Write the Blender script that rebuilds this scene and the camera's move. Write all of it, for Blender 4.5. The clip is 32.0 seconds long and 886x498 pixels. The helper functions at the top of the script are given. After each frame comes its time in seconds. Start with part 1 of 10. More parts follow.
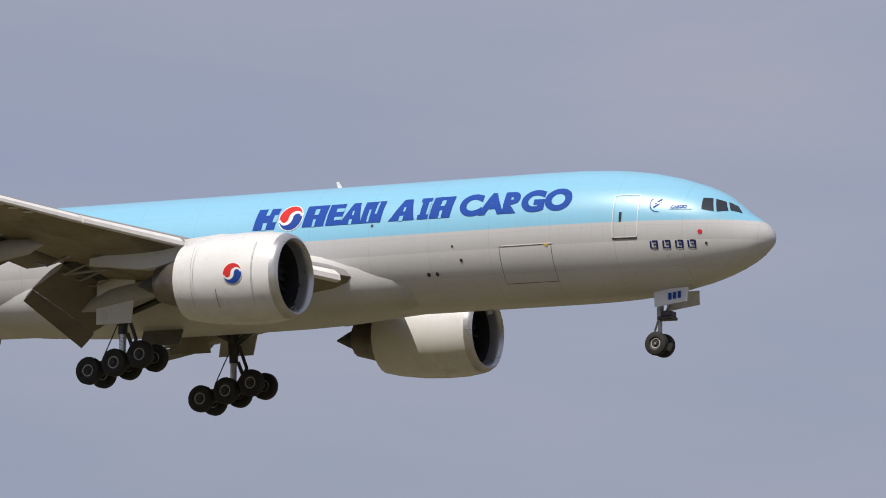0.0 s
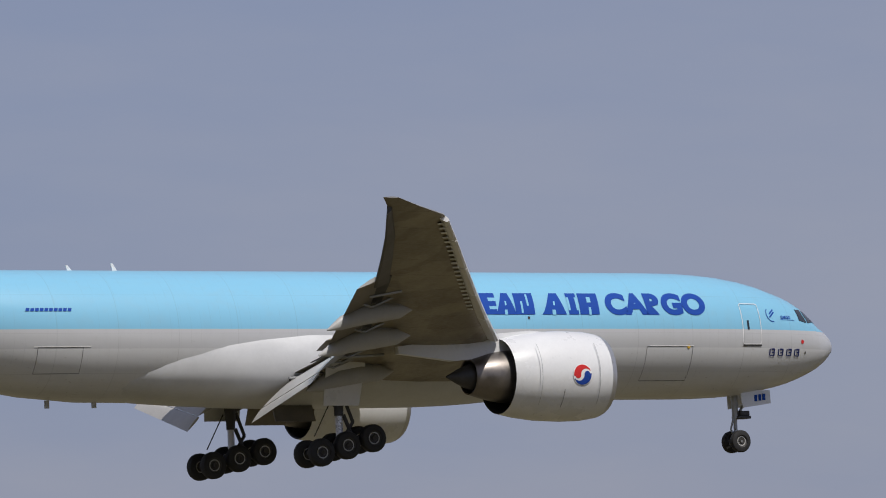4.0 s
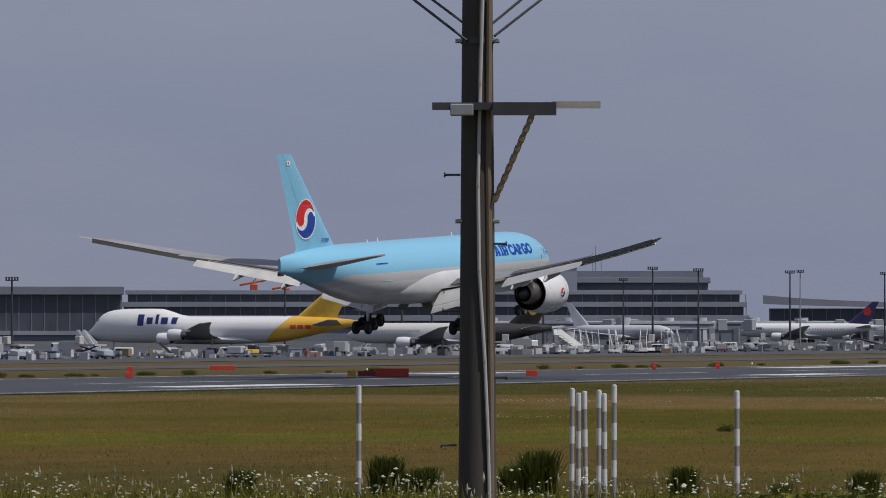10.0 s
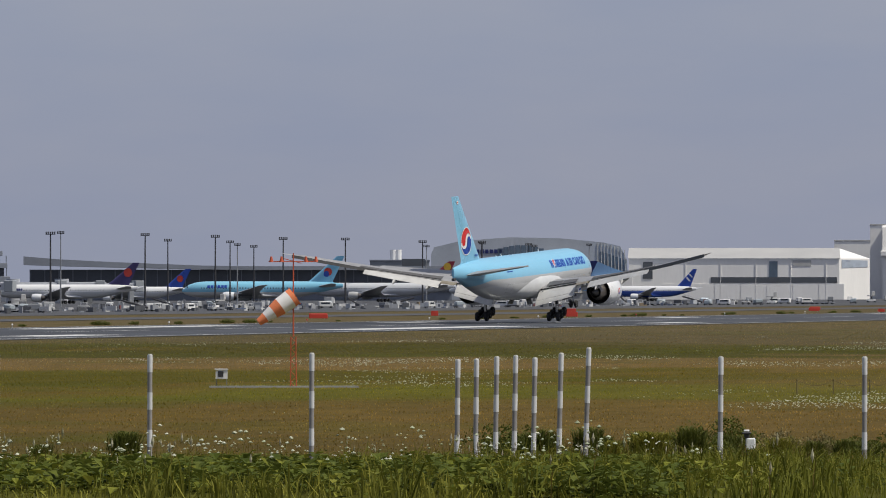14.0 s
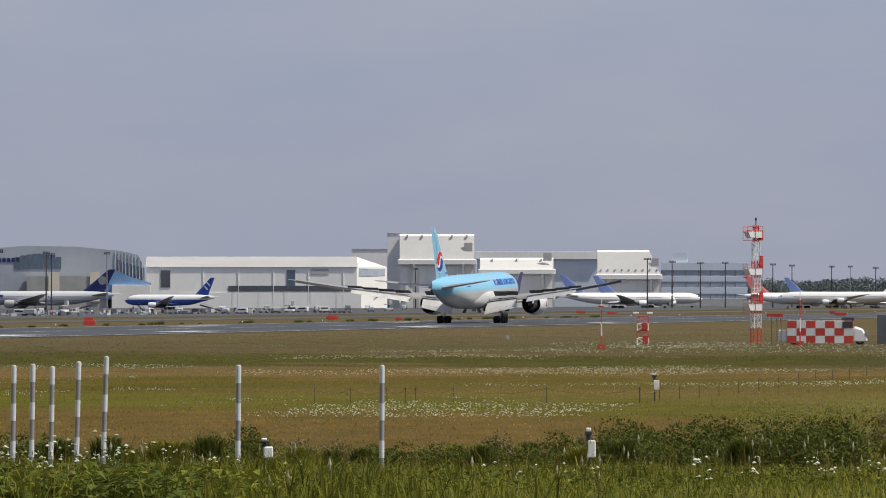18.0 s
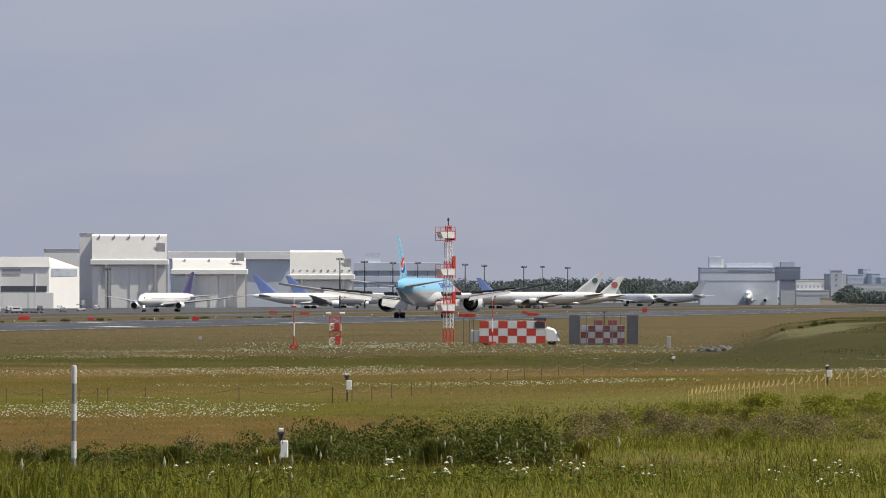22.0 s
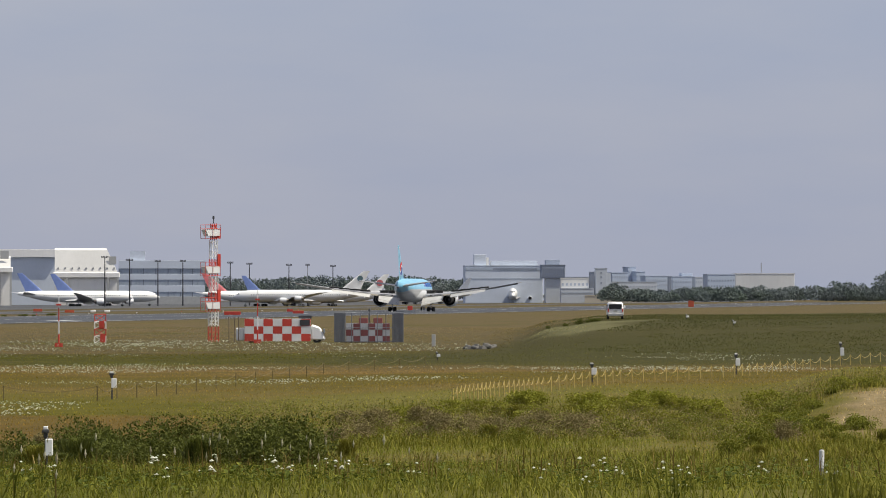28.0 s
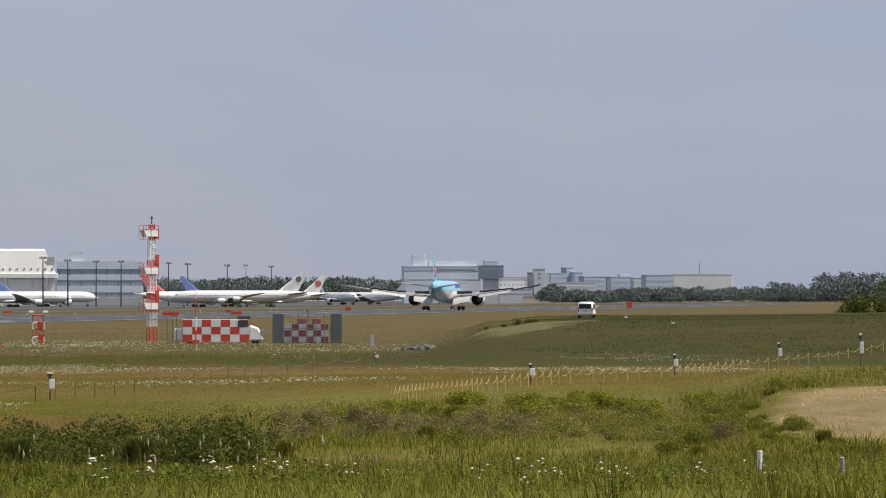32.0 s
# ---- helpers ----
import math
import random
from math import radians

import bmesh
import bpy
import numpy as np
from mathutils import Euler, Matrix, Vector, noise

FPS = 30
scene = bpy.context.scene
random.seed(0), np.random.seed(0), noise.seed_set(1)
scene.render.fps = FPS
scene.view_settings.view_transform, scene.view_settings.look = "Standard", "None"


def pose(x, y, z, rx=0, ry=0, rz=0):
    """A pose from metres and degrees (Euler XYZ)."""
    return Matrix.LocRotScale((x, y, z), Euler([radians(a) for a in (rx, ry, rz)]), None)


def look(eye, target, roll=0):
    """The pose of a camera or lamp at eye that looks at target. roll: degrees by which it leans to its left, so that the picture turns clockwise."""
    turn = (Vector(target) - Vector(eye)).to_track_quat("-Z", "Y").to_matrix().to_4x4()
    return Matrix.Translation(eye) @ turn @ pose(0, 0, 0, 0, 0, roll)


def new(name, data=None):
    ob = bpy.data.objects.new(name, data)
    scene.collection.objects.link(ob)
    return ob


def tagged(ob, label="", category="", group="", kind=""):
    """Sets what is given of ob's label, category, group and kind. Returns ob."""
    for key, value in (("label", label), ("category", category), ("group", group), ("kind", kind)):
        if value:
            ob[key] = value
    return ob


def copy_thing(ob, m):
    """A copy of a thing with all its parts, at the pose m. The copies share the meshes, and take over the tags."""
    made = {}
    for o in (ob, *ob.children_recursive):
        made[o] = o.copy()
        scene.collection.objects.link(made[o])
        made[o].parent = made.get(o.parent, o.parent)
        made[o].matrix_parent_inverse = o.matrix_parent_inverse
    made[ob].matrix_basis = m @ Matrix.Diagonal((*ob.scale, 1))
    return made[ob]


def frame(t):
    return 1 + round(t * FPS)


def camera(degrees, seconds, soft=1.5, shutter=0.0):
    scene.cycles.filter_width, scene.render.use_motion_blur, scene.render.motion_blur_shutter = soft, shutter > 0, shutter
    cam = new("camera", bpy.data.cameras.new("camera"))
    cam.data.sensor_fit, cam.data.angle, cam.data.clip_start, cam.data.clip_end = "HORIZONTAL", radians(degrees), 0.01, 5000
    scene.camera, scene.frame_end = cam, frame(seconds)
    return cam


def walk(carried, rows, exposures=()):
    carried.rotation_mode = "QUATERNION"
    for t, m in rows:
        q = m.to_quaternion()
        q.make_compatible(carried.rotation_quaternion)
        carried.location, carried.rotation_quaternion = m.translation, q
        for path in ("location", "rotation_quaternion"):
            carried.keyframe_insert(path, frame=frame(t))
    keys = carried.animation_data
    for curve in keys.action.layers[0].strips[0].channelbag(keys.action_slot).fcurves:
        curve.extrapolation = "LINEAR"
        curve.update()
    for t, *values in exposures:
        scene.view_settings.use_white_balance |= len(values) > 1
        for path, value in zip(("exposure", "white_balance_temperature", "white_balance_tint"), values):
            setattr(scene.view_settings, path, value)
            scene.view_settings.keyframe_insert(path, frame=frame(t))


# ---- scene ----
cam = camera(7.929, 32.0, soft=1.0)
EYE = (0.0, 0.0, 5.53)
# seconds, heading from +Y towards +X, elevation (degrees): the pan of a camera on a tripod
PAN = ((0, -27.350, 7.432), (0.5, -20.432, 7.456), (1, -12.842, 7.515), (1.5, -5.075, 7.583), (2, 3.225, 6.990),
       (2.5, 11.348, 6.761), (3, 18.899, 6.183), (3.5, 25.349, 5.630), (4, 30.857, 5.306), (4.5, 36.138, 4.822),
       (5.5, 44.35, 3.46), (6.5, 51.214, 2.182), (7, 54.284, 1.807), (7.5, 56.997, 1.352), (8, 59.443, 1.024),
       (8.5, 61.375, 0.896), (9, 63.114, 0.744), (9.5, 64.583, 0.708), (10, 65.878, 0.672), (10.5, 66.934, 0.631),
       (11, 67.973, 0.571), (11.5, 68.966, 0.543), (12, 69.605, 0.512), (12.5, 70.176, 0.460), (13, 70.895, 0.343),
       (13.5, 71.703, 0.313), (14, 72.499, 0.324), (14.5, 73.192, 0.333), (15, 73.815, 0.340), (15.5, 74.437, 0.353),
       (17.5, 76.422, 0.391), (18, 76.820, 0.401), (18.5, 77.075, 0.412), (19, 77.162, 0.414), (19.5, 77.562, 0.414),
       (20, 78.046, 0.408), (20.5, 78.482, 0.407), (21, 78.908, 0.407), (21.5, 79.181, 0.404), (22, 79.575, 0.403),
       (22.5, 79.824, 0.399), (23, 79.977, 0.397), (23.5, 80.049, 0.397), (24, 80.072, 0.395), (24.5, 80.197, 0.395),
       (25, 80.383, 0.396), (25.5, 80.639, 0.396), (26, 80.825, 0.399), (26.5, 81.084, 0.394), (28.5, 81.729, 0.384),
       (29, 81.720, 0.392), (29.5, 81.999, 0.392), (30, 82.004, 0.389), (30.5, 82.067, 0.389), (31, 82.071, 0.389),
       (31.5, 82.092, 0.391), (32, 82.232, 0.390))
walk(cam, [(t, pose(*EYE, 90 + e, 0, -a)) for t, a, e in PAN],
     exposures=((0, 0.09, 6820, 12), (1, 0.0, 6650, 13), (2, -0.14, 6330, 12), (3, -0.24, 6420, 10), (4.5, -0.17, 6370, 13), (7, -0.35, 6260, 13), (9, -0.46, 6330, 12), (10, -0.29, 6360, 12), (11, -0.22, 6400, 11), (13, -0.05, 6560, 9),
                (15, 0.08, 6640, 8.5), (19, 0.28, 6740, 8), (26, 0.39, 6860, 7.5), (32, 0.43, 6880, 7)))

# ---- light: a high hazy sun on the camera's side, pale blue-grey sky ----
SUN_TURN, SUN_UP = 93.0, 57.0          # degrees from +X towards -Y, and above the horizon
sd = Vector((math.cos(radians(SUN_TURN)) * math.cos(radians(SUN_UP)), -math.sin(radians(SUN_TURN)) * math.cos(radians(SUN_UP)), math.sin(radians(SUN_UP))))
sun = new("sun", bpy.data.lights.new("sun", "SUN"))
sun.data.energy, sun.data.angle, sun.data.color = 4.1, radians(0.6), (1.0, 0.95, 0.86)
sun.matrix_world = look((0, 0, 0), tuple(-sd))

world = bpy.data.worlds.new("hazy_sky")
scene.world = world
world.use_nodes = True
wt = world.node_tree
wt.nodes.clear()


def wnode(kind, **kw):
    n = wt.nodes.new(kind)
    for k, v in kw.items():
        if k in n.inputs:
            n.inputs[k].default_value = v
    return n


w_sky = wnode("ShaderNodeTexSky")
w_sky.sky_type, w_sky.sun_disc = "NISHITA", False
w_sky.sun_elevation, w_sky.sun_rotation = radians(SUN_UP), radians(90 + SUN_TURN)
w_sky.air_density, w_sky.dust_density, w_sky.ozone_density, w_sky.altitude = 1.0, 2.0, 1.5, 40.0
# a milky veil of thin cloud over the clear sky
w_tc, w_map = wnode("ShaderNodeTexCoord"), wnode("ShaderNodeMapping")
w_map.inputs["Scale"].default_value = (2.2, 2.2, 9.0)
w_noise = wnode("ShaderNodeTexNoise", Scale=2.6, Detail=6.0, Roughness=0.55)
w_ramp = wnode("ShaderNodeMapRange")
for i, v in ((1, 0.35), (2, 0.75), (3, 0.0), (4, 1.0)):
    w_ramp.inputs[i].default_value = v
w_veil = wnode("ShaderNodeMix")
w_veil.data_type, w_veil.blend_type = "RGBA", "MIX"
w_veil.inputs[6].default_value = (2.65, 3.05, 4.45, 1)
w_veil.inputs[7].default_value = (3.6, 3.7, 4.55, 1)
w_mix = wnode("ShaderNodeMix")
w_mix.data_type = "RGBA"
w_mix.inputs[0].default_value = 0.82
w_bg = wnode("ShaderNodeBackground", Strength=0.1)
w_out = wnode("ShaderNodeOutputWorld")
wt.links.new(w_tc.outputs["Generated"], w_map.inputs["Vector"])
wt.links.new(w_map.outputs[0], w_noise.inputs["Vector"])
wt.links.new(w_noise.outputs["Fac"], w_ramp.inputs[0])
wt.links.new(w_ramp.outputs[0], w_veil.inputs[0])
wt.links.new(w_sky.outputs[0], w_mix.inputs[6])
wt.links.new(w_veil.outputs[2], w_mix.inputs[7])
wt.links.new(w_mix.outputs[2], w_bg.inputs["Color"])
wt.links.new(w_bg.outputs[0], w_out.inputs[0])


# ---- materials ----
class Mat:
    """A node material in the making."""

    def __init__(self, name, rough=0.5, metal=0.0, coat=0.0):
        self.m = bpy.data.materials.new(name)
        self.m.use_nodes = True
        self.t = self.m.node_tree
        self.b = self.t.nodes["Principled BSDF"]
        self.b.inputs["Roughness"].default_value = rough
        self.b.inputs["Metallic"].default_value = metal
        self.b.inputs["Coat Weight"].default_value = coat
        self.b.inputs["Coat Roughness"].default_value = 0.12
        self.tc = self.t.nodes.new("ShaderNodeTexCoord")

    def n(self, kind, **kw):
        nd = self.t.nodes.new(kind)
        for k, v in kw.items():
            if k in nd.inputs:
                nd.inputs[k].default_value = v
        return nd

    def link(self, a, b):
        self.t.links.new(a, b)

    def noise(self, scale, detail=4.0, rough=0.55, stretch=None, coord="Object"):
        nd = self.n("ShaderNodeTexNoise", Scale=scale, Detail=detail, Roughness=rough)
        src = self.tc.outputs[coord]
        if stretch:
            mp = self.n("ShaderNodeMapping")
            mp.inputs["Scale"].default_value = stretch
            self.link(src, mp.inputs["Vector"])
            src = mp.outputs[0]
        self.link(src, nd.inputs["Vector"])
        return nd.outputs["Fac"]

    def span(self, fac, lo, hi, a=0.0, b=1.0):
        nd = self.n("ShaderNodeMapRange")
        for i, v in ((1, lo), (2, hi), (3, a), (4, b)):
            nd.inputs[i].default_value = v
        self.link(fac, nd.inputs[0])
        return nd.outputs[0]

    def mix(self, fac, a, b, how="MIX"):
        nd = self.n("ShaderNodeMix")
        nd.data_type, nd.blend_type = "RGBA", how
        for i, v in ((0, fac), (6, a), (7, b)):
            if isinstance(v, (tuple, list)):
                nd.inputs[i].default_value = (*v[:3], 1)
            elif isinstance(v, (int, float)):
                nd.inputs[i].default_value = v
            else:
                self.link(v, nd.inputs[i])
        return nd.outputs[2]

    def maths(self, op, a, b=0.0):
        nd = self.n("ShaderNodeMath")
        nd.operation = op
        for i, v in ((0, a), (1, b)):
            if isinstance(v, (int, float)):
                nd.inputs[i].default_value = v
            else:
                self.link(v, nd.inputs[i])
        return nd.outputs[0]

    def color(self, c):
        if isinstance(c, tuple):
            self.b.inputs["Base Color"].default_value = (*c, 1)
        else:
            self.link(c, self.b.inputs["Base Color"])
        return self

    def rough(self, fac, a, b):
        self.link(self.span(fac, 0.3, 0.7, a, b), self.b.inputs["Roughness"])
        return self

    def bump(self, fac, dist, strength=1.0):
        nd = self.n("ShaderNodeBump", Strength=strength, Distance=dist)
        self.link(fac, nd.inputs["Height"])
        self.link(nd.outputs[0], self.b.inputs["Normal"])
        return self


def dim(c, k):
    return tuple(v * k for v in c)


def surface(name, c, rough=0.5, metal=0.0, scale=1.0, vary=0.12, grain=0.05, bump=0.0, coat=0.0, stretch=None):
    """Plain stuff with stains at one scale and grain at another."""
    m = Mat(name, rough, metal, coat)
    big, small = m.noise(scale, 5, 0.6, stretch), m.noise(scale * 14, 3, 0.6, stretch)
    col = m.mix(m.span(big, 0.3, 0.7), dim(c, 1 - vary), dim(c, 1 + vary * 0.6))
    col = m.mix(m.span(small, 0.3, 0.7, 0, 1), m.mix(1.0, col, (1 - grain,) * 3, "MULTIPLY"), col)
    m.color(col).rough(big, max(0.02, rough - 0.08), min(1, rough + 0.1))
    if bump:
        m.bump(small, bump)
    return m.m


def pieces(name, c, rough=0.6, vary=0.2, scale=1.0, metal=0.0):
    """Like surface(), and every object of it a little different."""
    m = Mat(name, rough, metal)
    info = m.n("ShaderNodeObjectInfo")
    col = m.mix(info.outputs["Random"], dim(c, 1 - vary), dim(c, 1 + vary))
    col = m.mix(m.span(m.noise(scale, 5), 0.3, 0.7), m.mix(1.0, col, (0.86, 0.86, 0.86), "MULTIPLY"), col)
    m.color(col).rough(m.noise(scale * 6, 3), rough - 0.1, rough + 0.1)
    return m.m


WHITE = surface("white_paint", (0.78, 0.78, 0.77), 0.35, 0, 0.4, 0.06, 0.03)
# the FAR walls and panes carry distance haze in their colours
FARWALL = surface("hazed_wall_render", (0.60, 0.65, 0.73), 0.7, 0, 0.06, 0.1, 0.05)
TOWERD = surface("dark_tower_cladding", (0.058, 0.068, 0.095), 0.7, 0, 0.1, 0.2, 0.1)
FARPALE = surface("hazed_blue_render", (0.42, 0.48, 0.585), 0.75, 0, 0.06, 0.1, 0.05)
FAROFFICE = surface("hazed_office_cladding", (0.58, 0.63, 0.71), 0.75, 0, 0.06, 0.1, 0.05)
FARCHALK = surface("hazed_chalk_render", (0.50, 0.54, 0.60), 0.75, 0, 0.06, 0.1, 0.05)
FARPANE = surface("hazed_window_glass", (0.39, 0.44, 0.52), 0.35, 0, 0.2, 0.15, 0.05)
FARGLASS = surface("hazed_glass", (0.36, 0.41, 0.48), 0.3, 0, 0.2, 0.2, 0.05)
WHITE_OLD = surface("weathered_white_cladding", (0.74, 0.73, 0.70), 0.6, 0, 0.08, 0.1, 0.06, stretch=(1, 1, 0.25))
TSLAB = surface("blue_grey_roof_slab", (0.235, 0.255, 0.295), 0.6, 0, 0.05, 0.14, 0.06)
TWALL = surface("blue_grey_terminal_wall", (0.165, 0.185, 0.225), 0.6, 0, 0.05, 0.16, 0.08)
TGLASS = surface("smoky_terminal_glass", (0.062, 0.07, 0.088), 0.35, 0, 0.06, 0.3, 0.12)
CARGOW = surface("dull_white_cargo_cladding", (0.43, 0.45, 0.49), 0.6, 0, 0.08, 0.12, 0.06, stretch=(1, 1, 0.25))
HANGW = surface("chalky_white_hangar_cladding", (0.72, 0.71, 0.685), 0.55, 0, 0.08, 0.1, 0.05, stretch=(1, 1, 0.25))
# slate walls, likewise lightened and blued to hold the haze
FARDARK = surface("hazed_slate_render", (0.27, 0.305, 0.375), 0.7, 0, 0.06, 0.1, 0.05)
HALLW = surface("pale_blue_grey_hall_cladding", (0.36, 0.39, 0.44), 0.55, 0, 0.06, 0.14, 0.06)
CREAM = surface("cream_render", (0.62, 0.57, 0.47), 0.7, 0, 0.06, 0.1, 0.05)
CONC = surface("concrete", (0.34, 0.34, 0.33), 0.85, 0, 0.2, 0.16, 0.12, 0.01)
GREYCLAD = surface("grey_cladding", (0.27, 0.29, 0.31), 0.55, 0, 0.1, 0.12, 0.06)
DARKCLAD = surface("dark_cladding", (0.085, 0.095, 0.11), 0.45, 0, 0.1, 0.18, 0.1)
BLUECLAD = surface("blue_roof_sheet", (0.13, 0.25, 0.44), 0.5, 0, 0.1, 0.12, 0.06)
GLASSD = surface("dark_window_glass", (0.03, 0.038, 0.05), 0.12, 0, 0.3, 0.3, 0.1)
GLASSB = surface("bluish_window_glass", (0.10, 0.14, 0.19), 0.1, 0, 0.3, 0.25, 0.1)
STEEL = surface("galvanised_steel", (0.36, 0.37, 0.38), 0.45, 0.6, 1.0, 0.15, 0.1)
DARKSTEEL = surface("dark_steel", (0.07, 0.07, 0.075), 0.5, 0.4, 2.0, 0.25, 0.15)
TYRE = surface("tyre_rubber", (0.018, 0.018, 0.019), 0.75, 0, 3.0, 0.3, 0.2)
RED = surface("red_paint", (0.55, 0.05, 0.03), 0.5, 0, 0.8, 0.14, 0.1)
ORANGE = surface("orange_paint", (0.52, 0.09, 0.035), 0.55, 0, 0.8, 0.15, 0.1)
YELLOW = surface("yellow_paint", (0.72, 0.45, 0.05), 0.5, 0, 0.8, 0.14, 0.1)
POSTY = surface("weathered_yellow_plastic", (0.50, 0.37, 0.12), 0.6, 0, 2.0, 0.2, 0.1)
NAVY = surface("navy_paint", (0.015, 0.025, 0.13), 0.35, 0, 0.5, 0.12, 0.06)
BLUEP = surface("blue_paint", (0.02, 0.07, 0.38), 0.35, 0, 0.5, 0.12, 0.06)
BROWN = surface("dark_brown_paint", (0.035, 0.026, 0.022), 0.35, 0, 0.5, 0.15, 0.06)
PURPLE = surface("dark_purple_paint", (0.035, 0.025, 0.11), 0.35, 0, 0.5, 0.12, 0.06)
MAROON = surface("maroon_paint", (0.30, 0.03, 0.05), 0.35, 0, 0.5, 0.12, 0.06)
BLACK = surface("black_rubber", (0.012, 0.012, 0.013), 0.6, 0, 2.0, 0.3, 0.2)
GREYP = surface("grey_paint", (0.42, 0.42, 0.41), 0.45, 0, 0.6, 0.1, 0.06)


# ---- mesh helpers ----
def link_mesh(name, me, mats, parent=None, label=""):
    ob = new(name, me)
    for m in mats if isinstance(mats, (list, tuple)) else (mats,):
        me.materials.append(m)
    if parent is not None:
        ob.parent = parent
    if label:
        ob["label"] = label
    return ob


def part(name, bm, material, parent=None, label="", smooth=False):
    me = bpy.data.meshes.new(name)
    if smooth:
        for fc in bm.faces:
            fc.smooth = True
    bm.to_mesh(me)
    bm.free()
    if smooth:
        me.set_sharp_from_angle(angle=radians(38))
    return link_mesh(name, me, material, parent, label)


def raw(name, verts, faces, material, parent=None, label="", smooth=False):
    me = bpy.data.meshes.new(name)
    me.from_pydata(verts, [], faces)
    if smooth:
        me.polygons.foreach_set("use_smooth", [True] * len(me.polygons))
        me.set_sharp_from_angle(angle=radians(38))
    return link_mesh(name, me, material, parent, label)


def thing(name, label, category, m=None, group="", kind=""):
    ob = new(name)
    if m is not None:
        ob.matrix_basis = m
    return tagged(ob, label, category, group, kind)


def box(bm, x0, x1, y0, y1, z0, z1, bevel=0.0, m=None):
    r = bmesh.ops.create_cube(bm, size=1)
    mt = Matrix.Translation(((x0 + x1) / 2, (y0 + y1) / 2, (z0 + z1) / 2)) @ Matrix.Diagonal((x1 - x0, y1 - y0, z1 - z0, 1))
    bmesh.ops.transform(bm, matrix=(m @ mt) if m is not None else mt, verts=r["verts"])
    if bevel:
        es = {e for v in r["verts"] for e in v.link_edges}
        bmesh.ops.bevel(bm, geom=list(es), offset=bevel, segments=1, affect="EDGES")
    return bm


def boxes(*bs, bevel=0.0):
    bm = bmesh.new()
    for b in bs:
        box(bm, *b, bevel=bevel)
    return bm


def rod(bm, a, b, r0, r1=None, n=8, caps=True):
    a, b = Vector(a), Vector(b)
    d = b - a
    res = bmesh.ops.create_cone(bm, cap_ends=caps, segments=n, radius1=r0, radius2=r0 if r1 is None else r1, depth=d.length)
    bmesh.ops.transform(bm, matrix=Matrix.Translation((a + b) / 2) @ d.to_track_quat("Z", "Y").to_matrix().to_4x4(), verts=res["verts"])
    return bm


def rods(*rs, n=8):
    bm = bmesh.new()
    for r in rs:
        rod(bm, *r, n=n)
    return bm


def lathe(profile, n=32, axis="X", centre=(0, 0, 0)):
    """Verts and faces of a turned shape: profile of (along, radius)."""
    vs, fs = [], []
    for a, r in profile:
        for i in range(n):
            c, s = math.cos(2 * math.pi * i / n) * r, math.sin(2 * math.pi * i / n) * r
            p = (a, c, s) if axis == "X" else (c, s, a) if axis == "Z" else (c, a, s)
            vs.append(tuple(p[k] + centre[k] for k in range(3)))
    for j in range(len(profile) - 1):
        for i in range(n):
            k = (i + 1) % n
            fs.append((j * n + i, j * n + k, (j + 1) * n + k, (j + 1) * n + i))
    return vs, fs


def polar(b, r, z=0.0):
    """A place by its heading (degrees from +Y towards +X) and distance."""
    return Vector((math.sin(radians(b)) * r, math.cos(radians(b)) * r, z))


def facing(b, r, z=0.0, turn=0.0):
    """A pose there whose -Y side looks back at the spectators' hill."""
    return pose(*polar(b, r, z), 0, 0, -b + turn)


# ---- ground: one sheet, with the spectators' hill, the mound beyond the field and the lower apron ----
def ramp(v, pts):
    if v <= pts[0][0]:
        return pts[0][1]
    for (a, za), (b, zb) in zip(pts, pts[1:]):
        if v <= b:
            u = (v - a) / (b - a)
            return za + (zb - za) * u * u * (3 - 2 * u)
    return pts[-1][1]


def ground_z(x, y):
    r = math.hypot(x, y)
    b = math.degrees(math.atan2(x, y))
    z = 0.0
    if r < 240:
        z = ramp(r, ((0, 3.95), (45, 3.9), (110, 2.40), (150, 1.22), (190, 0.0)))
    z += ramp(y, ((310, 0), (520, -1.2)))
    if 76 < b < 110 and 150 < r < 1100:
        # grassy mound with a track over it
        side = ramp(b, ((82.05, 0), (82.3, 0.2), (82.7, 0.74), (83.15, 0.97), (83.6, 1.02), (90, 1.25), (104, 0)))
        z += 2.7 * side * ramp(r, ((520, 0), (640, 1), (800, 1), (1000, 0)))
        z += 0.6 * ramp(b, ((79, 0), (83, 1), (100, 0.6))) * ramp(r, ((240, 0), (330, 1), (430, 0.2), (520, 0)))
        # bare heap of sandy soil
        z += 1.5 * ramp(b, ((84.2, 0), (85.4, 1), (90, 1), (93, 0))) * ramp(r, ((225, 0), (255, 1), (300, 1), (360, 0)))
    if r < 1200:
        z += 0.10 * noise.noise((x * 0.03, y * 0.03, 0)) * min(1, r / 60) + 0.04 * noise.noise((x * 0.2, y * 0.2, 3))
    if y > 225:
        z = min(z, ramp(y, ((310, 0), (520, -1.2))) - 0.03)
    return z


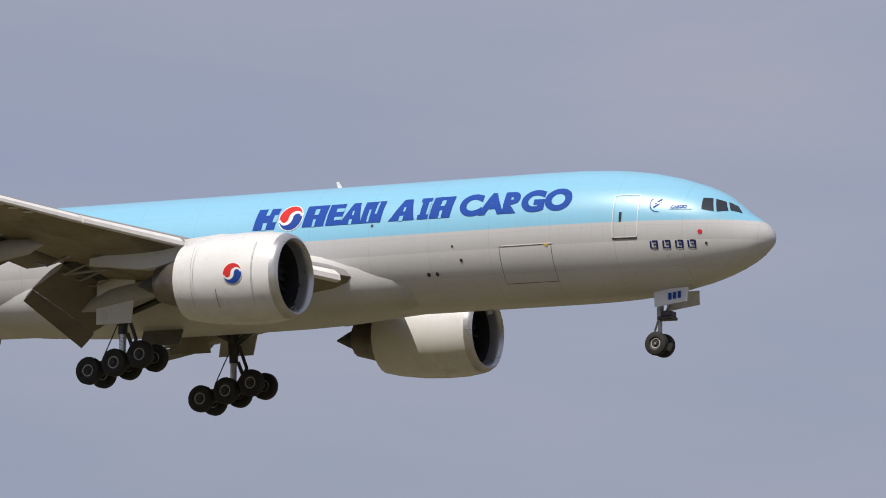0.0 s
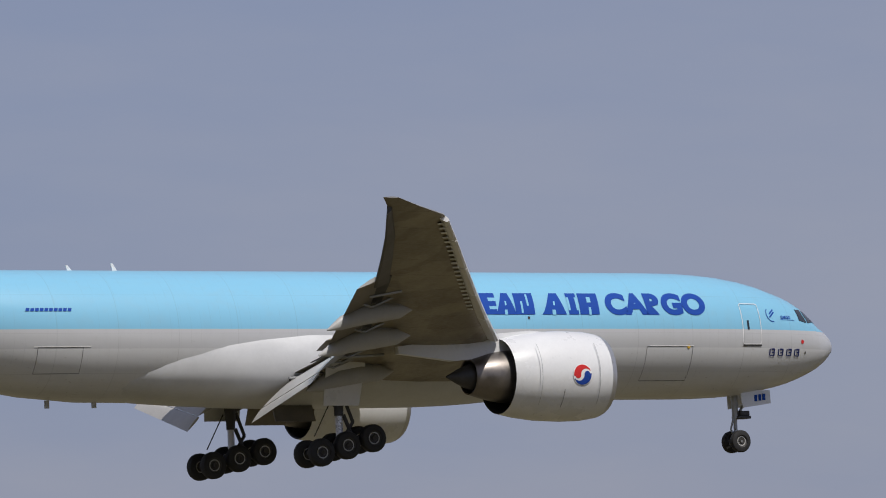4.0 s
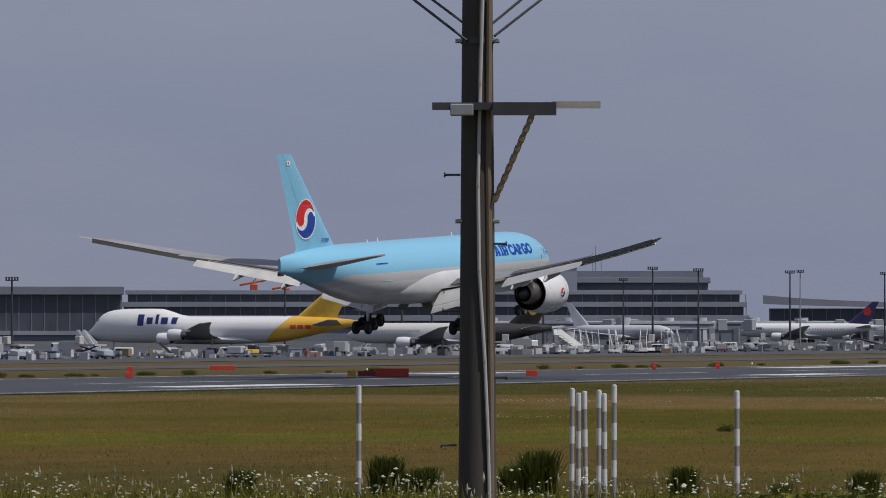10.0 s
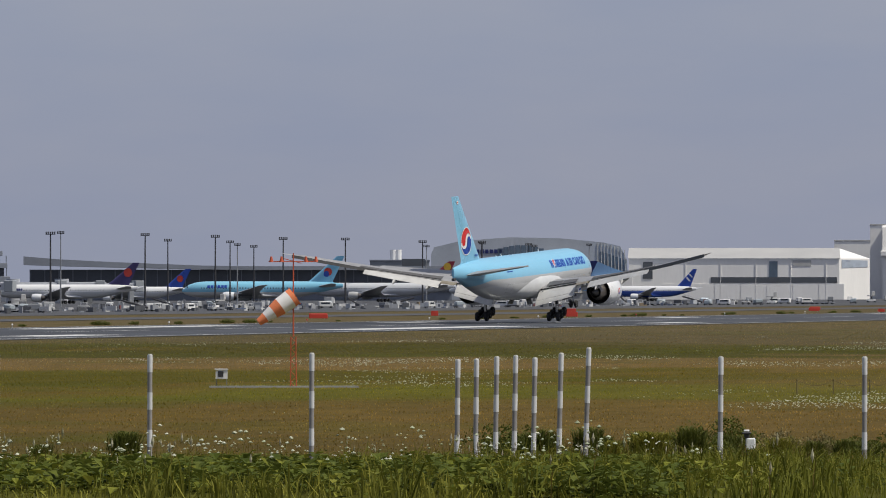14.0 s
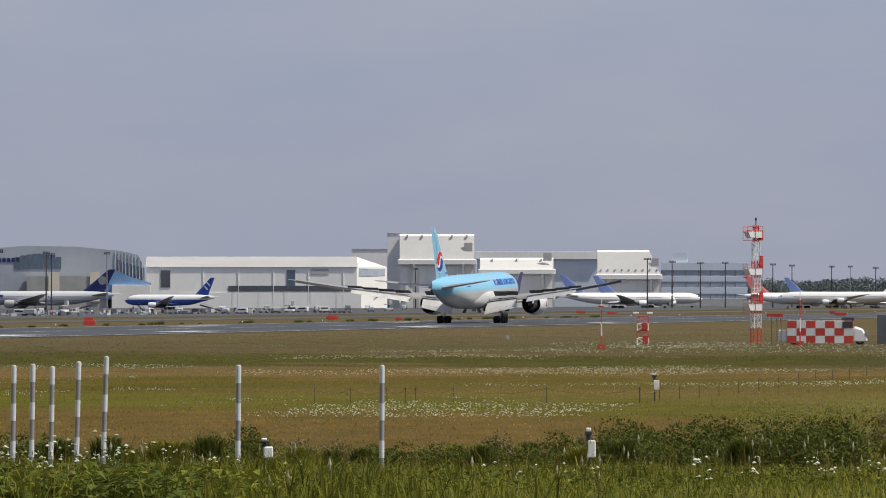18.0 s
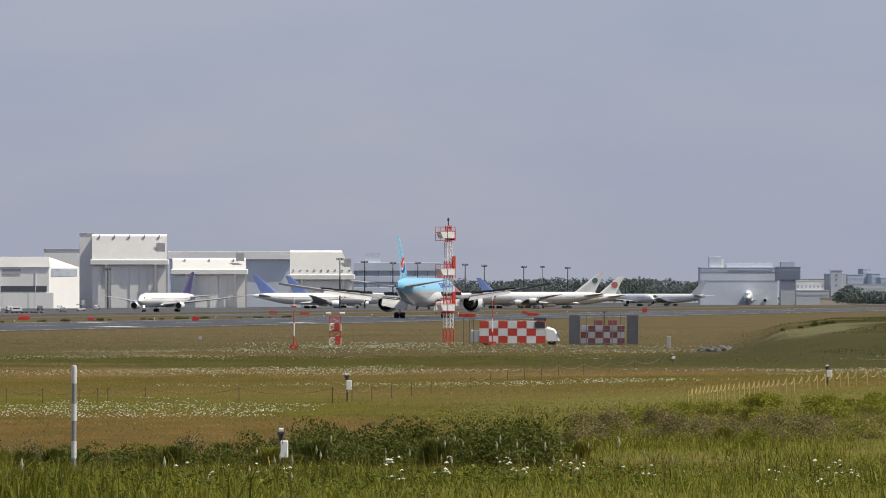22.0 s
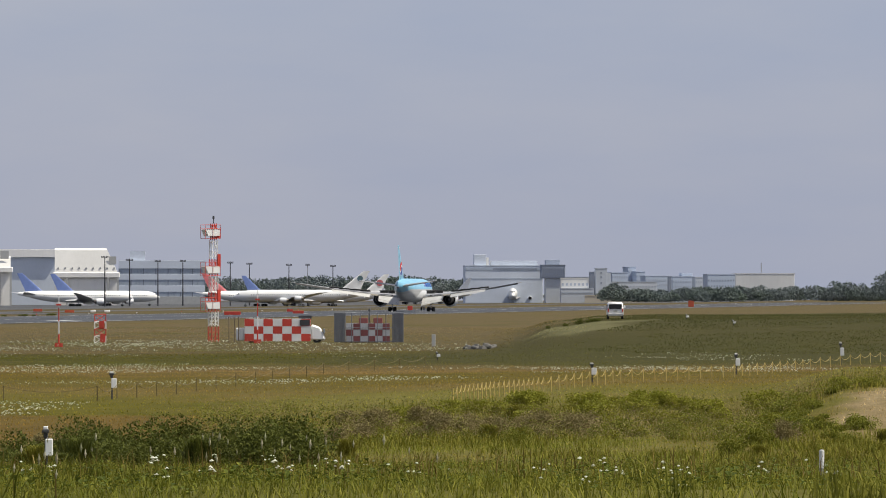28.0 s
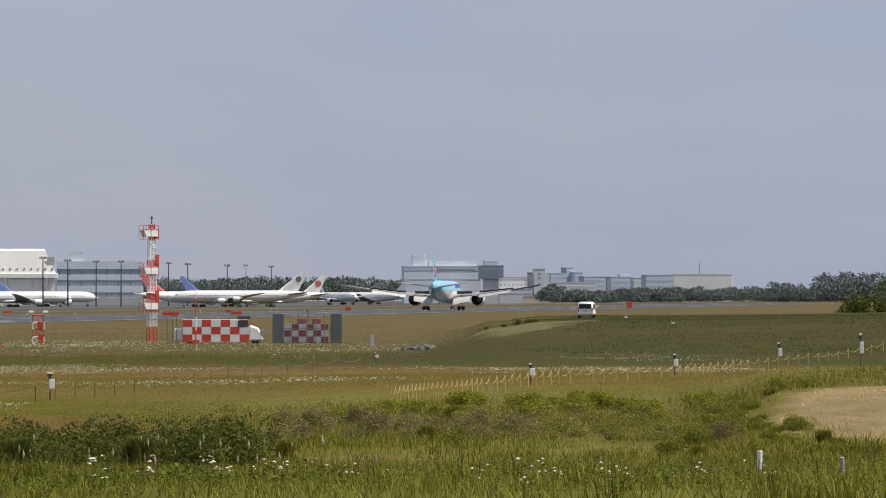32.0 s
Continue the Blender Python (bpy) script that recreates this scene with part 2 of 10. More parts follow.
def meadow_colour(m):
    """Rough grass in belts round the hill: olive, yellow green, tan and reddish seed heads, and bare ground by the
    runway; far off, haze is put into the colour.
    """
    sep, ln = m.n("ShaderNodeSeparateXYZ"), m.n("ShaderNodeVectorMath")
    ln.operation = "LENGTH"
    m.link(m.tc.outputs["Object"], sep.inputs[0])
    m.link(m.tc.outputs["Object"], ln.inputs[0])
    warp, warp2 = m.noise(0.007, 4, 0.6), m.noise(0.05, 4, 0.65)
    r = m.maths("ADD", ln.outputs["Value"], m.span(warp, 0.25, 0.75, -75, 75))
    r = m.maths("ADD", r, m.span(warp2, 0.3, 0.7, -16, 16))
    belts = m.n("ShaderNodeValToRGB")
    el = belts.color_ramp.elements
    # blue of the stops is raised to put some haze into them
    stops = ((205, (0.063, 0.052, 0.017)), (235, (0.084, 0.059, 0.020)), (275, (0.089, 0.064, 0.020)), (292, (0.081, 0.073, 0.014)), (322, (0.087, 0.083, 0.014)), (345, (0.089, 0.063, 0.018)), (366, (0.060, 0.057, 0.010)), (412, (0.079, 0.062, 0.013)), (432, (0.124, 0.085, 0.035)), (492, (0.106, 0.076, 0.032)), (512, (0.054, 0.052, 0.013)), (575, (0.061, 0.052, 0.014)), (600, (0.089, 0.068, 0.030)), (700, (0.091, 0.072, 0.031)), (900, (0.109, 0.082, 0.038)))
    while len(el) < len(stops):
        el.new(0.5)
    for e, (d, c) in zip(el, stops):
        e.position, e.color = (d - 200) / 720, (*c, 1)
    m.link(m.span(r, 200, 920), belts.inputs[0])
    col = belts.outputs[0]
    strips = m.noise(0.05, 4, 0.65, (0.25, 1.0, 1))
    tuft = m.noise(0.9, 5, 0.7)
    patch = m.noise(0.03, 5, 0.7)
    mottle = m.noise(0.22, 6, 0.8, (0.6, 1, 1))
    col = m.mix(m.span(patch, 0.52, 0.62, 0, 0.5), col, (0.064, 0.065, 0.012))
    col = m.mix(m.span(strips, 0.56, 0.68, 0, 0.5), col, (0.112, 0.078, 0.020))
    red = m.maths("MULTIPLY", m.span(sep.outputs[0], 190, 240), m.maths("MULTIPLY", m.span(r, 228, 245), m.span(r, 282, 292, 1.0, 0.0)))
    red = m.maths("MULTIPLY", red, m.span(sep.outputs[1], 70, 95, 1.0, 0.0))
    col = m.mix(m.maths("MULTIPLY", red, 0.65), col, (0.106, 0.072, 0.025))
    col = m.mix(m.span(mottle, 0.36, 0.52, 0.55, 0.0), col, m.mix(1.0, col, (0.55, 0.62, 0.5), "MULTIPLY"))
    col = m.mix(m.span(mottle, 0.54, 0.68, 0.0, 0.6), col, m.mix(1.0, col, (1.5, 1.4, 1.25), "MULTIPLY"))
    # bare worn ground along the runway's shoulder, west of the turning
    bare = m.maths("MULTIPLY", m.maths("MULTIPLY", m.span(sep.outputs[1], 150, 178), m.span(sep.outputs[1], 232, 240, 1.0, 0.0)), m.span(sep.outputs[0], 360, 430, 1.0, 0.0))
    col = m.mix(m.maths("MULTIPLY", bare, m.span(strips, 0.40, 0.52, 0.05, 0.55)), col, (0.094, 0.072, 0.034))
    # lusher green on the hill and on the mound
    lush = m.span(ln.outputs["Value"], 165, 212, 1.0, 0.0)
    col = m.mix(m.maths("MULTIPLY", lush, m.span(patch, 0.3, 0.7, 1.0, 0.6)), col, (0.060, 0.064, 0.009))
    # russet seed heads between the flower drift and the hedge
    sward = m.maths("MULTIPLY", m.span(m.maths("SUBTRACT", sep.outputs[1], m.maths("MULTIPLY", sep.outputs[0], 0.255)), -12, 12, 1.0, 0.0), m.maths("MULTIPLY", m.span(r, 296, 318), m.span(r, 385, 415, 1.0, 0.0)))
    col = m.mix(m.maths("MULTIPLY", sward, m.span(strips, 0.40, 0.60, 0.85, 0.35)), col, (0.110, 0.082, 0.030))
    east = m.span(m.maths("SUBTRACT", sep.outputs[1], m.maths("MULTIPLY", sep.outputs[0], 0.172)), -4, 4, 1.0, 0.0)
    col = m.mix(m.maths("MULTIPLY", m.maths("MULTIPLY", east, m.span(ln.outputs["Value"], 320, 340, 1.0, 0.0)), m.span(strips, 0.35, 0.6, 0.95, 0.4)), col, (0.112, 0.104, 0.030))
    # duller and bluer with distance: haze put into the grass colour
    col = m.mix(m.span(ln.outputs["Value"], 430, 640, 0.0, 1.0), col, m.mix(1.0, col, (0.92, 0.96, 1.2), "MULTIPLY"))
    mound = m.maths("MULTIPLY", m.span(sep.outputs[1], 81, 91, 0.95, 0.0), m.span(sep.outputs[0], 430, 520, 0.0, 1.0))
    col = m.mix(m.maths("MULTIPLY", mound, m.span(patch, 0.3, 0.7, 1.0, 0.7)), col, (0.047, 0.046, 0.021))
    # the pale worn ramp up the mound's end
    sx, sy = sep.outputs[0], sep.outputs[1]
    wob = m.span(warp2, 0.3, 0.7, -2.5, 2.5)
    low = m.maths("ADD", m.maths("ADD", sy, m.maths("MULTIPLY", sx, 0.05)), wob)
    high = m.maths("ADD", m.maths("SUBTRACT", sy, m.maths("MULTIPLY", sx, 0.19)), wob)
    worn = m.maths("MULTIPLY", m.maths("MULTIPLY", m.span(low, 101, 105.5), m.span(high, -37.5, -34.8, 1.0, 0.0)), m.maths("MULTIPLY", m.span(sx, 586, 600), m.span(sx, 637, 642, 1.0, 0.0)))
    col = m.mix(m.maths("MULTIPLY", worn, m.span(tuft, 0.3, 0.7, 0.95, 0.6)), col, (0.128, 0.124, 0.068))
    # bare sandy soil on the heap, ragged at its rim
    ex = m.maths("MULTIPLY", m.maths("SUBTRACT", sep.outputs[0], 250.0), 1 / 22.0)
    ey = m.maths("MULTIPLY", m.maths("SUBTRACT", sep.outputs[1], 13.0), 1 / 9.0)
    heap = m.maths("ADD", m.maths("ADD", m.maths("MULTIPLY", ex, ex), m.maths("MULTIPLY", ey, ey)), m.span(warp2, 0.3, 0.7, -0.35, 0.35))
    soil = m.mix(m.span(mottle, 0.3, 0.7), (0.14, 0.106, 0.058), (0.24, 0.188, 0.112))
    col = m.mix(m.span(heap, 0.8, 1.0, 0.95, 0.0), col, soil)
    col = m.mix(m.span(tuft, 0.3, 0.7, 0.0, 0.5), col, m.mix(1.0, col, (0.58, 0.59, 0.48), "MULTIPLY"))
    return col, tuft


def build_ground():
    rings = [0.5]
    while rings[-1] < 40:
        rings.append(rings[-1] + 4)
    while rings[-1] < 4985:
        rings.append(rings[-1] * 1.012 + 0.6)
    angs = [a for a in np.concatenate([np.arange(-180, 40, 6.0), np.arange(40, 81.5, 0.35), np.arange(81.5, 84.2, 0.1), np.arange(84.2, 100, 0.35), np.arange(100, 180, 6.0)])]
    n = len(angs)
    vs, fs = [], []
    for r in rings:
        for a in angs:
            x, y = math.sin(radians(a)) * r, math.cos(radians(a)) * r
            vs.append((x, y, ground_z(x, y)))
    for j in range(len(rings) - 1):
        for i in range(n):
            k = (i + 1) % n
            fs.append((j * n + i, (j + 1) * n + i, (j + 1) * n + k, j * n + k))
    vs.append((0, 0, ground_z(0.01, 0.01)))
    for i in range(n):
        fs.append((len(vs) - 1, i, (i + 1) % n))
    m = Mat("meadow_turf", 0.9)
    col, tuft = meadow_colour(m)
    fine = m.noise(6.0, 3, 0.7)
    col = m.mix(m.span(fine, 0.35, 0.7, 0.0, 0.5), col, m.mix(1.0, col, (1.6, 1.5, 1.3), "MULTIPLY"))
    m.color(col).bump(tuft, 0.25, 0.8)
    m.b.inputs["Specular IOR Level"].default_value = 0.02
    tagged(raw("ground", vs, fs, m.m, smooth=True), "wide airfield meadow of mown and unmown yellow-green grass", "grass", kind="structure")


build_ground()


def strip(name, pts, z, material, label, category):
    (x0, y0), (x1, _), (x2, y2), (x3, _) = pts
    vs = []
    for k in range(9):
        u = k / 8
        y = y0 + (y2 - y0) * u
        zz = ramp(y, ((310, 0), (520, -1.2))) + z
        vs += [(x0 + (x3 - x0) * u, y, zz), (x1 + (x2 - x1) * u, y, zz)]
    ob = raw(name, vs, [(2 * k, 2 * k + 1, 2 * k + 3, 2 * k + 2) for k in range(8)], material)
    return tagged(ob, label, category, kind="structure")


def asphalt(name, c, scale=0.05):
    m = Mat(name, 0.75)
    a, b, d = m.noise(scale, 5, 0.6, (0.08, 1, 1)), m.noise(1.5, 4), m.noise(0.3, 5, 0.6, (0.02, 1.4, 1))
    col = m.mix(m.span(a, 0.3, 0.7), dim(c, 0.75), dim(c, 1.2))
    col = m.mix(m.span(d, 0.5, 0.7, 0, 0.5), col, dim(c, 0.45))
    col = m.mix(m.span(b, 0.3, 0.7, 0, 0.25), col, dim(c, 1.5))
    m.color(col).bump(b, 0.004).rough(d, 0.6, 0.9)
    m.b.inputs["Specular IOR Level"].default_value = 0.2
    return m.m


ASPHALT = asphalt("runway_asphalt", (0.050, 0.054, 0.062))
TAXI = asphalt("taxiway_asphalt", (0.066, 0.069, 0.075))
APRON = asphalt("apron_concrete", (0.064, 0.066, 0.070), 0.02)
MARK = surface("worn_white_marking", (0.62, 0.62, 0.6), 0.7, 0, 0.6, 0.22, 0.2)
strip("runway", [(300, 236), (3300, 236), (3300, 303), (300, 303)], 0.02, ASPHALT, "long grey asphalt runway with worn white markings", "runway")
strip("taxiway", [(-1200, 372), (4200, 372), (4200, 428), (-1200, 428)], 0.02, TAXI, "pale grey parallel taxiway between grass strips", "taxiway")
strip("apron", [(-600, 505), (4400, 505), (4400, 1900), (-600, 1900)], 0.03, APRON, "wide pale concrete aircraft apron", "apron")
# unseen warm strip added below the approach to throw light up at the jet
BOUNCETURF = surface("warm_bounce_turf", (0.125, 0.106, 0.056), 0.95, 0, 0.03, 0.3, 0.25)
strip("bounce_strip", [(-420, 190), (240, 190), (240, 420), (-420, 420)], 0.03, BOUNCETURF, "unseen straw-coloured strip added to bounce warm light up at the jet", "grass")
for x in (1500, 2080):
    strip("taxiway_link", [(x, 300), (x + 45, 300), (x + 215, 375), (x + 130, 375)], 0.012, TAXI, "slanting taxiway link crossing the grass", "taxiway")


def build_markings():
    bm = bmesh.new()

    def bar(x0, x1, y0, y1):
        bm.faces.new([bm.verts.new(p) for p in ((x0, y0, 0.035), (x1, y0, 0.035), (x1, y1, 0.035), (x0, y1, 0.035))])
    bar(310, 3250, 238.6, 239.5)
    bar(310, 3250, 299.7, 300.6)
    for x in range(460, 3200, 60):
        bar(x, x + 36, 269.15, 270.05)
    # aiming point and touchdown zone blocks
    for x0, ln, w in ((497, 32, 3.2), (640, 25, 3.2), (747, 75, 3.6), (890, 25, 2.6), (1040, 25, 2.6), (1190, 25, 1.8)):
        for side in (-1, 1):
            yc = 269.6 + side * 20.0
            bar(x0, x0 + ln, yc - w, yc + w)
    # threshold stripes
    for k in range(8):
        for side in (-1, 1):
            yc = 269.6 + side * (3.4 + 3.4 * k)
            bar(360, 405, yc - 0.9, yc + 0.9)
    tagged(part("runway_marking", bm, MARK), "worn white painted runway lines and blocks", "marking", kind="structure")


build_markings()


# ---- airliners ----
# sections: metres behind the nose, top, bottom, half width; heights from the cabin's centre line, for a big twinjet 63 m long
SECTIONS = ((0.0, -0.50, -0.72, 0.10), (0.12, -0.22, -0.92, 0.36), (0.31, 0.0, -1.1, 0.56), (0.67, 0.27, -1.40, 0.86), (1.14, 0.55, -1.69, 1.15), (1.73, 1.05, -1.96, 1.46),
            (2.33, 1.50, -2.19, 1.72), (2.9, 1.80, -2.37, 1.93), (3.5, 2.03, -2.52, 2.12), (4.7, 2.42, -2.76, 2.42), (5.9, 2.70, -2.94, 2.66),
            (7.1, 2.89, -3.03, 2.84), (8.3, 3.0, -3.08, 2.96), (9.5, 3.07, -3.1, 3.05), (11.5, 3.1, -3.1, 3.1), (20, 3.1, -3.1, 3.1), (30, 3.1, -3.1, 3.1), (40, 3.1, -3.1, 3.1),
            (43, 3.1, -3.06, 3.07), (46, 3.1, -2.8, 2.95), (49, 3.1, -2.3, 2.7), (52, 3.06, -1.65, 2.3), (55, 2.95, -0.95, 1.82), (58, 2.72, -0.25, 1.25),
            (60.3, 2.5, 0.28, 0.78), (62, 2.34, 0.62, 0.4), (62.9, 2.2, 0.8, 0.16))


def section(s):
    s = max(0.0, min(62.9, s))
    for a, b in zip(SECTIONS, SECTIONS[1:]):
        if s <= b[0]:
            u = (s - a[0]) / (b[0] - a[0])
            return [a[k] + (b[k] - a[k]) * u for k in (1, 2, 3)]
    return list(SECTIONS[-1][1:])


class Hull:
    """The body of one airliner: x = gear - s * long, heights about its centre line zc."""

    def __init__(self, long=1.0, wide=1.0, zc=5.57, hump=0.0):
        self.long, self.wide, self.zc, self.hump = long, wide, zc, hump
        self.gear = 31.77 * long

    def sec(self, s):
        t, b, w = section(s)
        if self.hump:
            t += self.hump * ramp(s, ((0.3, 0), (4.5, 1), (17, 1), (24, 0)))
        return t * self.wide, b * self.wide, w * self.wide

    def skin(self, s, z, side, out=0.0):
        """A point of the skin at station s and height z over the centre line; side +1 is port."""
        t, b, w = self.sec(s)
        zm, h = (t + b) / 2, (t - b) / 2
        k = max(-0.999, min(0.999, (z - zm) / h))
        y = w * math.sqrt(1 - k * k)
        nrm = Vector((0, y / (w * w), (z - zm) / (h * h))).normalized()
        return (self.gear - s * self.long, side * (y + nrm.y * out), self.zc + z + nrm.z * out)

    def mesh(self, n=40):
        sts = []
        for a, b in zip(SECTIONS, SECTIONS[1:]):
            k = max(1, int((b[0] - a[0]) / 2))
            sts += [a[0] + (b[0] - a[0]) * i / k for i in range(k)]
        sts.append(62.9)
        vs, fs = [], []
        for s in sts:
            t, b, w = self.sec(s)
            for i in range(n):
                a = 2 * math.pi * i / n
                vs.append((self.gear - s * self.long, w * math.cos(a), self.zc + (t + b) / 2 + (t - b) / 2 * math.sin(a)))
        for j in range(len(sts) - 1):
            for i in range(n):
                k = (i + 1) % n
                fs.append((j * n + i, j * n + k, (j + 1) * n + k, (j + 1) * n + i))
        fs.append(tuple(range(n - 1, -1, -1)))
        fs.append(tuple(range((len(sts) - 1) * n, len(sts) * n)))
        return vs, fs

    def patch(self, poly, side, out=0.02, step=0.25):
        """A bmesh of the plane outline poly, of (station, height), laid on the skin."""
        bm = bmesh.new()
        bm.faces.new([bm.verts.new((p[0], p[1], 0)) for p in poly])
        zs = [p[1] for p in poly]
        z = min(zs) + step
        while z < max(zs):
            bmesh.ops.bisect_plane(bm, geom=bm.verts[:] + bm.edges[:] + bm.faces[:], plane_co=(0, z, 0), plane_no=(0, 1, 0))
            z += step
        for v in bm.verts:
            v.co = self.skin(v.co.x, v.co.y, side, out)
        bmesh.ops.recalc_face_normals(bm, faces=bm.faces)
        return bm


def rect(s0, s1, z0, z1, r=0.0):
    if not r:
        return [(s0, z0), (s1, z0), (s1, z1), (s0, z1)]
    out = []
    for cs, cz, a0 in ((s1 - r, z0 + r, 270), (s1 - r, z1 - r, 0), (s0 + r, z1 - r, 90), (s0 + r, z0 + r, 180)):
        out += [(cs + r * math.cos(radians(a0 + a)), cz + r * math.sin(radians(a0 + a))) for a in (0, 30, 60, 90)]
    return out


def foil(chord, thick, n=9):
    """Upper then lower outline of a wing section from the nose back: (along, height)."""
    xs = [(1 - math.cos(math.pi * i / n)) / 2 for i in range(n + 1)]
    yt = [5 * thick * (0.2969 * math.sqrt(x) - 0.126 * x - 0.3516 * x * x + 0.2843 * x ** 3 - 0.1036 * x ** 4) for x in xs]
    up = [(x * chord, t * chord * 1.15) for x, t in zip(xs, yt)]
    lo = [(x * chord, -t * chord * 0.85) for x, t in zip(xs, yt)]
    return up + lo[-2:0:-1]


def loft(secs, cap=True):
    """Verts and faces through closed outlines with equal counts."""
    n = len(secs[0])
    vs = [p for sc in secs for p in sc]
    fs = [(j * n + i, j * n + (i + 1) % n, (j + 1) * n + (i + 1) % n, (j + 1) * n + i) for j in range(len(secs) - 1) for i in range(n)]
    if cap:
        fs += [tuple(range(n - 1, -1, -1)), tuple(range((len(secs) - 1) * n, len(secs) * n))]
    return vs, fs


def blade(rows, axis="Y", n=9):
    """A wing-like loft. rows: x of the leading edge, span place, height, chord, thickness, twist (degrees)."""
    secs = []
    for x, y, z, c, t, tw in rows:
        ca, sa = math.cos(radians(tw)), math.sin(radians(tw))
        sec = []
        for a, h in foil(c, t, n):
            dx, dz = a * ca + h * sa, -a * sa + h * ca
            sec.append((x - dx, y, z + dz) if axis == "Y" else (x - a, z + h, y))
        secs.append(sec)
    return loft(secs)


def halves(vf, n):
    """The upper skin with its end ribs, and the lower skin, of a blade with n steps along its section."""
    vs, fs = vf
    up = [f for k, f in enumerate(fs) if len(f) > 4 or k % (2 * n) < n]
    lo = [f for k, f in enumerate(fs) if len(f) == 4 and k % (2 * n) >= n]
    return (vs, up), (vs, lo)


def mirror(vf, side):
    vs, fs = vf
    if side > 0:
        return vs, fs
    return [(x, -y, z) for x, y, z in vs], [tuple(reversed(f)) for f in fs]


def swirl(at, r, parent, skin, z_out=0.0):
    """The round red and blue emblem with its white S, laid down by skin(u, v, out); u runs forward."""
    def arc(cx, cy, rr, a0, a1, n=14):
        return [(cx + rr * math.cos(radians(a0 + (a1 - a0) * i / n)), cy + rr * math.sin(radians(a0 + (a1 - a0) * i / n))) for i in range(n + 1)]

    def lay(name, poly, mat_, out, label=""):
        bm = bmesh.new()
        bm.faces.new([bm.verts.new((p[0], p[1], 0)) for p in poly])
        for k in range(-5, 6):
            bmesh.ops.bisect_plane(bm, geom=bm.verts[:] + bm.edges[:] + bm.faces[:], plane_co=(0, k * r / 5.5, 0), plane_no=(0, 1, 0))
        for v in bm.verts:
            v.co = skin(at[0] + v.co.x, at[1] + v.co.y, out)
        bmesh.ops.recalc_face_normals(bm, faces=bm.faces)
        part(name, bm, mat_, parent, label)
    lay("emblem", arc(0, 0, r, 0, 360 - 12, 30), WHITE_DECAL, 0.018 + z_out, "white round emblem ground")
    q = r * 0.93
    red = arc(0, 0, q, 22, 188, 16) + arc(-q * 0.52, -q * 0.02, q * 0.34, 195, 355, 10) + arc(q * 0.40, 0, q * 0.60, 185, 35, 10)
    blue = [(-x, -y) for x, y in red]
    lay("emblem_red", red, RED_DECAL, 0.03 + z_out, "red upper comma of the emblem")
    lay("emblem_blue", blue, BLUE_DECAL, 0.03 + z_out, "blue lower comma of the emblem")


WHITE_DECAL = surface("white_decal", (0.76, 0.76, 0.76), 0.3, 0, 1.0, 0.05, 0.02)
RED_DECAL = surface("red_decal", (0.56, 0.035, 0.035), 0.3, 0, 1.0, 0.08, 0.02)
BLUE_DECAL = surface("blue_decal", (0.02, 0.06, 0.30), 0.3, 0, 1.0, 0.08, 0.02)
LETTER = surface("royal_blue_lettering", (0.012, 0.062, 0.33), 0.65, 0, 1.0, 0.08, 0.02)
for decal in (LETTER, RED_DECAL, BLUE_DECAL):
    decal.node_tree.nodes["Principled BSDF"].inputs["Specular IOR Level"].default_value = 0.15


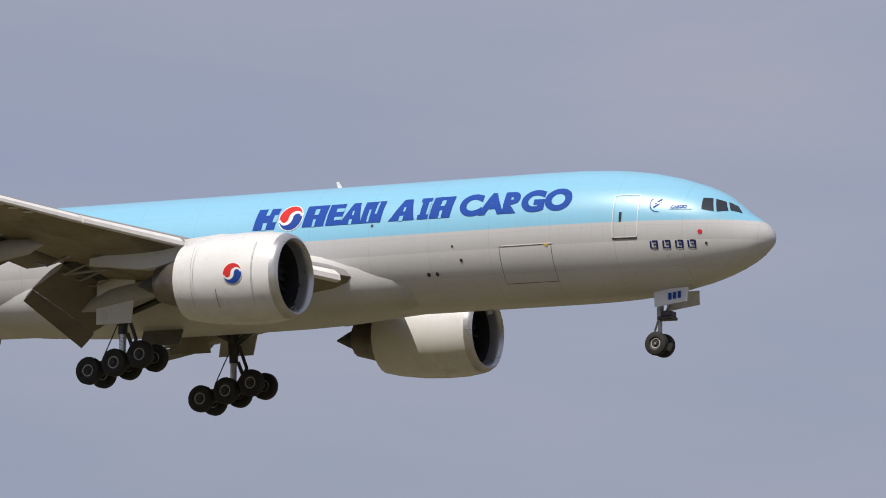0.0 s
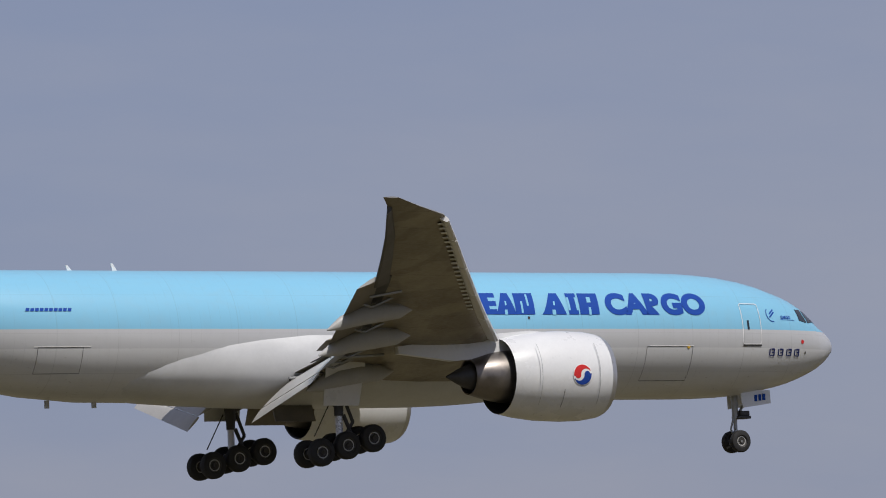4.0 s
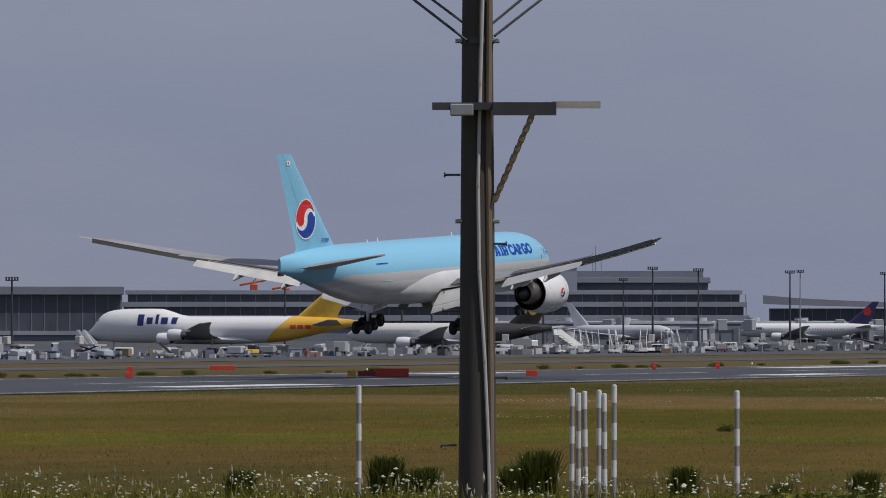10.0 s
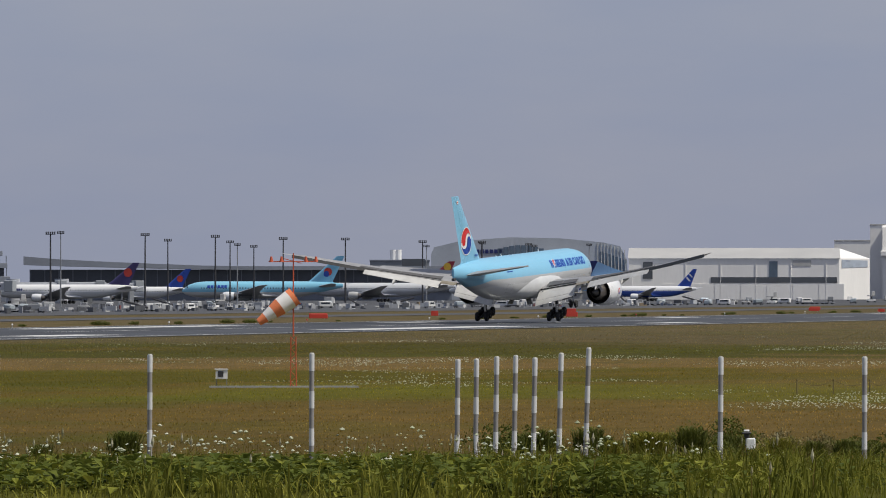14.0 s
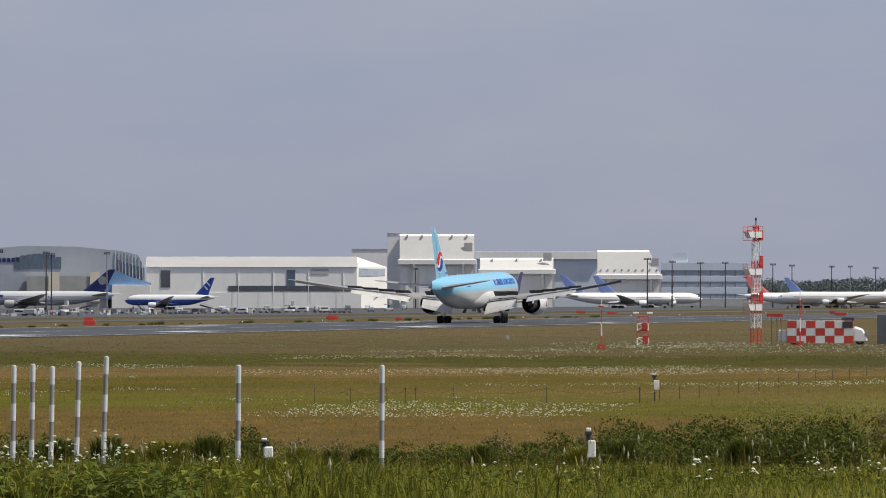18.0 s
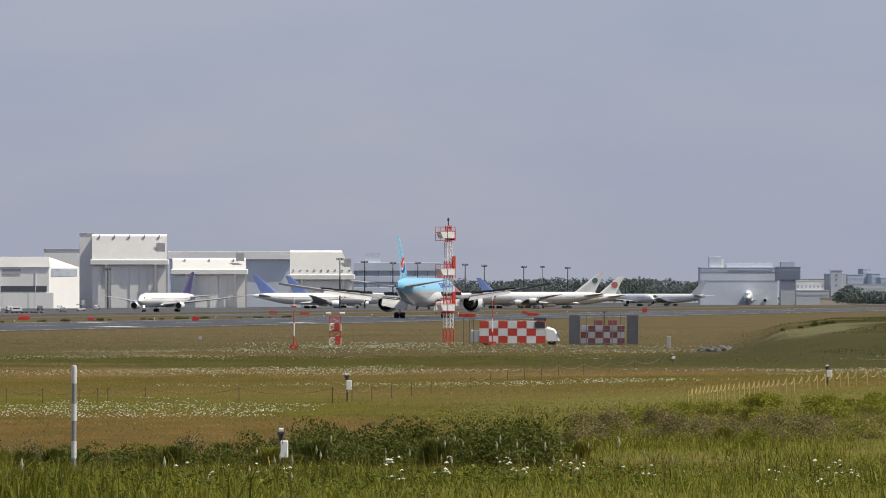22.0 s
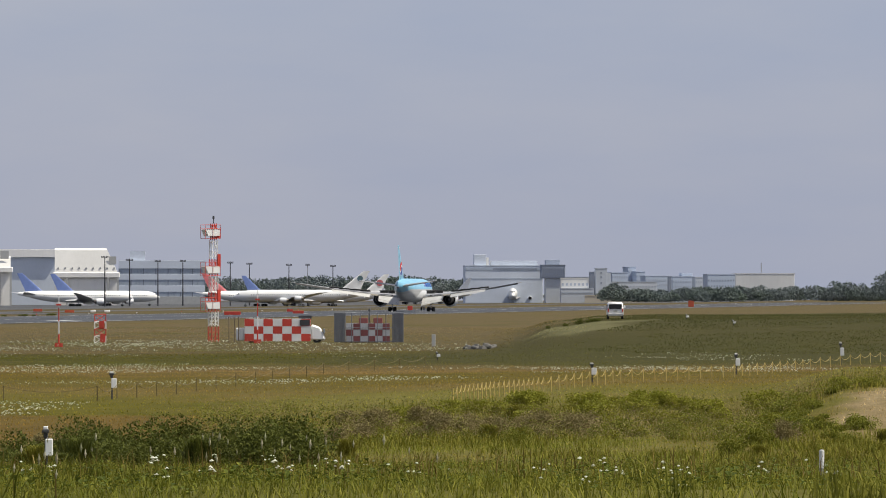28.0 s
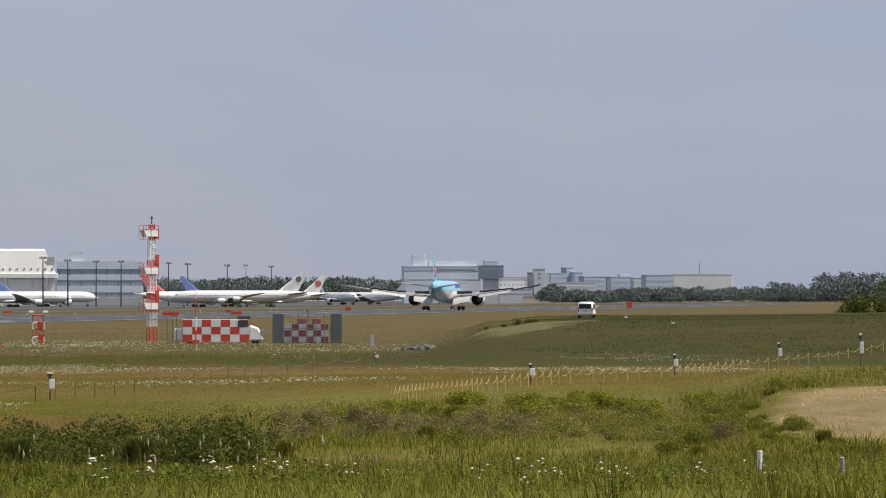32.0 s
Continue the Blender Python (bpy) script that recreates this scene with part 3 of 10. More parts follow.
def livery():
    """Sky blue above, silver-grey band, off-white belly, with frame lines, streaks and grime."""
    m = Mat("sky_blue_and_silver_livery", 0.28, 0, 0.3)
    sep = m.n("ShaderNodeSeparateXYZ")
    m.link(m.tc.outputs["Object"], sep.inputs[0])
    z, x = sep.outputs[2], sep.outputs[0]
    blue, grey, white = (0.205, 0.485, 0.675), (0.485, 0.495, 0.51), (0.58, 0.59, 0.60)
    # behind the wing the blue reaches further down round the tail cone
    low = m.span(x, -31.0, -20.0, -2.0, 0.0)
    zz = m.maths("SUBTRACT", z, low)
    col = m.mix(m.maths("GREATER_THAN", zz, 4.86), white, grey)
    col = m.mix(m.maths("GREATER_THAN", zz, 5.78), col, blue)
    # skin joints
    w = m.n("ShaderNodeMath")
    w.operation = "PINGPONG"
    m.link(m.maths("ADD", x, 100.0), w.inputs[0])
    w.inputs[1].default_value = 1.6
    joint = m.maths("LESS_THAN", w.outputs[0], 0.014)
    w2 = m.n("ShaderNodeMath")
    w2.operation = "PINGPONG"
    m.link(z, w2.inputs[0])
    w2.inputs[1].default_value = 0.93
    joint = m.maths("MAXIMUM", joint, m.maths("LESS_THAN", w2.outputs[0], 0.008))
    col = m.mix(m.maths("MULTIPLY", joint, 0.2), col, (0.12, 0.12, 0.13))
    w3 = m.n("ShaderNodeMath")
    w3.operation = "PINGPONG"
    m.link(m.maths("ADD", x, 100.5), w3.inputs[0])
    w3.inputs[1].default_value = 0.27
    rivet = m.maths("MULTIPLY", m.maths("LESS_THAN", w3.outputs[0], 0.006), m.span(m.noise(0.8, 3), 0.45, 0.6))
    col = m.mix(m.maths("MULTIPLY", rivet, 0.22), col, (0.15, 0.15, 0.16))
    speck = m.noise(7.0, 3, 0.7, (0.5, 1, 1))
    col = m.mix(m.maths("MULTIPLY", m.span(speck, 0.66, 0.72), m.span(z, 3.0, 5.6, 0.65, 0.0)), col, (0.16, 0.14, 0.12))
    streak = m.noise(1.1, 5, 0.65, (0.12, 1, 1.2))
    dirt = m.noise(4.0, 4, 0.6, (0.4, 1, 0.15))
    below = m.span(z, 2.4, 4.6, 0.5, 0.0)
    col = m.mix(m.maths("MULTIPLY", m.span(streak, 0.4, 0.75), m.maths("ADD", below, 0.07)), col, m.mix(1.0, col, (0.72, 0.68, 0.62), "MULTIPLY"))
    col = m.mix(m.span(dirt, 0.5, 0.8, 0, 0.10), col, dim(white, 0.5))
    m.color(col).rough(streak, 0.28, 0.44)
    return m.m


def wing_mat():
    m = Mat("wing_skin_with_bounce", 0.42, 0.1)
    a, b, c = m.noise(0.5, 5, 0.6, (1, 0.3, 1)), m.noise(5, 4), m.noise(0.25, 3, 0.5)
    info = m.tc.outputs["Object"]
    sep = m.n("ShaderNodeSeparateXYZ")
    m.link(info, sep.inputs[0])
    w = m.n("ShaderNodeMath")
    w.operation = "PINGPONG"
    m.link(sep.outputs[1], w.inputs[0])
    w.inputs[1].default_value = 1.1
    joint = m.maths("LESS_THAN", w.outputs[0], 0.02)
    # dirty grey paint; the brown puts grass bounce and underside shade into it
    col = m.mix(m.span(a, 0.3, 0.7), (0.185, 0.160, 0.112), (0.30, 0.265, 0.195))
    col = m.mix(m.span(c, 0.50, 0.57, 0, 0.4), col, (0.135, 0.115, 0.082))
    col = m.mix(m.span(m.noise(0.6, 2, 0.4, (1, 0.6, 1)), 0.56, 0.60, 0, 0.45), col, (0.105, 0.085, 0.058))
    col = m.mix(m.maths("MULTIPLY", joint, 0.65), col, (0.06, 0.055, 0.05))
    m.color(col).rough(b, 0.35, 0.5)
    return m.m


LIVERY, WINGSKIN = livery(), wing_mat()
FINBLUE = surface("sky_blue_paint", (0.205, 0.485, 0.675), 0.3, 0, 0.3, 0.05, 0.03, coat=0.4)
COWL = surface("off_white_cowling", (0.69, 0.70, 0.71), 0.3, 0, 0.5, 0.06, 0.04, coat=0.4)
FAIRPAINT = surface("off_white_fairing_paint", (0.55, 0.56, 0.57), 0.4, 0, 0.4, 0.12, 0.05)
LIPM = surface("bare_metal_lip", (0.55, 0.55, 0.56), 0.32, 0.7, 1.5, 0.1, 0.05)
HOT = surface("heat_stained_metal", (0.22, 0.20, 0.185), 0.4, 0.8, 1.5, 0.25, 0.1)
DARKIN = surface("dark_engine_duct", (0.03, 0.03, 0.032), 0.5, 0, 1.0, 0.2, 0.1)
LEDGE = surface("bright_leading_edge", (0.72, 0.72, 0.72), 0.35, 0.0, 1.5, 0.1, 0.05)


def engine(parent, x, y, z, k, cowl, detail=True, name="engine"):
    """A turbofan: cowl, lip, duct, fan, spinner, core nozzle and plug. x is its intake, k its size."""
    outer = [(0.0, 1.66), (-0.08, 1.80), (-0.35, 1.93), (-1.1, 2.05), (-2.2, 2.08), (-3.4, 2.03), (-4.5, 1.89), (-5.35, 1.71)]
    vs, fs = lathe([(a * k, r * k) for a, r in outer[2:]], 36 if detail else 18, "X", (x, y, z))
    body = raw(name, vs, fs, cowl, parent, smooth=True)
    seg = 36 if detail else 18
    vs, fs = lathe([(a * k, r * k) for a, r in ((-0.7, 1.56), (-0.3, 1.56), (-0.08, 1.60), (0.0, 1.69), (-0.06, 1.80), (-0.2, 1.88), (-0.36, 1.935))], seg, "X", (x, y, z))
    raw("intake_lip", vs, fs, LIPM, body, "bare metal intake lip", smooth=True)
    vs, fs = lathe([(a * k, r * k) for a, r in ((-5.35, 1.71), (-5.3, 1.65), (-4.0, 1.6), (-4.0, 0.9))], seg, "X", (x, y, z))
    raw("bypass_nozzle", vs, fs, DARKIN, body, "dark bypass nozzle", smooth=True)
    vs, fs = lathe([(a * k, r * k) for a, r in ((-0.7, 1.56), (-1.6, 1.62), (-1.65, 0.05))], seg, "X", (x, y, z))
    raw("intake_duct", vs, fs, DARKIN, body, "dark intake duct", smooth=True)
    vs, fs = lathe([(a * k, r * k) for a, r in ((-0.95, 0.01), (-1.1, 0.2), (-1.35, 0.42), (-1.6, 0.5))], 16, "X", (x, y, z))
    raw("spinner", vs, fs, DARKSTEEL, body, smooth=True)
    vs, fs = lathe([(a * k, r * k) for a, r in ((-4.2, 1.25), (-5.35, 1.18), (-6.0, 1.06), (-6.9, 0.82), (-6.88, 0.76), (-6.3, 0.72))], seg, "X", (x, y, z))
    raw("core_nozzle", vs, fs, HOT, body, "heat-stained metal core nozzle", smooth=True)
    vs, fs = lathe([(a * k, r * k) for a, r in ((-6.2, 0.66), (-6.9, 0.58), (-7.5, 0.32), (-8.05, 0.04))], 20, "X", (x, y, z))
    raw("exhaust_plug", vs, fs, DARKSTEEL, body, "dark exhaust plug", smooth=True)
    if detail:
        bm = bmesh.new()
        for i in range(22):
            a = 2 * math.pi * i / 22
            c, s = math.cos(a), math.sin(a)
            c2, s2 = math.cos(a + 0.3), math.sin(a + 0.3)
            xs = x - 1.45 * k
            q = [(xs + 0.1, y + c * .45 * k, z + s * .45 * k), (xs + 0.15, y + c * 1.55 * k, z + s * 1.55 * k), (xs - 0.15, y + c2 * 1.55 * k, z + s2 * 1.55 * k), (xs - 0.12, y + c2 * .45 * k, z + s2 * .45 * k)]
            bm.faces.new([bm.verts.new(p) for p in q])
        part("fan", bm, DARKSTEEL, body, "dark fan blades")
    return body


RIMDARK = surface("brake_dusted_rim", (0.05, 0.048, 0.045), 0.6, 0.2, 3.0, 0.3, 0.2)


def wheel(name, r, w, parent, at, hub=None):
    """A tyre on its rim, axle along Y."""
    prof = [(-w / 2, r * 0.56), (-w / 2, r * 0.78), (-w * 0.42, r * 0.93), (-w * 0.25, r), (w * 0.25, r), (w * 0.42, r * 0.93), (w / 2, r * 0.78), (w / 2, r * 0.56)]
    vs, fs = lathe(prof, 26, "Y", at)
    ty = raw(name, vs, fs, TYRE, parent, smooth=True)
    prof = [(-w * 0.40, 0.02), (-w * 0.44, r * 0.16), (-w * 0.28, r * 0.22), (-w * 0.30, r * 0.44), (-w * 0.40, r * 0.57), (w * 0.40, r * 0.57), (w * 0.30, r * 0.44), (w * 0.28, r * 0.22), (w * 0.44, r * 0.16), (w * 0.40, 0.02)]
    vs, fs = lathe(prof, 18, "Y", at)
    rim = raw("rim", vs, fs, hub or RIMDARK, ty, "dusty dark wheel rim" if hub is None else "white wheel rim", smooth=True)
    for sy in (-1, 1):
        vs, fs = lathe([(sy * w * 0.30, r * 0.36), (sy * w * 0.34, r * 0.39), (sy * w * 0.34, r * 0.42), (sy * w * 0.30, r * 0.45)], 18, "Y", at)
        raw("rim_ring", vs, fs if sy < 0 else [tuple(reversed(f)) for f in fs], GREYP, ty, "pale rim ring", smooth=True)
    return ty


# the wing's plan: place along the span, leading edge, trailing edge (behind the nose), height over the root, thickness
def wing_rows(span, zc, gear, kx, flex):
    rows = []
    for y, le, te, th in ((2.2, 20.3, 32.9, 0.13), (5.5, 22.5, 33.0, 0.125), (9.8, 25.5, 33.5, 0.115), (15, 29.2, 35.6, 0.105), (21, 33.4, 38.2, 0.10), (26.5, 37.2, 40.8, 0.095),
                          (30.2, 39.85, 42.7, 0.09), (31.3, 41.7, 43.35, 0.085), (32.4, 43.4, 44.15, 0.08)):
        rows.append((gear - le * kx, y * span, zc - 1.75 + (y - 2.2) * 0.103 + flex * (y / 32.4) ** 2, (te - le) * kx, th, 2.0 - y * 0.08))
    return rows


# ---- the landing freighter ----
def text_mesh(body, size, bold=0.035):
    """Flat letters of the built-in font as a bmesh, from (0, 0) to the right and up."""
    cu = bpy.data.curves.new("letters", "FONT")
    cu.body, cu.size, cu.offset = body, size, size * bold
    ob = new("letters", cu)
    me = bpy.data.meshes.new_from_object(ob.evaluated_get(bpy.context.evaluated_depsgraph_get()))
    bpy.data.objects.remove(ob)
    bm = bmesh.new()
    bm.from_mesh(me)
    bpy.data.meshes.remove(me)
    return bm


def build_freighter():
    hull = Hull(wide=1.022, zc=5.63)
    zc, g = hull.zc, hull.gear
    ac = thing("cargo_jet", "twin-engined sky blue cargo jet landing with gear and flaps down", "airplane")
    vs, fs = hull.mesh(56)
    body = raw("fuselage", vs, fs, LIVERY, ac, "sky blue fuselage with grey band and off-white belly", smooth=True)

    # wing-to-body fairing under the belly
    secs = []
    for s, w, h in ((18, 2.5, 1.78), (20, 2.82, 1.9), (21.5, 3.08, 2.03), (23, 3.28, 2.12), (25, 3.44, 2.18), (28, 3.52, 2.2), (32, 3.52, 2.2), (34.5, 3.38, 2.15), (37, 3.12, 2.05), (39.5, 2.8, 1.9), (41.5, 2.4, 1.72)):
        n = 24
        secs.append([(g - s, w * math.copysign(abs(math.cos(2 * math.pi * i / n)) ** 0.85, math.cos(2 * math.pi * i / n)),
                      zc - 1.3 + h * math.copysign(abs(math.sin(2 * math.pi * i / n)) ** 0.85, math.sin(2 * math.pi * i / n))) for i in range(n)])
    vs, fs = loft(secs)
    raw("belly_fairing", vs, fs, FAIRPAINT, ac, "off-white belly fairing", smooth=True)

    wr = wing_rows(1.0, zc, g, 1.0, 2.3)

    def on_wing(y):
        for a, b in zip(wr, wr[1:]):
            if y <= b[1]:
                u = (y - a[1]) / (b[1] - a[1])
                return [a[k] + (b[k] - a[k]) * u for k in range(6)]
        return list(wr[-1])

    for side in (1, -1):
        up, lo = halves(blade(wr, "Y", 11), 11)
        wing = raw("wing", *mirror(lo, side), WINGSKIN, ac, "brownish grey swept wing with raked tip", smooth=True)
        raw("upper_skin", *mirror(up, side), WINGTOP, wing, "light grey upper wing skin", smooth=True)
        WINGS.append((wing, side * 2.2, zc - 1.75, side))
        # slats: bright drooped strips before the leading edge
        for y0, y1 in ((3.6, 8.0), (10.4, 14.6), (14.7, 18.9), (19.0, 23.2), (23.3, 27.3), (27.4, 30.0)):
            rows = []
            for y in (y0, y1):
                x, yy, z, c, t, tw = on_wing(y)
                rows.append((x + 0.035 * c ** 0.5 + 0.13, yy, z - 0.17 - 0.014 * c, 0.13 * c + 0.42, 0.30, -24))
            vs, fs = mirror(blade(rows, "Y", 6), side)
            raw("slat", vs, fs, LEDGE, wing, "bright metal slat", smooth=True)
        # bright tabs added where daylight shows through the slat gap
        for i in range(22):
            x, yy, z, c, t, tw = on_wing(16.4 + 0.62 * i)
            part("slat_gap_light", boxes((-0.12, 0.12, -0.22, 0.22, -0.025, 0.025)), LEDGE, wing, "bright tab for daylight through the slat gap").matrix_basis = pose(x - 0.055 * c - 0.16, side * yy, z - 0.05 - 0.032 * c, 0, 0, side * 35)
        # flaps, drooped behind the trailing edge
        for name, y0, y1, cf, dz, defl, mt in (("inboard_flap", 3.3, 9.1, 0.21, 0.16, 33, FLAPTOP), ("flaperon", 9.25, 11.2, 0.20, 0.03, 9, WINGSKIN), ("outboard_flap", 11.35, 21.6, 0.25, 0.10, 25, FLAPTOP), ("aileron", 21.9, 27.2, 0.2, -0.02, 9, WINGSKIN)):
            rows = []
            for y in (y0, y1):
                x, yy, z, c, t, tw = on_wing(y)
                ch = c * 0.175 if name == "aileron" else c * cf + 0.25
                rows.append((x - c * (0.82 if name == "aileron" else 0.955), yy, z - dz - c * math.sin(radians(tw)), ch, 0.13, defl))
            up, lo = halves(blade(rows, "Y", 7), 7)
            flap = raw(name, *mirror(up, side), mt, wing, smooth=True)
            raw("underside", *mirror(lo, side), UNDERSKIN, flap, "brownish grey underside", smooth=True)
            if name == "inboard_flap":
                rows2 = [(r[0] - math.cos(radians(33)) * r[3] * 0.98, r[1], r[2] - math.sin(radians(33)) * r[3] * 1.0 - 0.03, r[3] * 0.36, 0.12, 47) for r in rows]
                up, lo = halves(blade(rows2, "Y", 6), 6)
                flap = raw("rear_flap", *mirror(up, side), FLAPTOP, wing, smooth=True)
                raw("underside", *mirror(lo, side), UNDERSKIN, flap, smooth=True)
            if name != "aileron":
                # solid dark filler for the shade in the slot between the fixed wing and the flap
                secs = []
                for y in (y0, y1):
                    x, yy, z, c, t, tw = on_wing(y)
                    zt = z - c * 0.9 * math.sin(radians(tw)) + 0.012 * c
                    secs.append([(x - c * 0.80, yy, zt + 0.01), (x - c * 0.93, yy, zt - 0.05), (x - c * 0.965, yy, zt - dz - 0.14), (x - c * 0.84, yy, zt - dz - 0.05)])
                vs, fs = mirror(loft(secs), side)
                raw("slot_shade", vs, fs, DARKIN, wing, "dark filler for the shade in the flap slot")
            for y in [y0 + (y1 - y0) * q for q in ((0.15, 0.5, 0.85) if name == "outboard_flap" else (0.1, 0.9) if name == "inboard_flap" else ())]:
                x, yy, z, c, t, tw = on_wing(y)
                part("flap_link", rods(((x - c * 0.72, side * yy, z - 0.045 * c - 0.15), (x - c * 1.05, side * yy, z - dz - 0.55), 0.07, 0.06), n=6), STEEL, wing, "grey flap actuating rod")
        # spoilers on top, hinged at their front edge
        for y0, y1 in ((4.2, 6.5), (6.6, 8.9), (11.5, 14.2), (14.3, 17.0), (17.1, 19.8), (19.9, 22.4)):
            q = []
            for y, back in ((y0, 0), (y1, 0), (y1, 1), (y0, 1)):
                x, yy, z, c, t, tw = on_wing(y)
                q.append(Vector((x - c * (0.80 + 0.16 * back), side * yy, z - c * (0.80 + 0.16 * back) * math.sin(radians(tw)) + (0.034 if back else 0.058) * c * t / 0.11 * (0.55 if back else 1) + 0.04)))
            hinge = (q[0] + q[1]) / 2
            ax = (q[1] - q[0]) * side
            yaw = math.degrees(math.atan2(-ax.x, ax.y))
            m0 = pose(*hinge, 0, 0, yaw)
            inv = m0.inverted()
            bm = bmesh.new()
            f0 = bm.faces.new([bm.verts.new(inv @ v) for v in q])
            ex = bmesh.ops.extrude_face_region(bm, geom=[f0])
            bmesh.ops.translate(bm, vec=(0, 0, -0.05), verts=[e for e in ex["geom"] if isinstance(e, bmesh.types.BMVert)])
            bmesh.ops.recalc_face_normals(bm, faces=bm.faces)
            sp = part("spoiler", bm, SPOILSKIN, wing)
            sp.matrix_basis = m0
            SPOILERS.append((sp, tuple(hinge), yaw))
        # flap track fairings
        for y, ln, r in ((6.0, 4.8, 0.44), (12.9, 4.9, 0.40), (17.4, 4.5, 0.36)):
            x, yy, z, c, t, tw = on_wing(y)
            secs = []
            for a, rr, dz in ((0, 0.05, 0), (0.15, 0.75, -0.05), (0.4, 1, -0.12), (0.65, 0.95, -0.32), (0.85, 0.7, -0.62), (1.0, 0.1, -0.92)):
                secs.append([(x - c * 0.60 - a * ln, side * yy + math.cos(k * math.pi / 6) * r * rr * 0.8, z - 0.06 * c - 0.2 + dz + math.sin(k * math.pi / 6) * r * rr * 1.25) for k in range(12)])
            vs, fs = loft(secs)
            if side < 0:
                fs = [tuple(reversed(f)) for f in fs]
            raw("flap_fairing", vs, fs, GREYP, wing, "grey flap track fairing", smooth=True)
        # flap drives and carriages in the open slot
        for y in (4.4, 5.4, 6.6, 7.6, 8.7, 10.0, 12.3, 13.6, 16.8, 18.0):
            x, yy, z, c, t, tw = on_wing(y)
            xr, zr = x - c * 0.90, z - 0.10 - c * math.sin(radians(tw))
            part("flap_drive", rods(((xr + 0.7, side * yy, zr + 0.05), (xr - 0.5, side * (yy + 0.12), zr - 0.42), 0.07, 0.05), ((xr - 0.5, side * (yy + 0.12), zr - 0.42), (xr - 1.1, side * yy, zr - 0.25), 0.06, 0.06), n=6), STEEL, wing, "steel flap drive link")
        # dark strip added for the shade along the outer trailing edge
        secs = []
        for y in (20.6, 24.0, 27.6, 31.2):
            x, yy, z, c, t, tw = on_wing(y)
            zt = z - c * 0.97 * math.sin(radians(tw))
            secs.append([(x - c * 0.86, yy, zt + 0.05), (x - c * 0.995, yy, zt + 0.10), (x - c * 1.02, yy, zt - 0.34), (x - c * 0.99, yy, zt - 0.36), (x - c * 0.86, yy, zt - 0.12)])
        vs, fs = mirror(loft(secs), side)
        raw("edge_shade_strip", vs, fs, SPOILSKIN, wing, "added dark strip for the shade along the outer trailing edge")
        # engine with its pylon
        eng = engine(ac, g - 19.95, side * 9.95, zc - 2.64, 1.045, COWL)
        x, yy, z, c, t, tw = on_wing(9.95)
        secs = []
        for px, zt, zb, w in ((g - 22.0, zc - 0.58, zc - 0.95, 0.05), (g - 23.8, zc - 0.46, zc - 1.3, 0.26), (g - 25.6, zc - 0.6, zc - 1.7, 0.30), (g - 28.0, zc - 0.85, zc - 1.9, 0.30), (g - 31.0, zc - 1.2, zc - 1.55, 0.16)):
            secs.append([(px, side * 9.95 - w, zb), (px, side * 9.95 + w, zb), (px, side * 9.95 + w * 0.8, zt), (px, side * 9.95 - w * 0.8, zt)])
        vs, fs = loft(secs)
        raw("pylon", vs, fs, COWL, ac, "off-white engine pylon")
        bm = bmesh.new()
        q = [(g - 21.8, side * (9.95 - 1.45), zc - 1.35), (g - 23.2, side * (9.95 - 1.6), zc - 1.3), (g - 23.2, side * (9.95 - 2.3), zc - 0.75)]
        bm.faces.new([bm.verts.new(p) for p in q])
        ex = bmesh.ops.extrude_face_region(bm, geom=bm.faces[:])
        bmesh.ops.translate(bm, vec=(0, 0, 0.06), verts=[e for e in ex["geom"] if isinstance(e, bmesh.types.BMVert)])
        part("strake", bm, COWL, eng)

        def cowl_skin(u, v, out, cx=g - 19.95, cy=side * 9.95, cz=zc - 2.64):
            xx = cx - 2.4 + u
            rr = 2.168 + out
            a = max(-1.2, min(1.2, v / rr))
            return (xx, cy + side * rr * math.cos(a), cz + rr * math.sin(a))
        if side < 0:
            swirl((0.22, -0.06), 0.52, eng, cowl_skin)
        for u, v0, v1 in ((-0.72, -1.75, -0.75), (1.2, -1.6, 1.6), (-2.0, -1.6, 1.6)):
            bm = bmesh.new()
            for k in range(14):
                va, vb = v0 + (v1 - v0) * k / 14, v0 + (v1 - v0) * (k + 1) / 14
                wd = 0.014 if u == -0.72 else 0.012
                bm.faces.new([bm.verts.new(cowl_skin(uu, v, 0.035 if u == -0.72 else 0.05)) for uu, v in ((u - wd, va), (u + wd, va), (u + wd, vb), (u - wd, vb))])
            part("cowl_joint", bm, DARKSTEEL if u == -0.72 else STEEL, eng)

        # tailplane
        rows = [(g - 53.3, 1.2, zc + 1.15, 7.4, 0.1, 0), (g - 53.9, 1.9, zc + 1.25, 6.7, 0.1, 0), (g - 61.3, 10.77, zc + 2.5, 2.3, 0.09, 0)]
        up, lo = halves(blade(rows, "Y", 9), 9)
        tail = raw("tailplane", *mirror(lo, side), TAILSKIN, ac, "grey tailplane", smooth=True)
        raw("upper_skin", *mirror(up, side), WINGTOP, tail, "light grey upper skin of the tailplane", smooth=True)

        # main landing gear
        y = side * 5.485
        leg = part("main_gear_leg", rods(((-0.1, y, zc - 1.4), (0, y, 1.9), 0.30, 0.27), ((0, y, 2.05), (0, y, 1.45), 0.23, 0.22), n=12), DARKSTEEL, ac, "dark steel main gear leg", smooth=True)
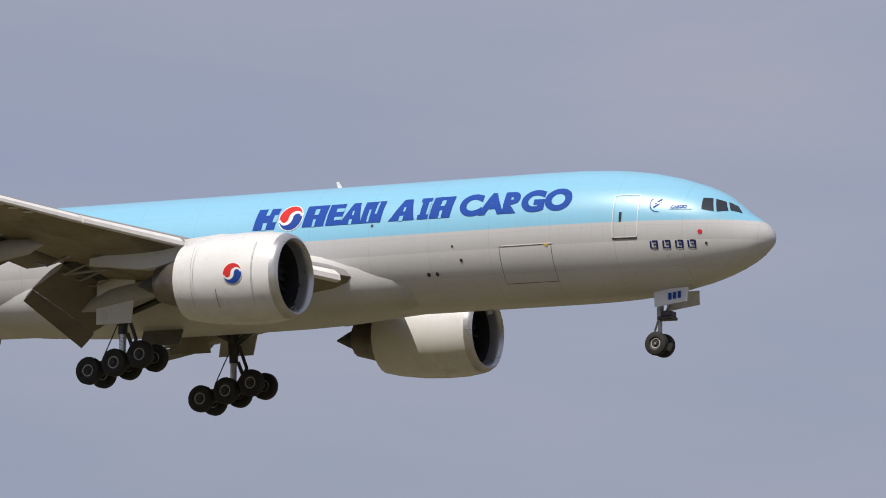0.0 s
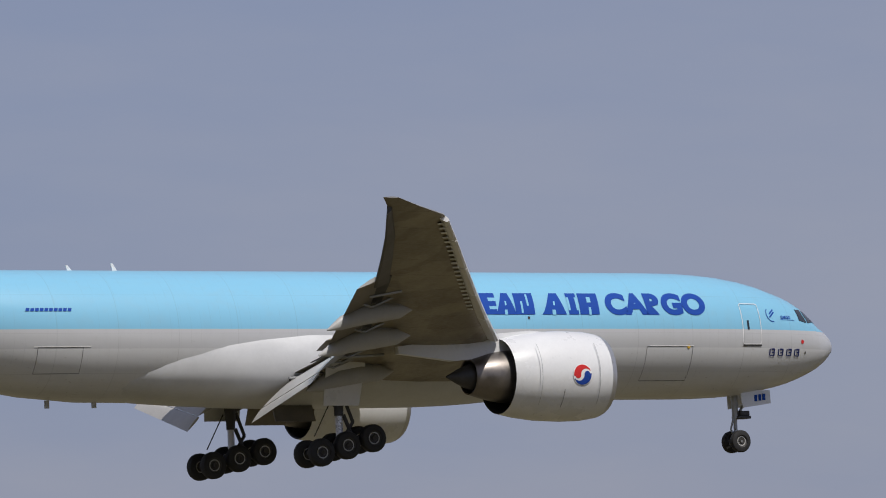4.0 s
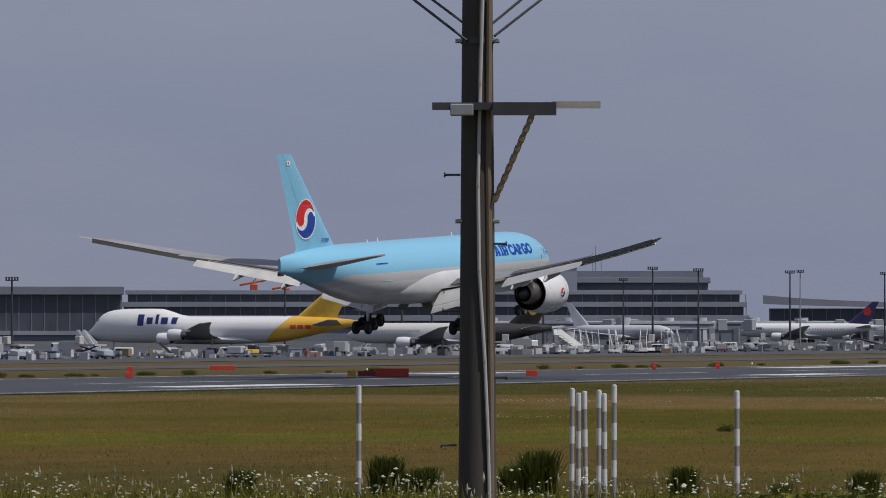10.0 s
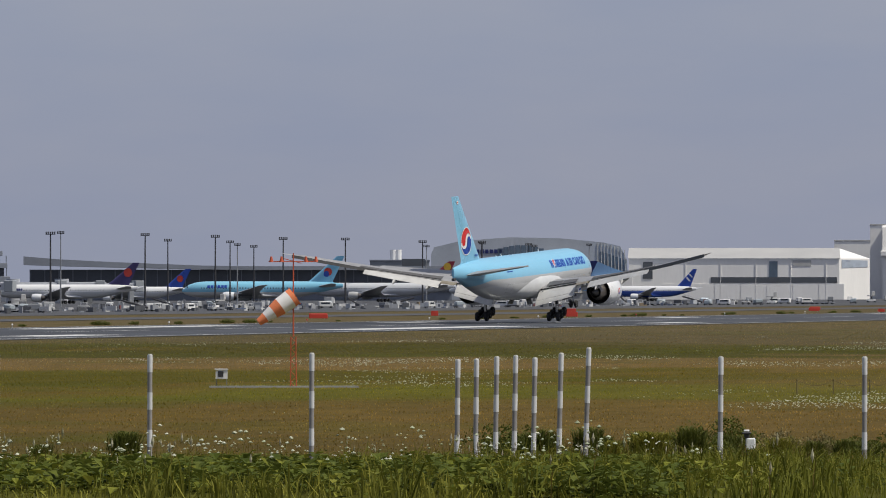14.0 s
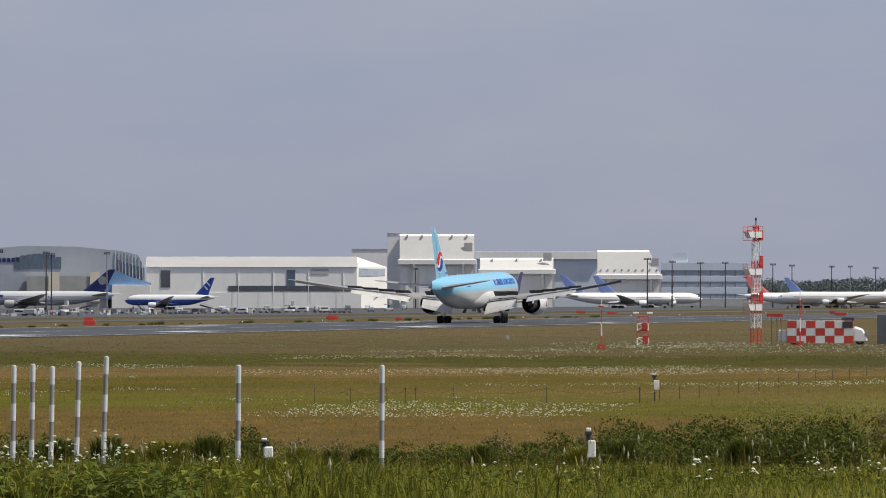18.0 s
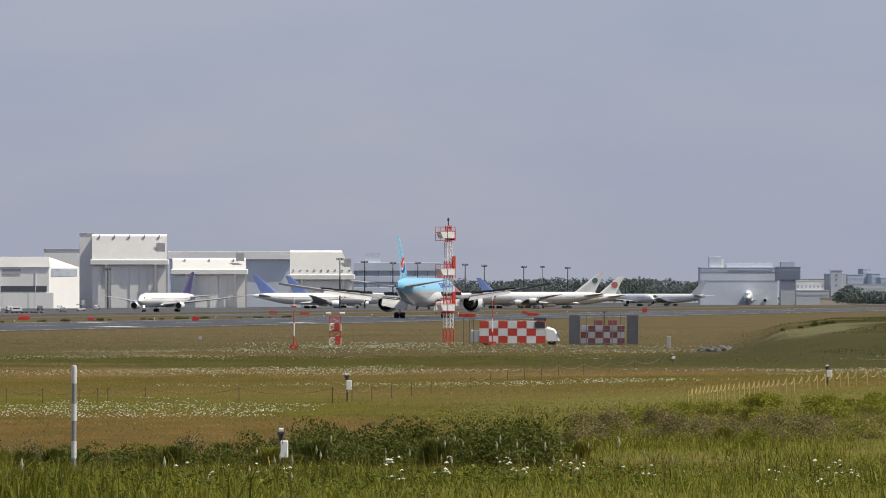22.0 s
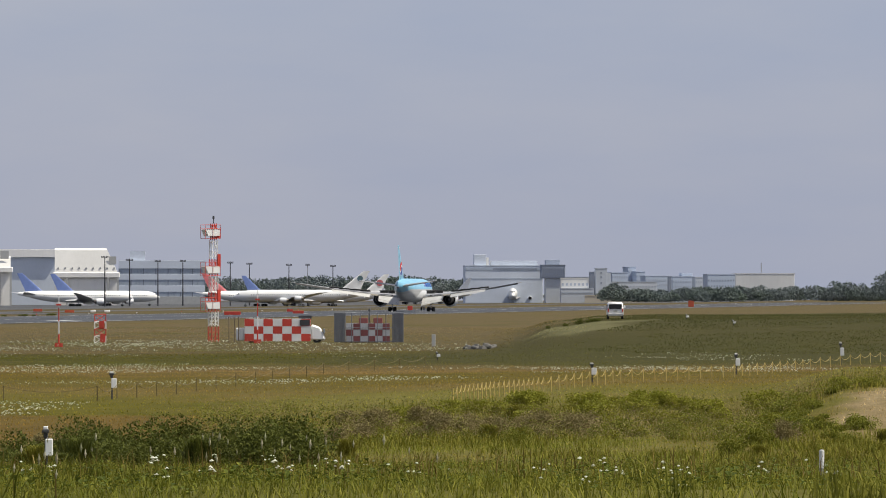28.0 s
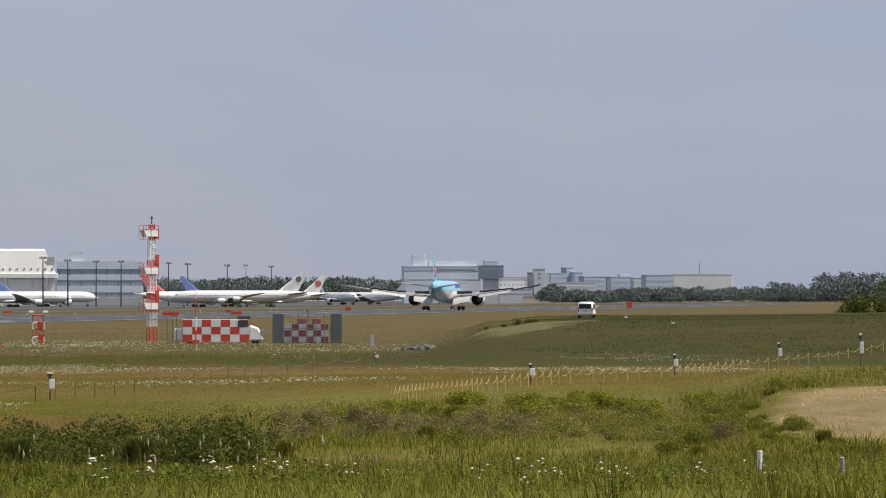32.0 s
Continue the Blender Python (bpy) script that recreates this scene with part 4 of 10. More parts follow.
        for nm, a, b, r in (("side_brace", (-0.1, y, 2.6), (-1.3, y - side * 2.4, zc - 2.2), 0.15), ("drag_brace", (0.1, y, 2.4), (2.3, y - side * 0.9, zc - 2.2), 0.15), ("brace_link", (-0.9, y - side * 1.0, 3.0), (0.1, y - side * 0.3, zc - 1.9), 0.06),
                            ("torque_link", (0.3, y, 2.3), (0.75, y, 1.15), 0.09), ("torque_link", (0.75, y, 1.15), (0.15, y, 0.3), 0.09), ("tilt_actuator", (0.25, y, 1.5), (0.8, y, 0.2), 0.10), ("hose", (-0.3, y + 0.2, 2.2), (-1.2, y + 0.3, 0.5), 0.03)):
            part(nm, rods((a, b, r, r), n=8), DARKSTEEL, leg, smooth=True)
        bm = rods(((0, y, 2.0), (0, y, 0.1), 0.17, 0.17), n=12)
        part("oleo", bm, LIPM, leg, "polished oleo strut", smooth=True)
        bm = boxes((-1.0, 1.15, y + side * 0.55 - 0.03, y + side * 0.55 + 0.03, 1.9, 4.25))
        for v in bm.verts:
            if v.co.z < 2:
                v.co.x = v.co.x * 0.9 - 0.25
            v.co.y += side * (v.co.z - 1.7) * 0.10
        part("gear_door", bm, COWL, ac, "off-white main gear door")
        bm = boxes((-1.3, 0.9, side * 1.2 - 0.04, side * 1.2 + 0.04, zc - 4.2, zc - 3.4))
        for v in bm.verts:
            if v.co.z < zc - 4:
                v.co.y += side * 0.35
        part("belly_door", bm, UNDERSKIN, ac, "open belly gear door, shade put into its colour")
        bog = part("bogie", boxes((-1.75, 1.75, -0.17, 0.17, -0.2, 0.2), (-0.3, 0.3, -0.25, 0.25, -0.25, 0.3), bevel=0.05), DARKSTEEL, ac, "dark steel six-wheel bogie")
        for bx_ in (-1.45, 0, 1.45):
            part("axle", rods(((bx_, -0.72, 0), (bx_, 0.72, 0), 0.09, 0.09)), DARKSTEEL, bog)
            for sy in (-1, 1):
                wheel("tyre", 0.67, 0.50, bog, (bx_, sy * 0.70, 0))
        bog.matrix_basis = pose(0, y, 0, 0, -13, 0)
        BOGIES.append((bog, y))

    # fin and rudder
    rows = [(g - 49.0, zc + 2.6, 0, 10.6, 0.06, 0), (g - 50.8, zc + 3.1, 0, 8.4, 0.085, 0), (g - 60.1, zc + 12.35, 0, 3.1, 0.085, 0)]
    vs, fs = blade([(x, z, 0, c, t, 0) for x, z, _, c, t, _ in rows], "Z", 10)
    fin = raw("fin", vs, fs, FINBLUE, ac, "sky blue tail fin", smooth=True)

    def fin_skin(u, v, out):
        zz = v - 3.1
        x0 = -50.8 - 9.7 * zz / 9.65
        ch = 8.4 - 5.55 * zz / 9.65
        s = u
        k = max(0.02, min(0.98, (x0 - s) / ch))
        th = 5 * 0.085 * (0.2969 * math.sqrt(k) - 0.126 * k - 0.3516 * k * k + 0.2843 * k ** 3 - 0.1036 * k ** 4) * ch
        return (g + u, -(th * 1.15 + out), zc + v)
    swirl((-57.45, 5.9), 2.02, fin, fin_skin, 0.0)
    bm = bmesh.new()
    for u0, u1, v0, v1 in ((-61.3, -60.6, 11.25, 11.7),):
        bm.faces.new([bm.verts.new(fin_skin(u, v, 0.02)) for u, v in ((u0, v0), (u1, v0), (u1, v1), (u0, v1))])
    part("flag", bm, WHITE_DECAL, fin, "small white flag panel")
    bm = bmesh.new()
    bm.faces.new([bm.verts.new(fin_skin(-60.95 + 0.13 * math.cos(a), 11.48 + 0.13 * math.sin(a), 0.03)) for a in [i * math.pi / 5 for i in range(10)]])
    part("flag_disc", bm, RED_DECAL, fin)
    for i in range(6):
        bm = bmesh.new()
        bm.faces.new([bm.verts.new(fin_skin(-54.1 + 0.27 * i + du, 3.62 + dv, 0.02)) for du, dv in ((0, 0), (0.17, 0), (0.17, 0.28), (0, 0.28))])
        part("marking_bar", bm, LETTER, fin)
    bm = bmesh.new()
    for v0, v1 in ((3.2, 12.2),):
        for k in range(12):
            va, vb = v0 + (v1 - v0) * k / 12, v0 + (v1 - v0) * (k + 1) / 12

            def ru(v):
                return -50.8 - 9.7 * (v - 3.1) / 9.65 - (8.4 - 5.55 * (v - 3.1) / 9.65) * 0.66
            bm.faces.new([bm.verts.new(fin_skin(u, v, 0.012)) for u, v in ((ru(va), va), (ru(va) + 0.03, va), (ru(vb) + 0.03, vb), (ru(vb), vb))])
    part("rudder_joint", bm, JOINTBLUE, fin)

    # nose gear
    xg = 25.88
    nose = part("nose_gear_leg", rods(((xg, 0, zc - 2.5), (xg, 0, 1.5), 0.17, 0.16), ((xg, 0, 1.6), (xg, 0, 0.3), 0.10, 0.10), ((xg + 0.1, 0, 1.55), (xg + 1.0, 0, zc - 2.75), 0.07, 0.07), ((xg - 0.1, 0, 1.5), (xg - 0.28, 0, 0.95), 0.05, 0.05), ((xg - 0.28, 0, 0.95), (xg - 0.05, 0, 0.4), 0.05, 0.05), ((xg, -0.55, 0.31), (xg, 0.55, 0.31), 0.07, 0.07), n=12), STEEL, ac, "grey steel nose gear leg", smooth=True)
    part("taxi_light_bracket", boxes((xg + 0.0, xg + 0.75, -0.35, 0.35, 1.45, 1.6), (xg + 0.15, xg + 0.7, -0.3, 0.3, 1.6, 1.85), bevel=0.03), DARKSTEEL, nose)
    for sy in (-1, 1):
        wheel("tyre", 0.56, 0.36, nose, (xg, sy * 0.40, 0.31))
        bm = boxes((xg - 0.05, xg + 1.72, sy * 0.62 - 0.025, sy * 0.62 + 0.025, 1.98, 2.86))
        for v in bm.verts:
            if v.co.z < 2.2 and v.co.x < xg + 0.5:
                v.co.x += 0.1
            if v.co.z < 2.2 and v.co.x > xg + 1:
                v.co.z += 0.22
            v.co.y += sy * (2.9 - v.co.z) * 0.1
        door = part("nose_gear_door", bm, COWL, ac, "off-white nose gear door")
        if sy < 0:
            for i in range(3):
                part("marking_bar", boxes((xg + 0.75 + 0.24 * i, xg + 0.9 + 0.24 * i, -0.74, -0.70, 2.30 + 0.03 * i, 2.62 + 0.03 * i)), LETTER, door)

    # cockpit glazing, starboard and port
    for side in (-1, 1):
        for poly in ([(3.02, 1.24), (2.98, 0.66), (2.42, 0.56), (2.62, 1.22)], [(2.50, 1.20), (2.30, 0.54), (1.86, 0.60), (2.08, 1.06)], [(2.0, 1.06), (1.78, 0.62), (1.35, 0.52), (1.62, 0.86)]):
            if side > 0:
                poly = poly[::-1]
            part("cockpit_window", hull.patch(poly, side, 0.03, 0.1), GLASSD, body, "dark cockpit window")

    # starboard side: doors, lettering, badges
    def line(pts, wd, mat_, name, z_out=0.02):
        bm = bmesh.new()
        for a, b in zip(pts, pts[1:]):
            d = Vector((b[0] - a[0], b[1] - a[1], 0)).normalized()
            nx, nz = -d.y * wd / 2, d.x * wd / 2
            k = max(1, int(math.hypot(b[0] - a[0], b[1] - a[1]) / 0.3))
            for i in range(k):
                p = [a[j] + (b[j] - a[j]) * i / k for j in (0, 1)]
                q = [a[j] + (b[j] - a[j]) * (i + 1) / k for j in (0, 1)]
                bm.faces.new([bm.verts.new(hull.skin(s, z, -1, z_out)) for s, z in ((p[0] + nx, p[1] + nz), (q[0] + nx, q[1] + nz), (q[0] - nx, q[1] - nz), (p[0] - nx, p[1] - nz))])
        part(name, bm, mat_, body)
    loop = rect(5.85, 7.05, -0.58, 1.45, 0.12)
    line(loop + [loop[0]], 0.035, WHITE_DECAL, "entry_door_outline")
    line([(5.85, -0.64), (7.05, -0.64)], 0.08, DARKSTEEL, "door_sill", 0.03)
    part("door_window", hull.patch(rect(6.62, 6.74, 0.15, 0.6), -1, 0.02), GLASSD, body)
    line([(10.1, -0.68), (12.7, -0.68)], 0.05, WHITE_DECAL, "cargo_hinge")
    loop = rect(10.15, 12.85, -2.35, -0.72)
    line(loop + [loop[0]], 0.02, DARKSTEEL, "cargo_door_joint", 0.012)
    loop = rect(44.0, 46.3, -1.9, -0.7)
    line(loop + [loop[0]], 0.02, DARKSTEEL, "cargo_door_joint", 0.012)
    line([(43.6, -0.66), (46.5, -0.66)], 0.05, WHITE_DECAL, "cargo_hinge")
    for s, z, r, mt in ((2.95, -0.42, 0.11, RED_DECAL), (16.3, -1.75, 0.1, DARKSTEEL), (16.75, -1.75, 0.1, DARKSTEEL), (14.9, -1.2, 0.08, DARKSTEEL), (15.3, -0.55, 0.06, DARKSTEEL), (19.6, 0.7, 0.07, DARKSTEEL), (2.7, -0.95, 0.06, DARKSTEEL), (10.4, -0.72, 0.1, YELLOW)):
        part("skin_port", hull.patch([(s + r * math.cos(a), z + r * math.sin(a)) for a in [i * math.pi / 5 for i in range(10)]], -1, 0.02, 0.3), mt, body)
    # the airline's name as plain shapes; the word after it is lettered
    # upright blocks with notches and slits, as broad and slanted as the painted name
    def glyph(outline, p0, p1, slit=()):
        wpx = p1 - p0
        put = lambda q, out, mt: part("name_block", hull.patch([((1548 - (p0 + (a + 0.10 * (b - 0.5)) * wpx)) / 42.4, 0.86 + b * 1.08) for a, b in q], -1, out, 0.2), mt, body)
        put(outline, 0.02, LETTER)
        for a, b, c, d in slit:
            put([(a, c), (b, c), (b, d), (a, d)], 0.026, FINBLUE)
    slab = [(0, 0), (1, 0), (1, 1), (0, 1)]
    wedge = [(-0.06, 0), (1.04, 0), (0.98, 0.16), (0.72, 1), (0.38, 1), (0.04, 0.16)]
    for q, p0, p1, slit in ((slab, 443, 493, ((0.42, 0.60, 0.68, 1.02), (0.42, 0.60, -0.02, 0.32), (0.84, 1.02, 0.34, 0.68))), (slab, 557, 606, ((0.42, 0.62, 0.56, 0.82), (0.46, 0.58, -0.02, 0.34))), (slab, 610, 645, ((0.5, 1.02, 0.24, 0.38), (0.5, 1.02, 0.62, 0.78))),
                            (wedge, 644, 690, ((0.42, 0.56, -0.02, 0.22), (0.48, 0.56, 0.42, 0.62))), (slab, 690, 736, ((0.30, 0.40, 0.06, 0.62), (0.62, 0.72, 0.40, 0.94))), (wedge, 757, 811, ((0.40, 0.56, -0.02, 0.22), (0.48, 0.56, 0.42, 0.62))),
                            (slab, 818, 842, ((-0.02, 0.2, 0.2, 0.8), (0.8, 1.02, 0.2, 0.8))), (slab, 846, 893, ((0.42, 0.62, 0.56, 0.82), (0.46, 0.58, -0.02, 0.34)))):
        glyph(q, p0, p1, slit)
    swirl((-(1548 - 525) / 42.4, 1.38), 0.66, body, lambda u, v, out: hull.skin(-u, v, -1, out))

    def lettering(body_text, s0, s1, z0, h, mat_, name):
        bm = text_mesh(body_text, 1.0, 0.055 if z0 > 0.8 else 0.035)
        xs, ys = [v.co.x for v in bm.verts], [v.co.y for v in bm.verts]
        x0, x1, y0, y1 = min(xs), max(xs), min(ys), max(ys)
        for k in range(1, 8):
            bmesh.ops.bisect_plane(bm, geom=bm.verts[:] + bm.edges[:] + bm.faces[:], plane_co=(0, y0 + (y1 - y0) * k / 8, 0), plane_no=(0, 1, 0))
        for v in bm.verts:
            v.co = hull.skin(s0 + (s1 - s0) * (v.co.x - x0) / (x1 - x0), z0 + h * (v.co.y - y0) / (y1 - y0), -1, 0.02)
        part(name, bm, mat_, body, "royal blue lettering")
    lettering("CARGO", (1548 - 910) / 42.4, (1548 - 1158) / 42.4, 0.84, 1.12, LETTER, "title_word")
    lettering("CARGO", (1548 - 1363) / 42.4, (1548 - 1394) / 42.4, 0.72, 0.16, LETTER, "small_word")
    ring = [(4.95 + 0.38 * math.cos(radians(a)), 0.95 + 0.38 * math.sin(radians(a))) for a in range(-100, 60, 16)]
    line(ring, 0.04, LETTER, "badge_ring")
    line([(5.15, 0.78), (4.78, 1.05)], 0.07, LETTER, "badge_stroke")
    line([(5.12, 0.95), (4.80, 1.18)], 0.07, LETTER, "badge_stroke")
    line([(3.4, 0.66), (4.4, 0.68)], 0.02, LETTER, "badge_stroke")
    for p0 in (1324, 1349, 1374, 1398):
        s0 = (1548 - p0) / 42.4
        for a, b, c, d in ((0, 0.08, -1.12, -0.80), (0.12, 0.36, -0.86, -0.78), (0.16, 0.34, -1.0, -0.94), (0.30, 0.38, -1.12, -0.80), (0.08, 0.36, -1.16, -1.10)):
            part("name_block", hull.patch([(s0 - a, c), (s0 - b, c), (s0 - b, d), (s0 - a, d)], -1, 0.02, 0.3), NAVY, body)
    for i in range(10):
        s0 = 46.9 - i * 0.24
        part("name_block", hull.patch([(s0, 1.0), (s0 - 0.19, 1.0), (s0 - 0.24, 1.15), (s0 - 0.05, 1.15)], -1, 0.02, 0.3), LETTER, body)

    # aerials and fairings along the back and belly
    for s, h in ((22.9, 0.42), (40.6, 0.42), (43.0, 0.32)):
        bm = boxes((g - s - 0.18, g - s + 0.12, -0.03, 0.03, zc + 3.05, zc + 3.1 + h))
        for v in bm.verts:
            if v.co.z > zc + 3.2:
                v.co.x -= 0.22
                v.co.x = g - s - 0.25 + (v.co.x - (g - s - 0.25)) * 0.4
        part("aerial", bm, WHITE, body)
    for s, ln in ((12.9, 0.5), (36.0, 1.1), (27.5, 0.6), (29.5, 0.6)):
        part("roof_fairing", boxes((g - s - ln / 2, g - s + ln / 2, -0.25, 0.25, zc + 3.04, zc + 3.16), bevel=0.05), WHITE if ln > 1 else DARKSTEEL, body)
    for s in (42.0, 44.5, 14.8):
        bm = boxes((g - s - 0.15, g - s + 0.1, -0.02, 0.02, zc - 3.4, zc - 3.02))
        part("belly_aerial", bm, GREYP, body)
    part("tail_vent", boxes((g - 62.98, g - 62.2, -0.2, 0.2, zc + 0.45, zc + 0.85), bevel=0.05), DARKSTEEL, body)
    return ac


BOGIES, SPOILERS, WINGS = [], [], []
# shade of the raised spoilers and outer edges, put into the skin colour
SPOILSKIN = surface("dark_skin_with_painted_shade", (0.085, 0.082, 0.08), 0.5, 0, 0.6, 0.2, 0.08)
# shade under the flaps and on the belly doors, put into their colour
UNDERSKIN = surface("grey_skin_with_painted_shade", (0.17, 0.152, 0.12), 0.45, 0, 0.8, 0.25, 0.1)
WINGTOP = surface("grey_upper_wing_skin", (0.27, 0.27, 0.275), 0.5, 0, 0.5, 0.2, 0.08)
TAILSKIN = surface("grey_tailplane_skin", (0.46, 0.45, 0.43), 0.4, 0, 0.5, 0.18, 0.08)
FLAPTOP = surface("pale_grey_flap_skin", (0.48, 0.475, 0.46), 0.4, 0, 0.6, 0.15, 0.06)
JOINTBLUE = surface("shaded_blue_joint", (0.10, 0.28, 0.38), 0.4, 0, 0.6, 0.1, 0.05)
freighter = build_freighter()


# ---- airliners parked on the aprons ----
def two_tone(name, body, belly, tail=None, tail_from=None, slant=0.0, rough=0.3):
    """Fuselage paint: a belly colour below, and another from some way back (x in metres, negative aft)."""
    m = Mat(name, rough, 0, 0.3)
    sep = m.n("ShaderNodeSeparateXYZ")
    m.link(m.tc.outputs["Object"], sep.inputs[0])
    z = sep.outputs[2]
    col = m.mix(m.maths("GREATER_THAN", z, 4.2), belly, body)
    if tail:
        edge = m.maths("ADD", sep.outputs[0], m.maths("MULTIPLY", z, slant))
        col = m.mix(m.maths("LESS_THAN", edge, tail_from), col, tail)
    streak = m.noise(0.8, 5, 0.6, (0.15, 1, 1))
    col = m.mix(m.span(streak, 0.35, 0.75, 0, 0.16), col, dim(belly, 0.6))
    m.color(col).rough(streak, rough - 0.06, rough + 0.1)
    return m.m


W_, G_ = (0.74, 0.74, 0.73), (0.56, 0.57, 0.58)
JETWING = surface("light_grey_airliner_wing", (0.34, 0.35, 0.37), 0.45, 0, 0.4, 0.12, 0.05)
# blue and red of the farthest fins, paled to put haze into the paint
HAZEBLUE = surface("hazed_blue_fin_paint", (0.13, 0.19, 0.42), 0.4, 0, 0.5, 0.1, 0.05)
HAZERED = surface("hazed_red_fin_paint", (0.50, 0.14, 0.15), 0.4, 0, 0.5, 0.1, 0.05)
PAINT_WHITE = two_tone("white_airliner_paint", W_, G_)
PAINT_YTAIL = two_tone("white_paint_with_yellow_tail", W_, (0.66, 0.66, 0.66), (0.74, 0.42, 0.03), -9.0, 1.1)
PAINT_YREAR = two_tone("off_white_paint_with_yellow_tail", (0.66, 0.65, 0.61), G_, (0.74, 0.42, 0.03), -6.0, 0.8)
PAINT_BTAIL = two_tone("white_paint_with_brown_tail", (0.6, 0.59, 0.55), G_, (0.035, 0.026, 0.022), -6.0, 0.7)
PAINT_PTAIL = two_tone("white_paint_with_purple_tail", W_, G_, (0.035, 0.025, 0.11), -9.0, 0.9)
PAINT_SKY = two_tone("sky_blue_airliner_paint", (0.21, 0.52, 0.68), (0.52, 0.52, 0.51))
PAINT_GREY = two_tone("light_grey_airliner_paint", (0.56, 0.57, 0.58), (0.36, 0.37, 0.4))
PAINT_BLUEB = two_tone("white_over_blue_airliner_paint", W_, (0.03, 0.09, 0.4))


def airliner(label, tail_at, r, heading, paint, fin, long=0.87, wide=0.84, span=0.78, engines=2, hump=0.0, tail_engine=None, title=None, band=None, finmark=None, windows=True, at_gear=False, z=-1.17):
    """A parked airliner. tail_at: heading from the hill to its fin tip; r: how far that is; heading: rotation of the nose, degrees."""
    hull = Hull(long, wide, 5.4 * wide, hump)
    zc, g = hull.zc, hull.gear
    p = polar(tail_at, r)
    fwd = Vector((math.cos(radians(heading)), math.sin(radians(heading)), 0))
    if not at_gear:
        p = p + fwd * (62.0 * long - g)
    ac = thing("airliner", label, "airplane", pose(p.x, p.y, z, 0, 0, heading), "parked airliners")
    vs, fs = hull.mesh(26)
    body = raw("fuselage", vs, fs, paint, ac, smooth=True)
    wr = wing_rows(span, zc, g, long, 0.3)
    wr[-1] = (wr[-1][0] + 0.6, *wr[-1][1:])
    secs = []
    for s, w, top, bot in ((17.5, 0.8, -2.2, -3.0), (21, 3.3, -1.2, -3.35), (30, 3.5, -0.9, -3.45), (37, 3.0, -1.4, -3.25), (41, 0.9, -2.5, -3.05)):
        secs.append([(g - s * long, w * wide * math.cos(i * math.pi / 8), zc + wide * ((top + bot) / 2 + (top - bot) / 2 * math.sin(i * math.pi / 8))) for i in range(16)])
    vs, fs = loft(secs)
    raw("belly_fairing", vs, fs, paint, ac, smooth=True)
    for side in (1, -1):
        vs, fs = mirror(blade(wr, "Y", 7), side)
        raw("wing", vs, fs, JETWING, ac, smooth=True)
        spots = ((9.6 * span, 19.35),) if engines == 2 else ((11.2 * span, 21.6), (20.5 * span, 28.4))
        if engines == 3:
            spots = ((8.6 * span, 20.0),)
        for ey, es in spots:
            k = (0.86 if engines == 2 else 0.66) * wide
            engine(ac, g - es * long, side * ey, zc - (2.55 if engines == 2 else 2.3) * wide + (ey - 9) * 0.1, k, COWL if paint is not PAINT_GREY else GREYP, False)
            secs = []
            for dx, zt, zb in ((1.8, -0.75, -1.1), (4.4, -0.85, -1.7), (8.4, -1.15, -1.5)):
                secs.append([(g - es * long - dx * k, side * ey + sx * 0.2, zc + (zt if up else zb) * wide + (ey - 9) * 0.1) for sx, up in ((-1, 0), (1, 0), (1, 1), (-1, 1))])
            vs, fs = loft(secs)
            raw("pylon", vs, fs, COWL, ac)
        rows = [(g - 53.3 * long, 1.2 * wide, zc + 1.1 * wide, 7.2 * long, 0.1, 0), (g - 61.0 * long, 10.5 * max(span, 0.8), zc + 2.2 * wide, 2.3 * long, 0.09, 0)]
        vs, fs = mirror(blade(rows, "Y", 6), side)
        raw("tailplane", vs, fs, JETWING, ac, smooth=True)
        gy = side * 5.0 * wide
        leg = part("main_gear_leg", rods(((0, gy, zc - 1.6), (0, gy, 0.6), 0.2, 0.2)), STEEL, ac)
        for wx in (-0.75, 0.75):
            for wy in (-0.5, 0.5):
                vs, fs = lathe([(wy - 0.2, 0.3), (wy - 0.2, 0.55), (wy, 0.62), (wy + 0.2, 0.55), (wy + 0.2, 0.3)], 14, "Y", (wx, gy, 0.62))
                raw("tyre", vs, fs, TYRE, leg, smooth=True)
        for poly in ([(3.02, 1.24), (2.98, 0.66), (2.42, 0.56), (2.62, 1.22)], [(2.50, 1.20), (2.30, 0.54), (1.35, 0.52), (1.62, 0.9)]):
            poly = [(s, z_ * wide + (hump * wide * 0.75 if hump else 0)) for s, z_ in poly]
            part("cockpit_window", hull.patch(poly if side < 0 else poly[::-1], side, 0.03, 0.2), GLASSD, body, "dark cockpit window")
        if windows:
            bm = bmesh.new()
            for i in range(int(40 * long)):
                s = 8.5 + i * 1.05 / long
                if s > 50:
                    break
                q = [hull.skin(s + ds, zz * wide, side, 0.02) for ds, zz in ((0, 0.35), (0.42, 0.35), (0.42, 0.75), (0, 0.75))]
                bm.faces.new([bm.verts.new(v) for v in (q if side < 0 else q[::-1])])
            part("window_row", bm, GLASSD, body, "row of dark cabin windows")
    rows = [(g - 47.8 * long, zc + 2.6 * wide, 0, 11.6 * long, 0.06, 0), (g - 49.6 * long, zc + 3.0 * wide, 0, 9.3 * long, 0.085, 0), (g - 60.6 * long, zc + 12.6 * wide, 0, 2.9 * long, 0.085, 0)]
    vs, fs = blade([(x, z_, 0, c, t, 0) for x, z_, _, c, t, _ in rows], "Z", 7)
    fn = raw("fin", vs, fs, fin, ac, "painted tail fin", smooth=True)
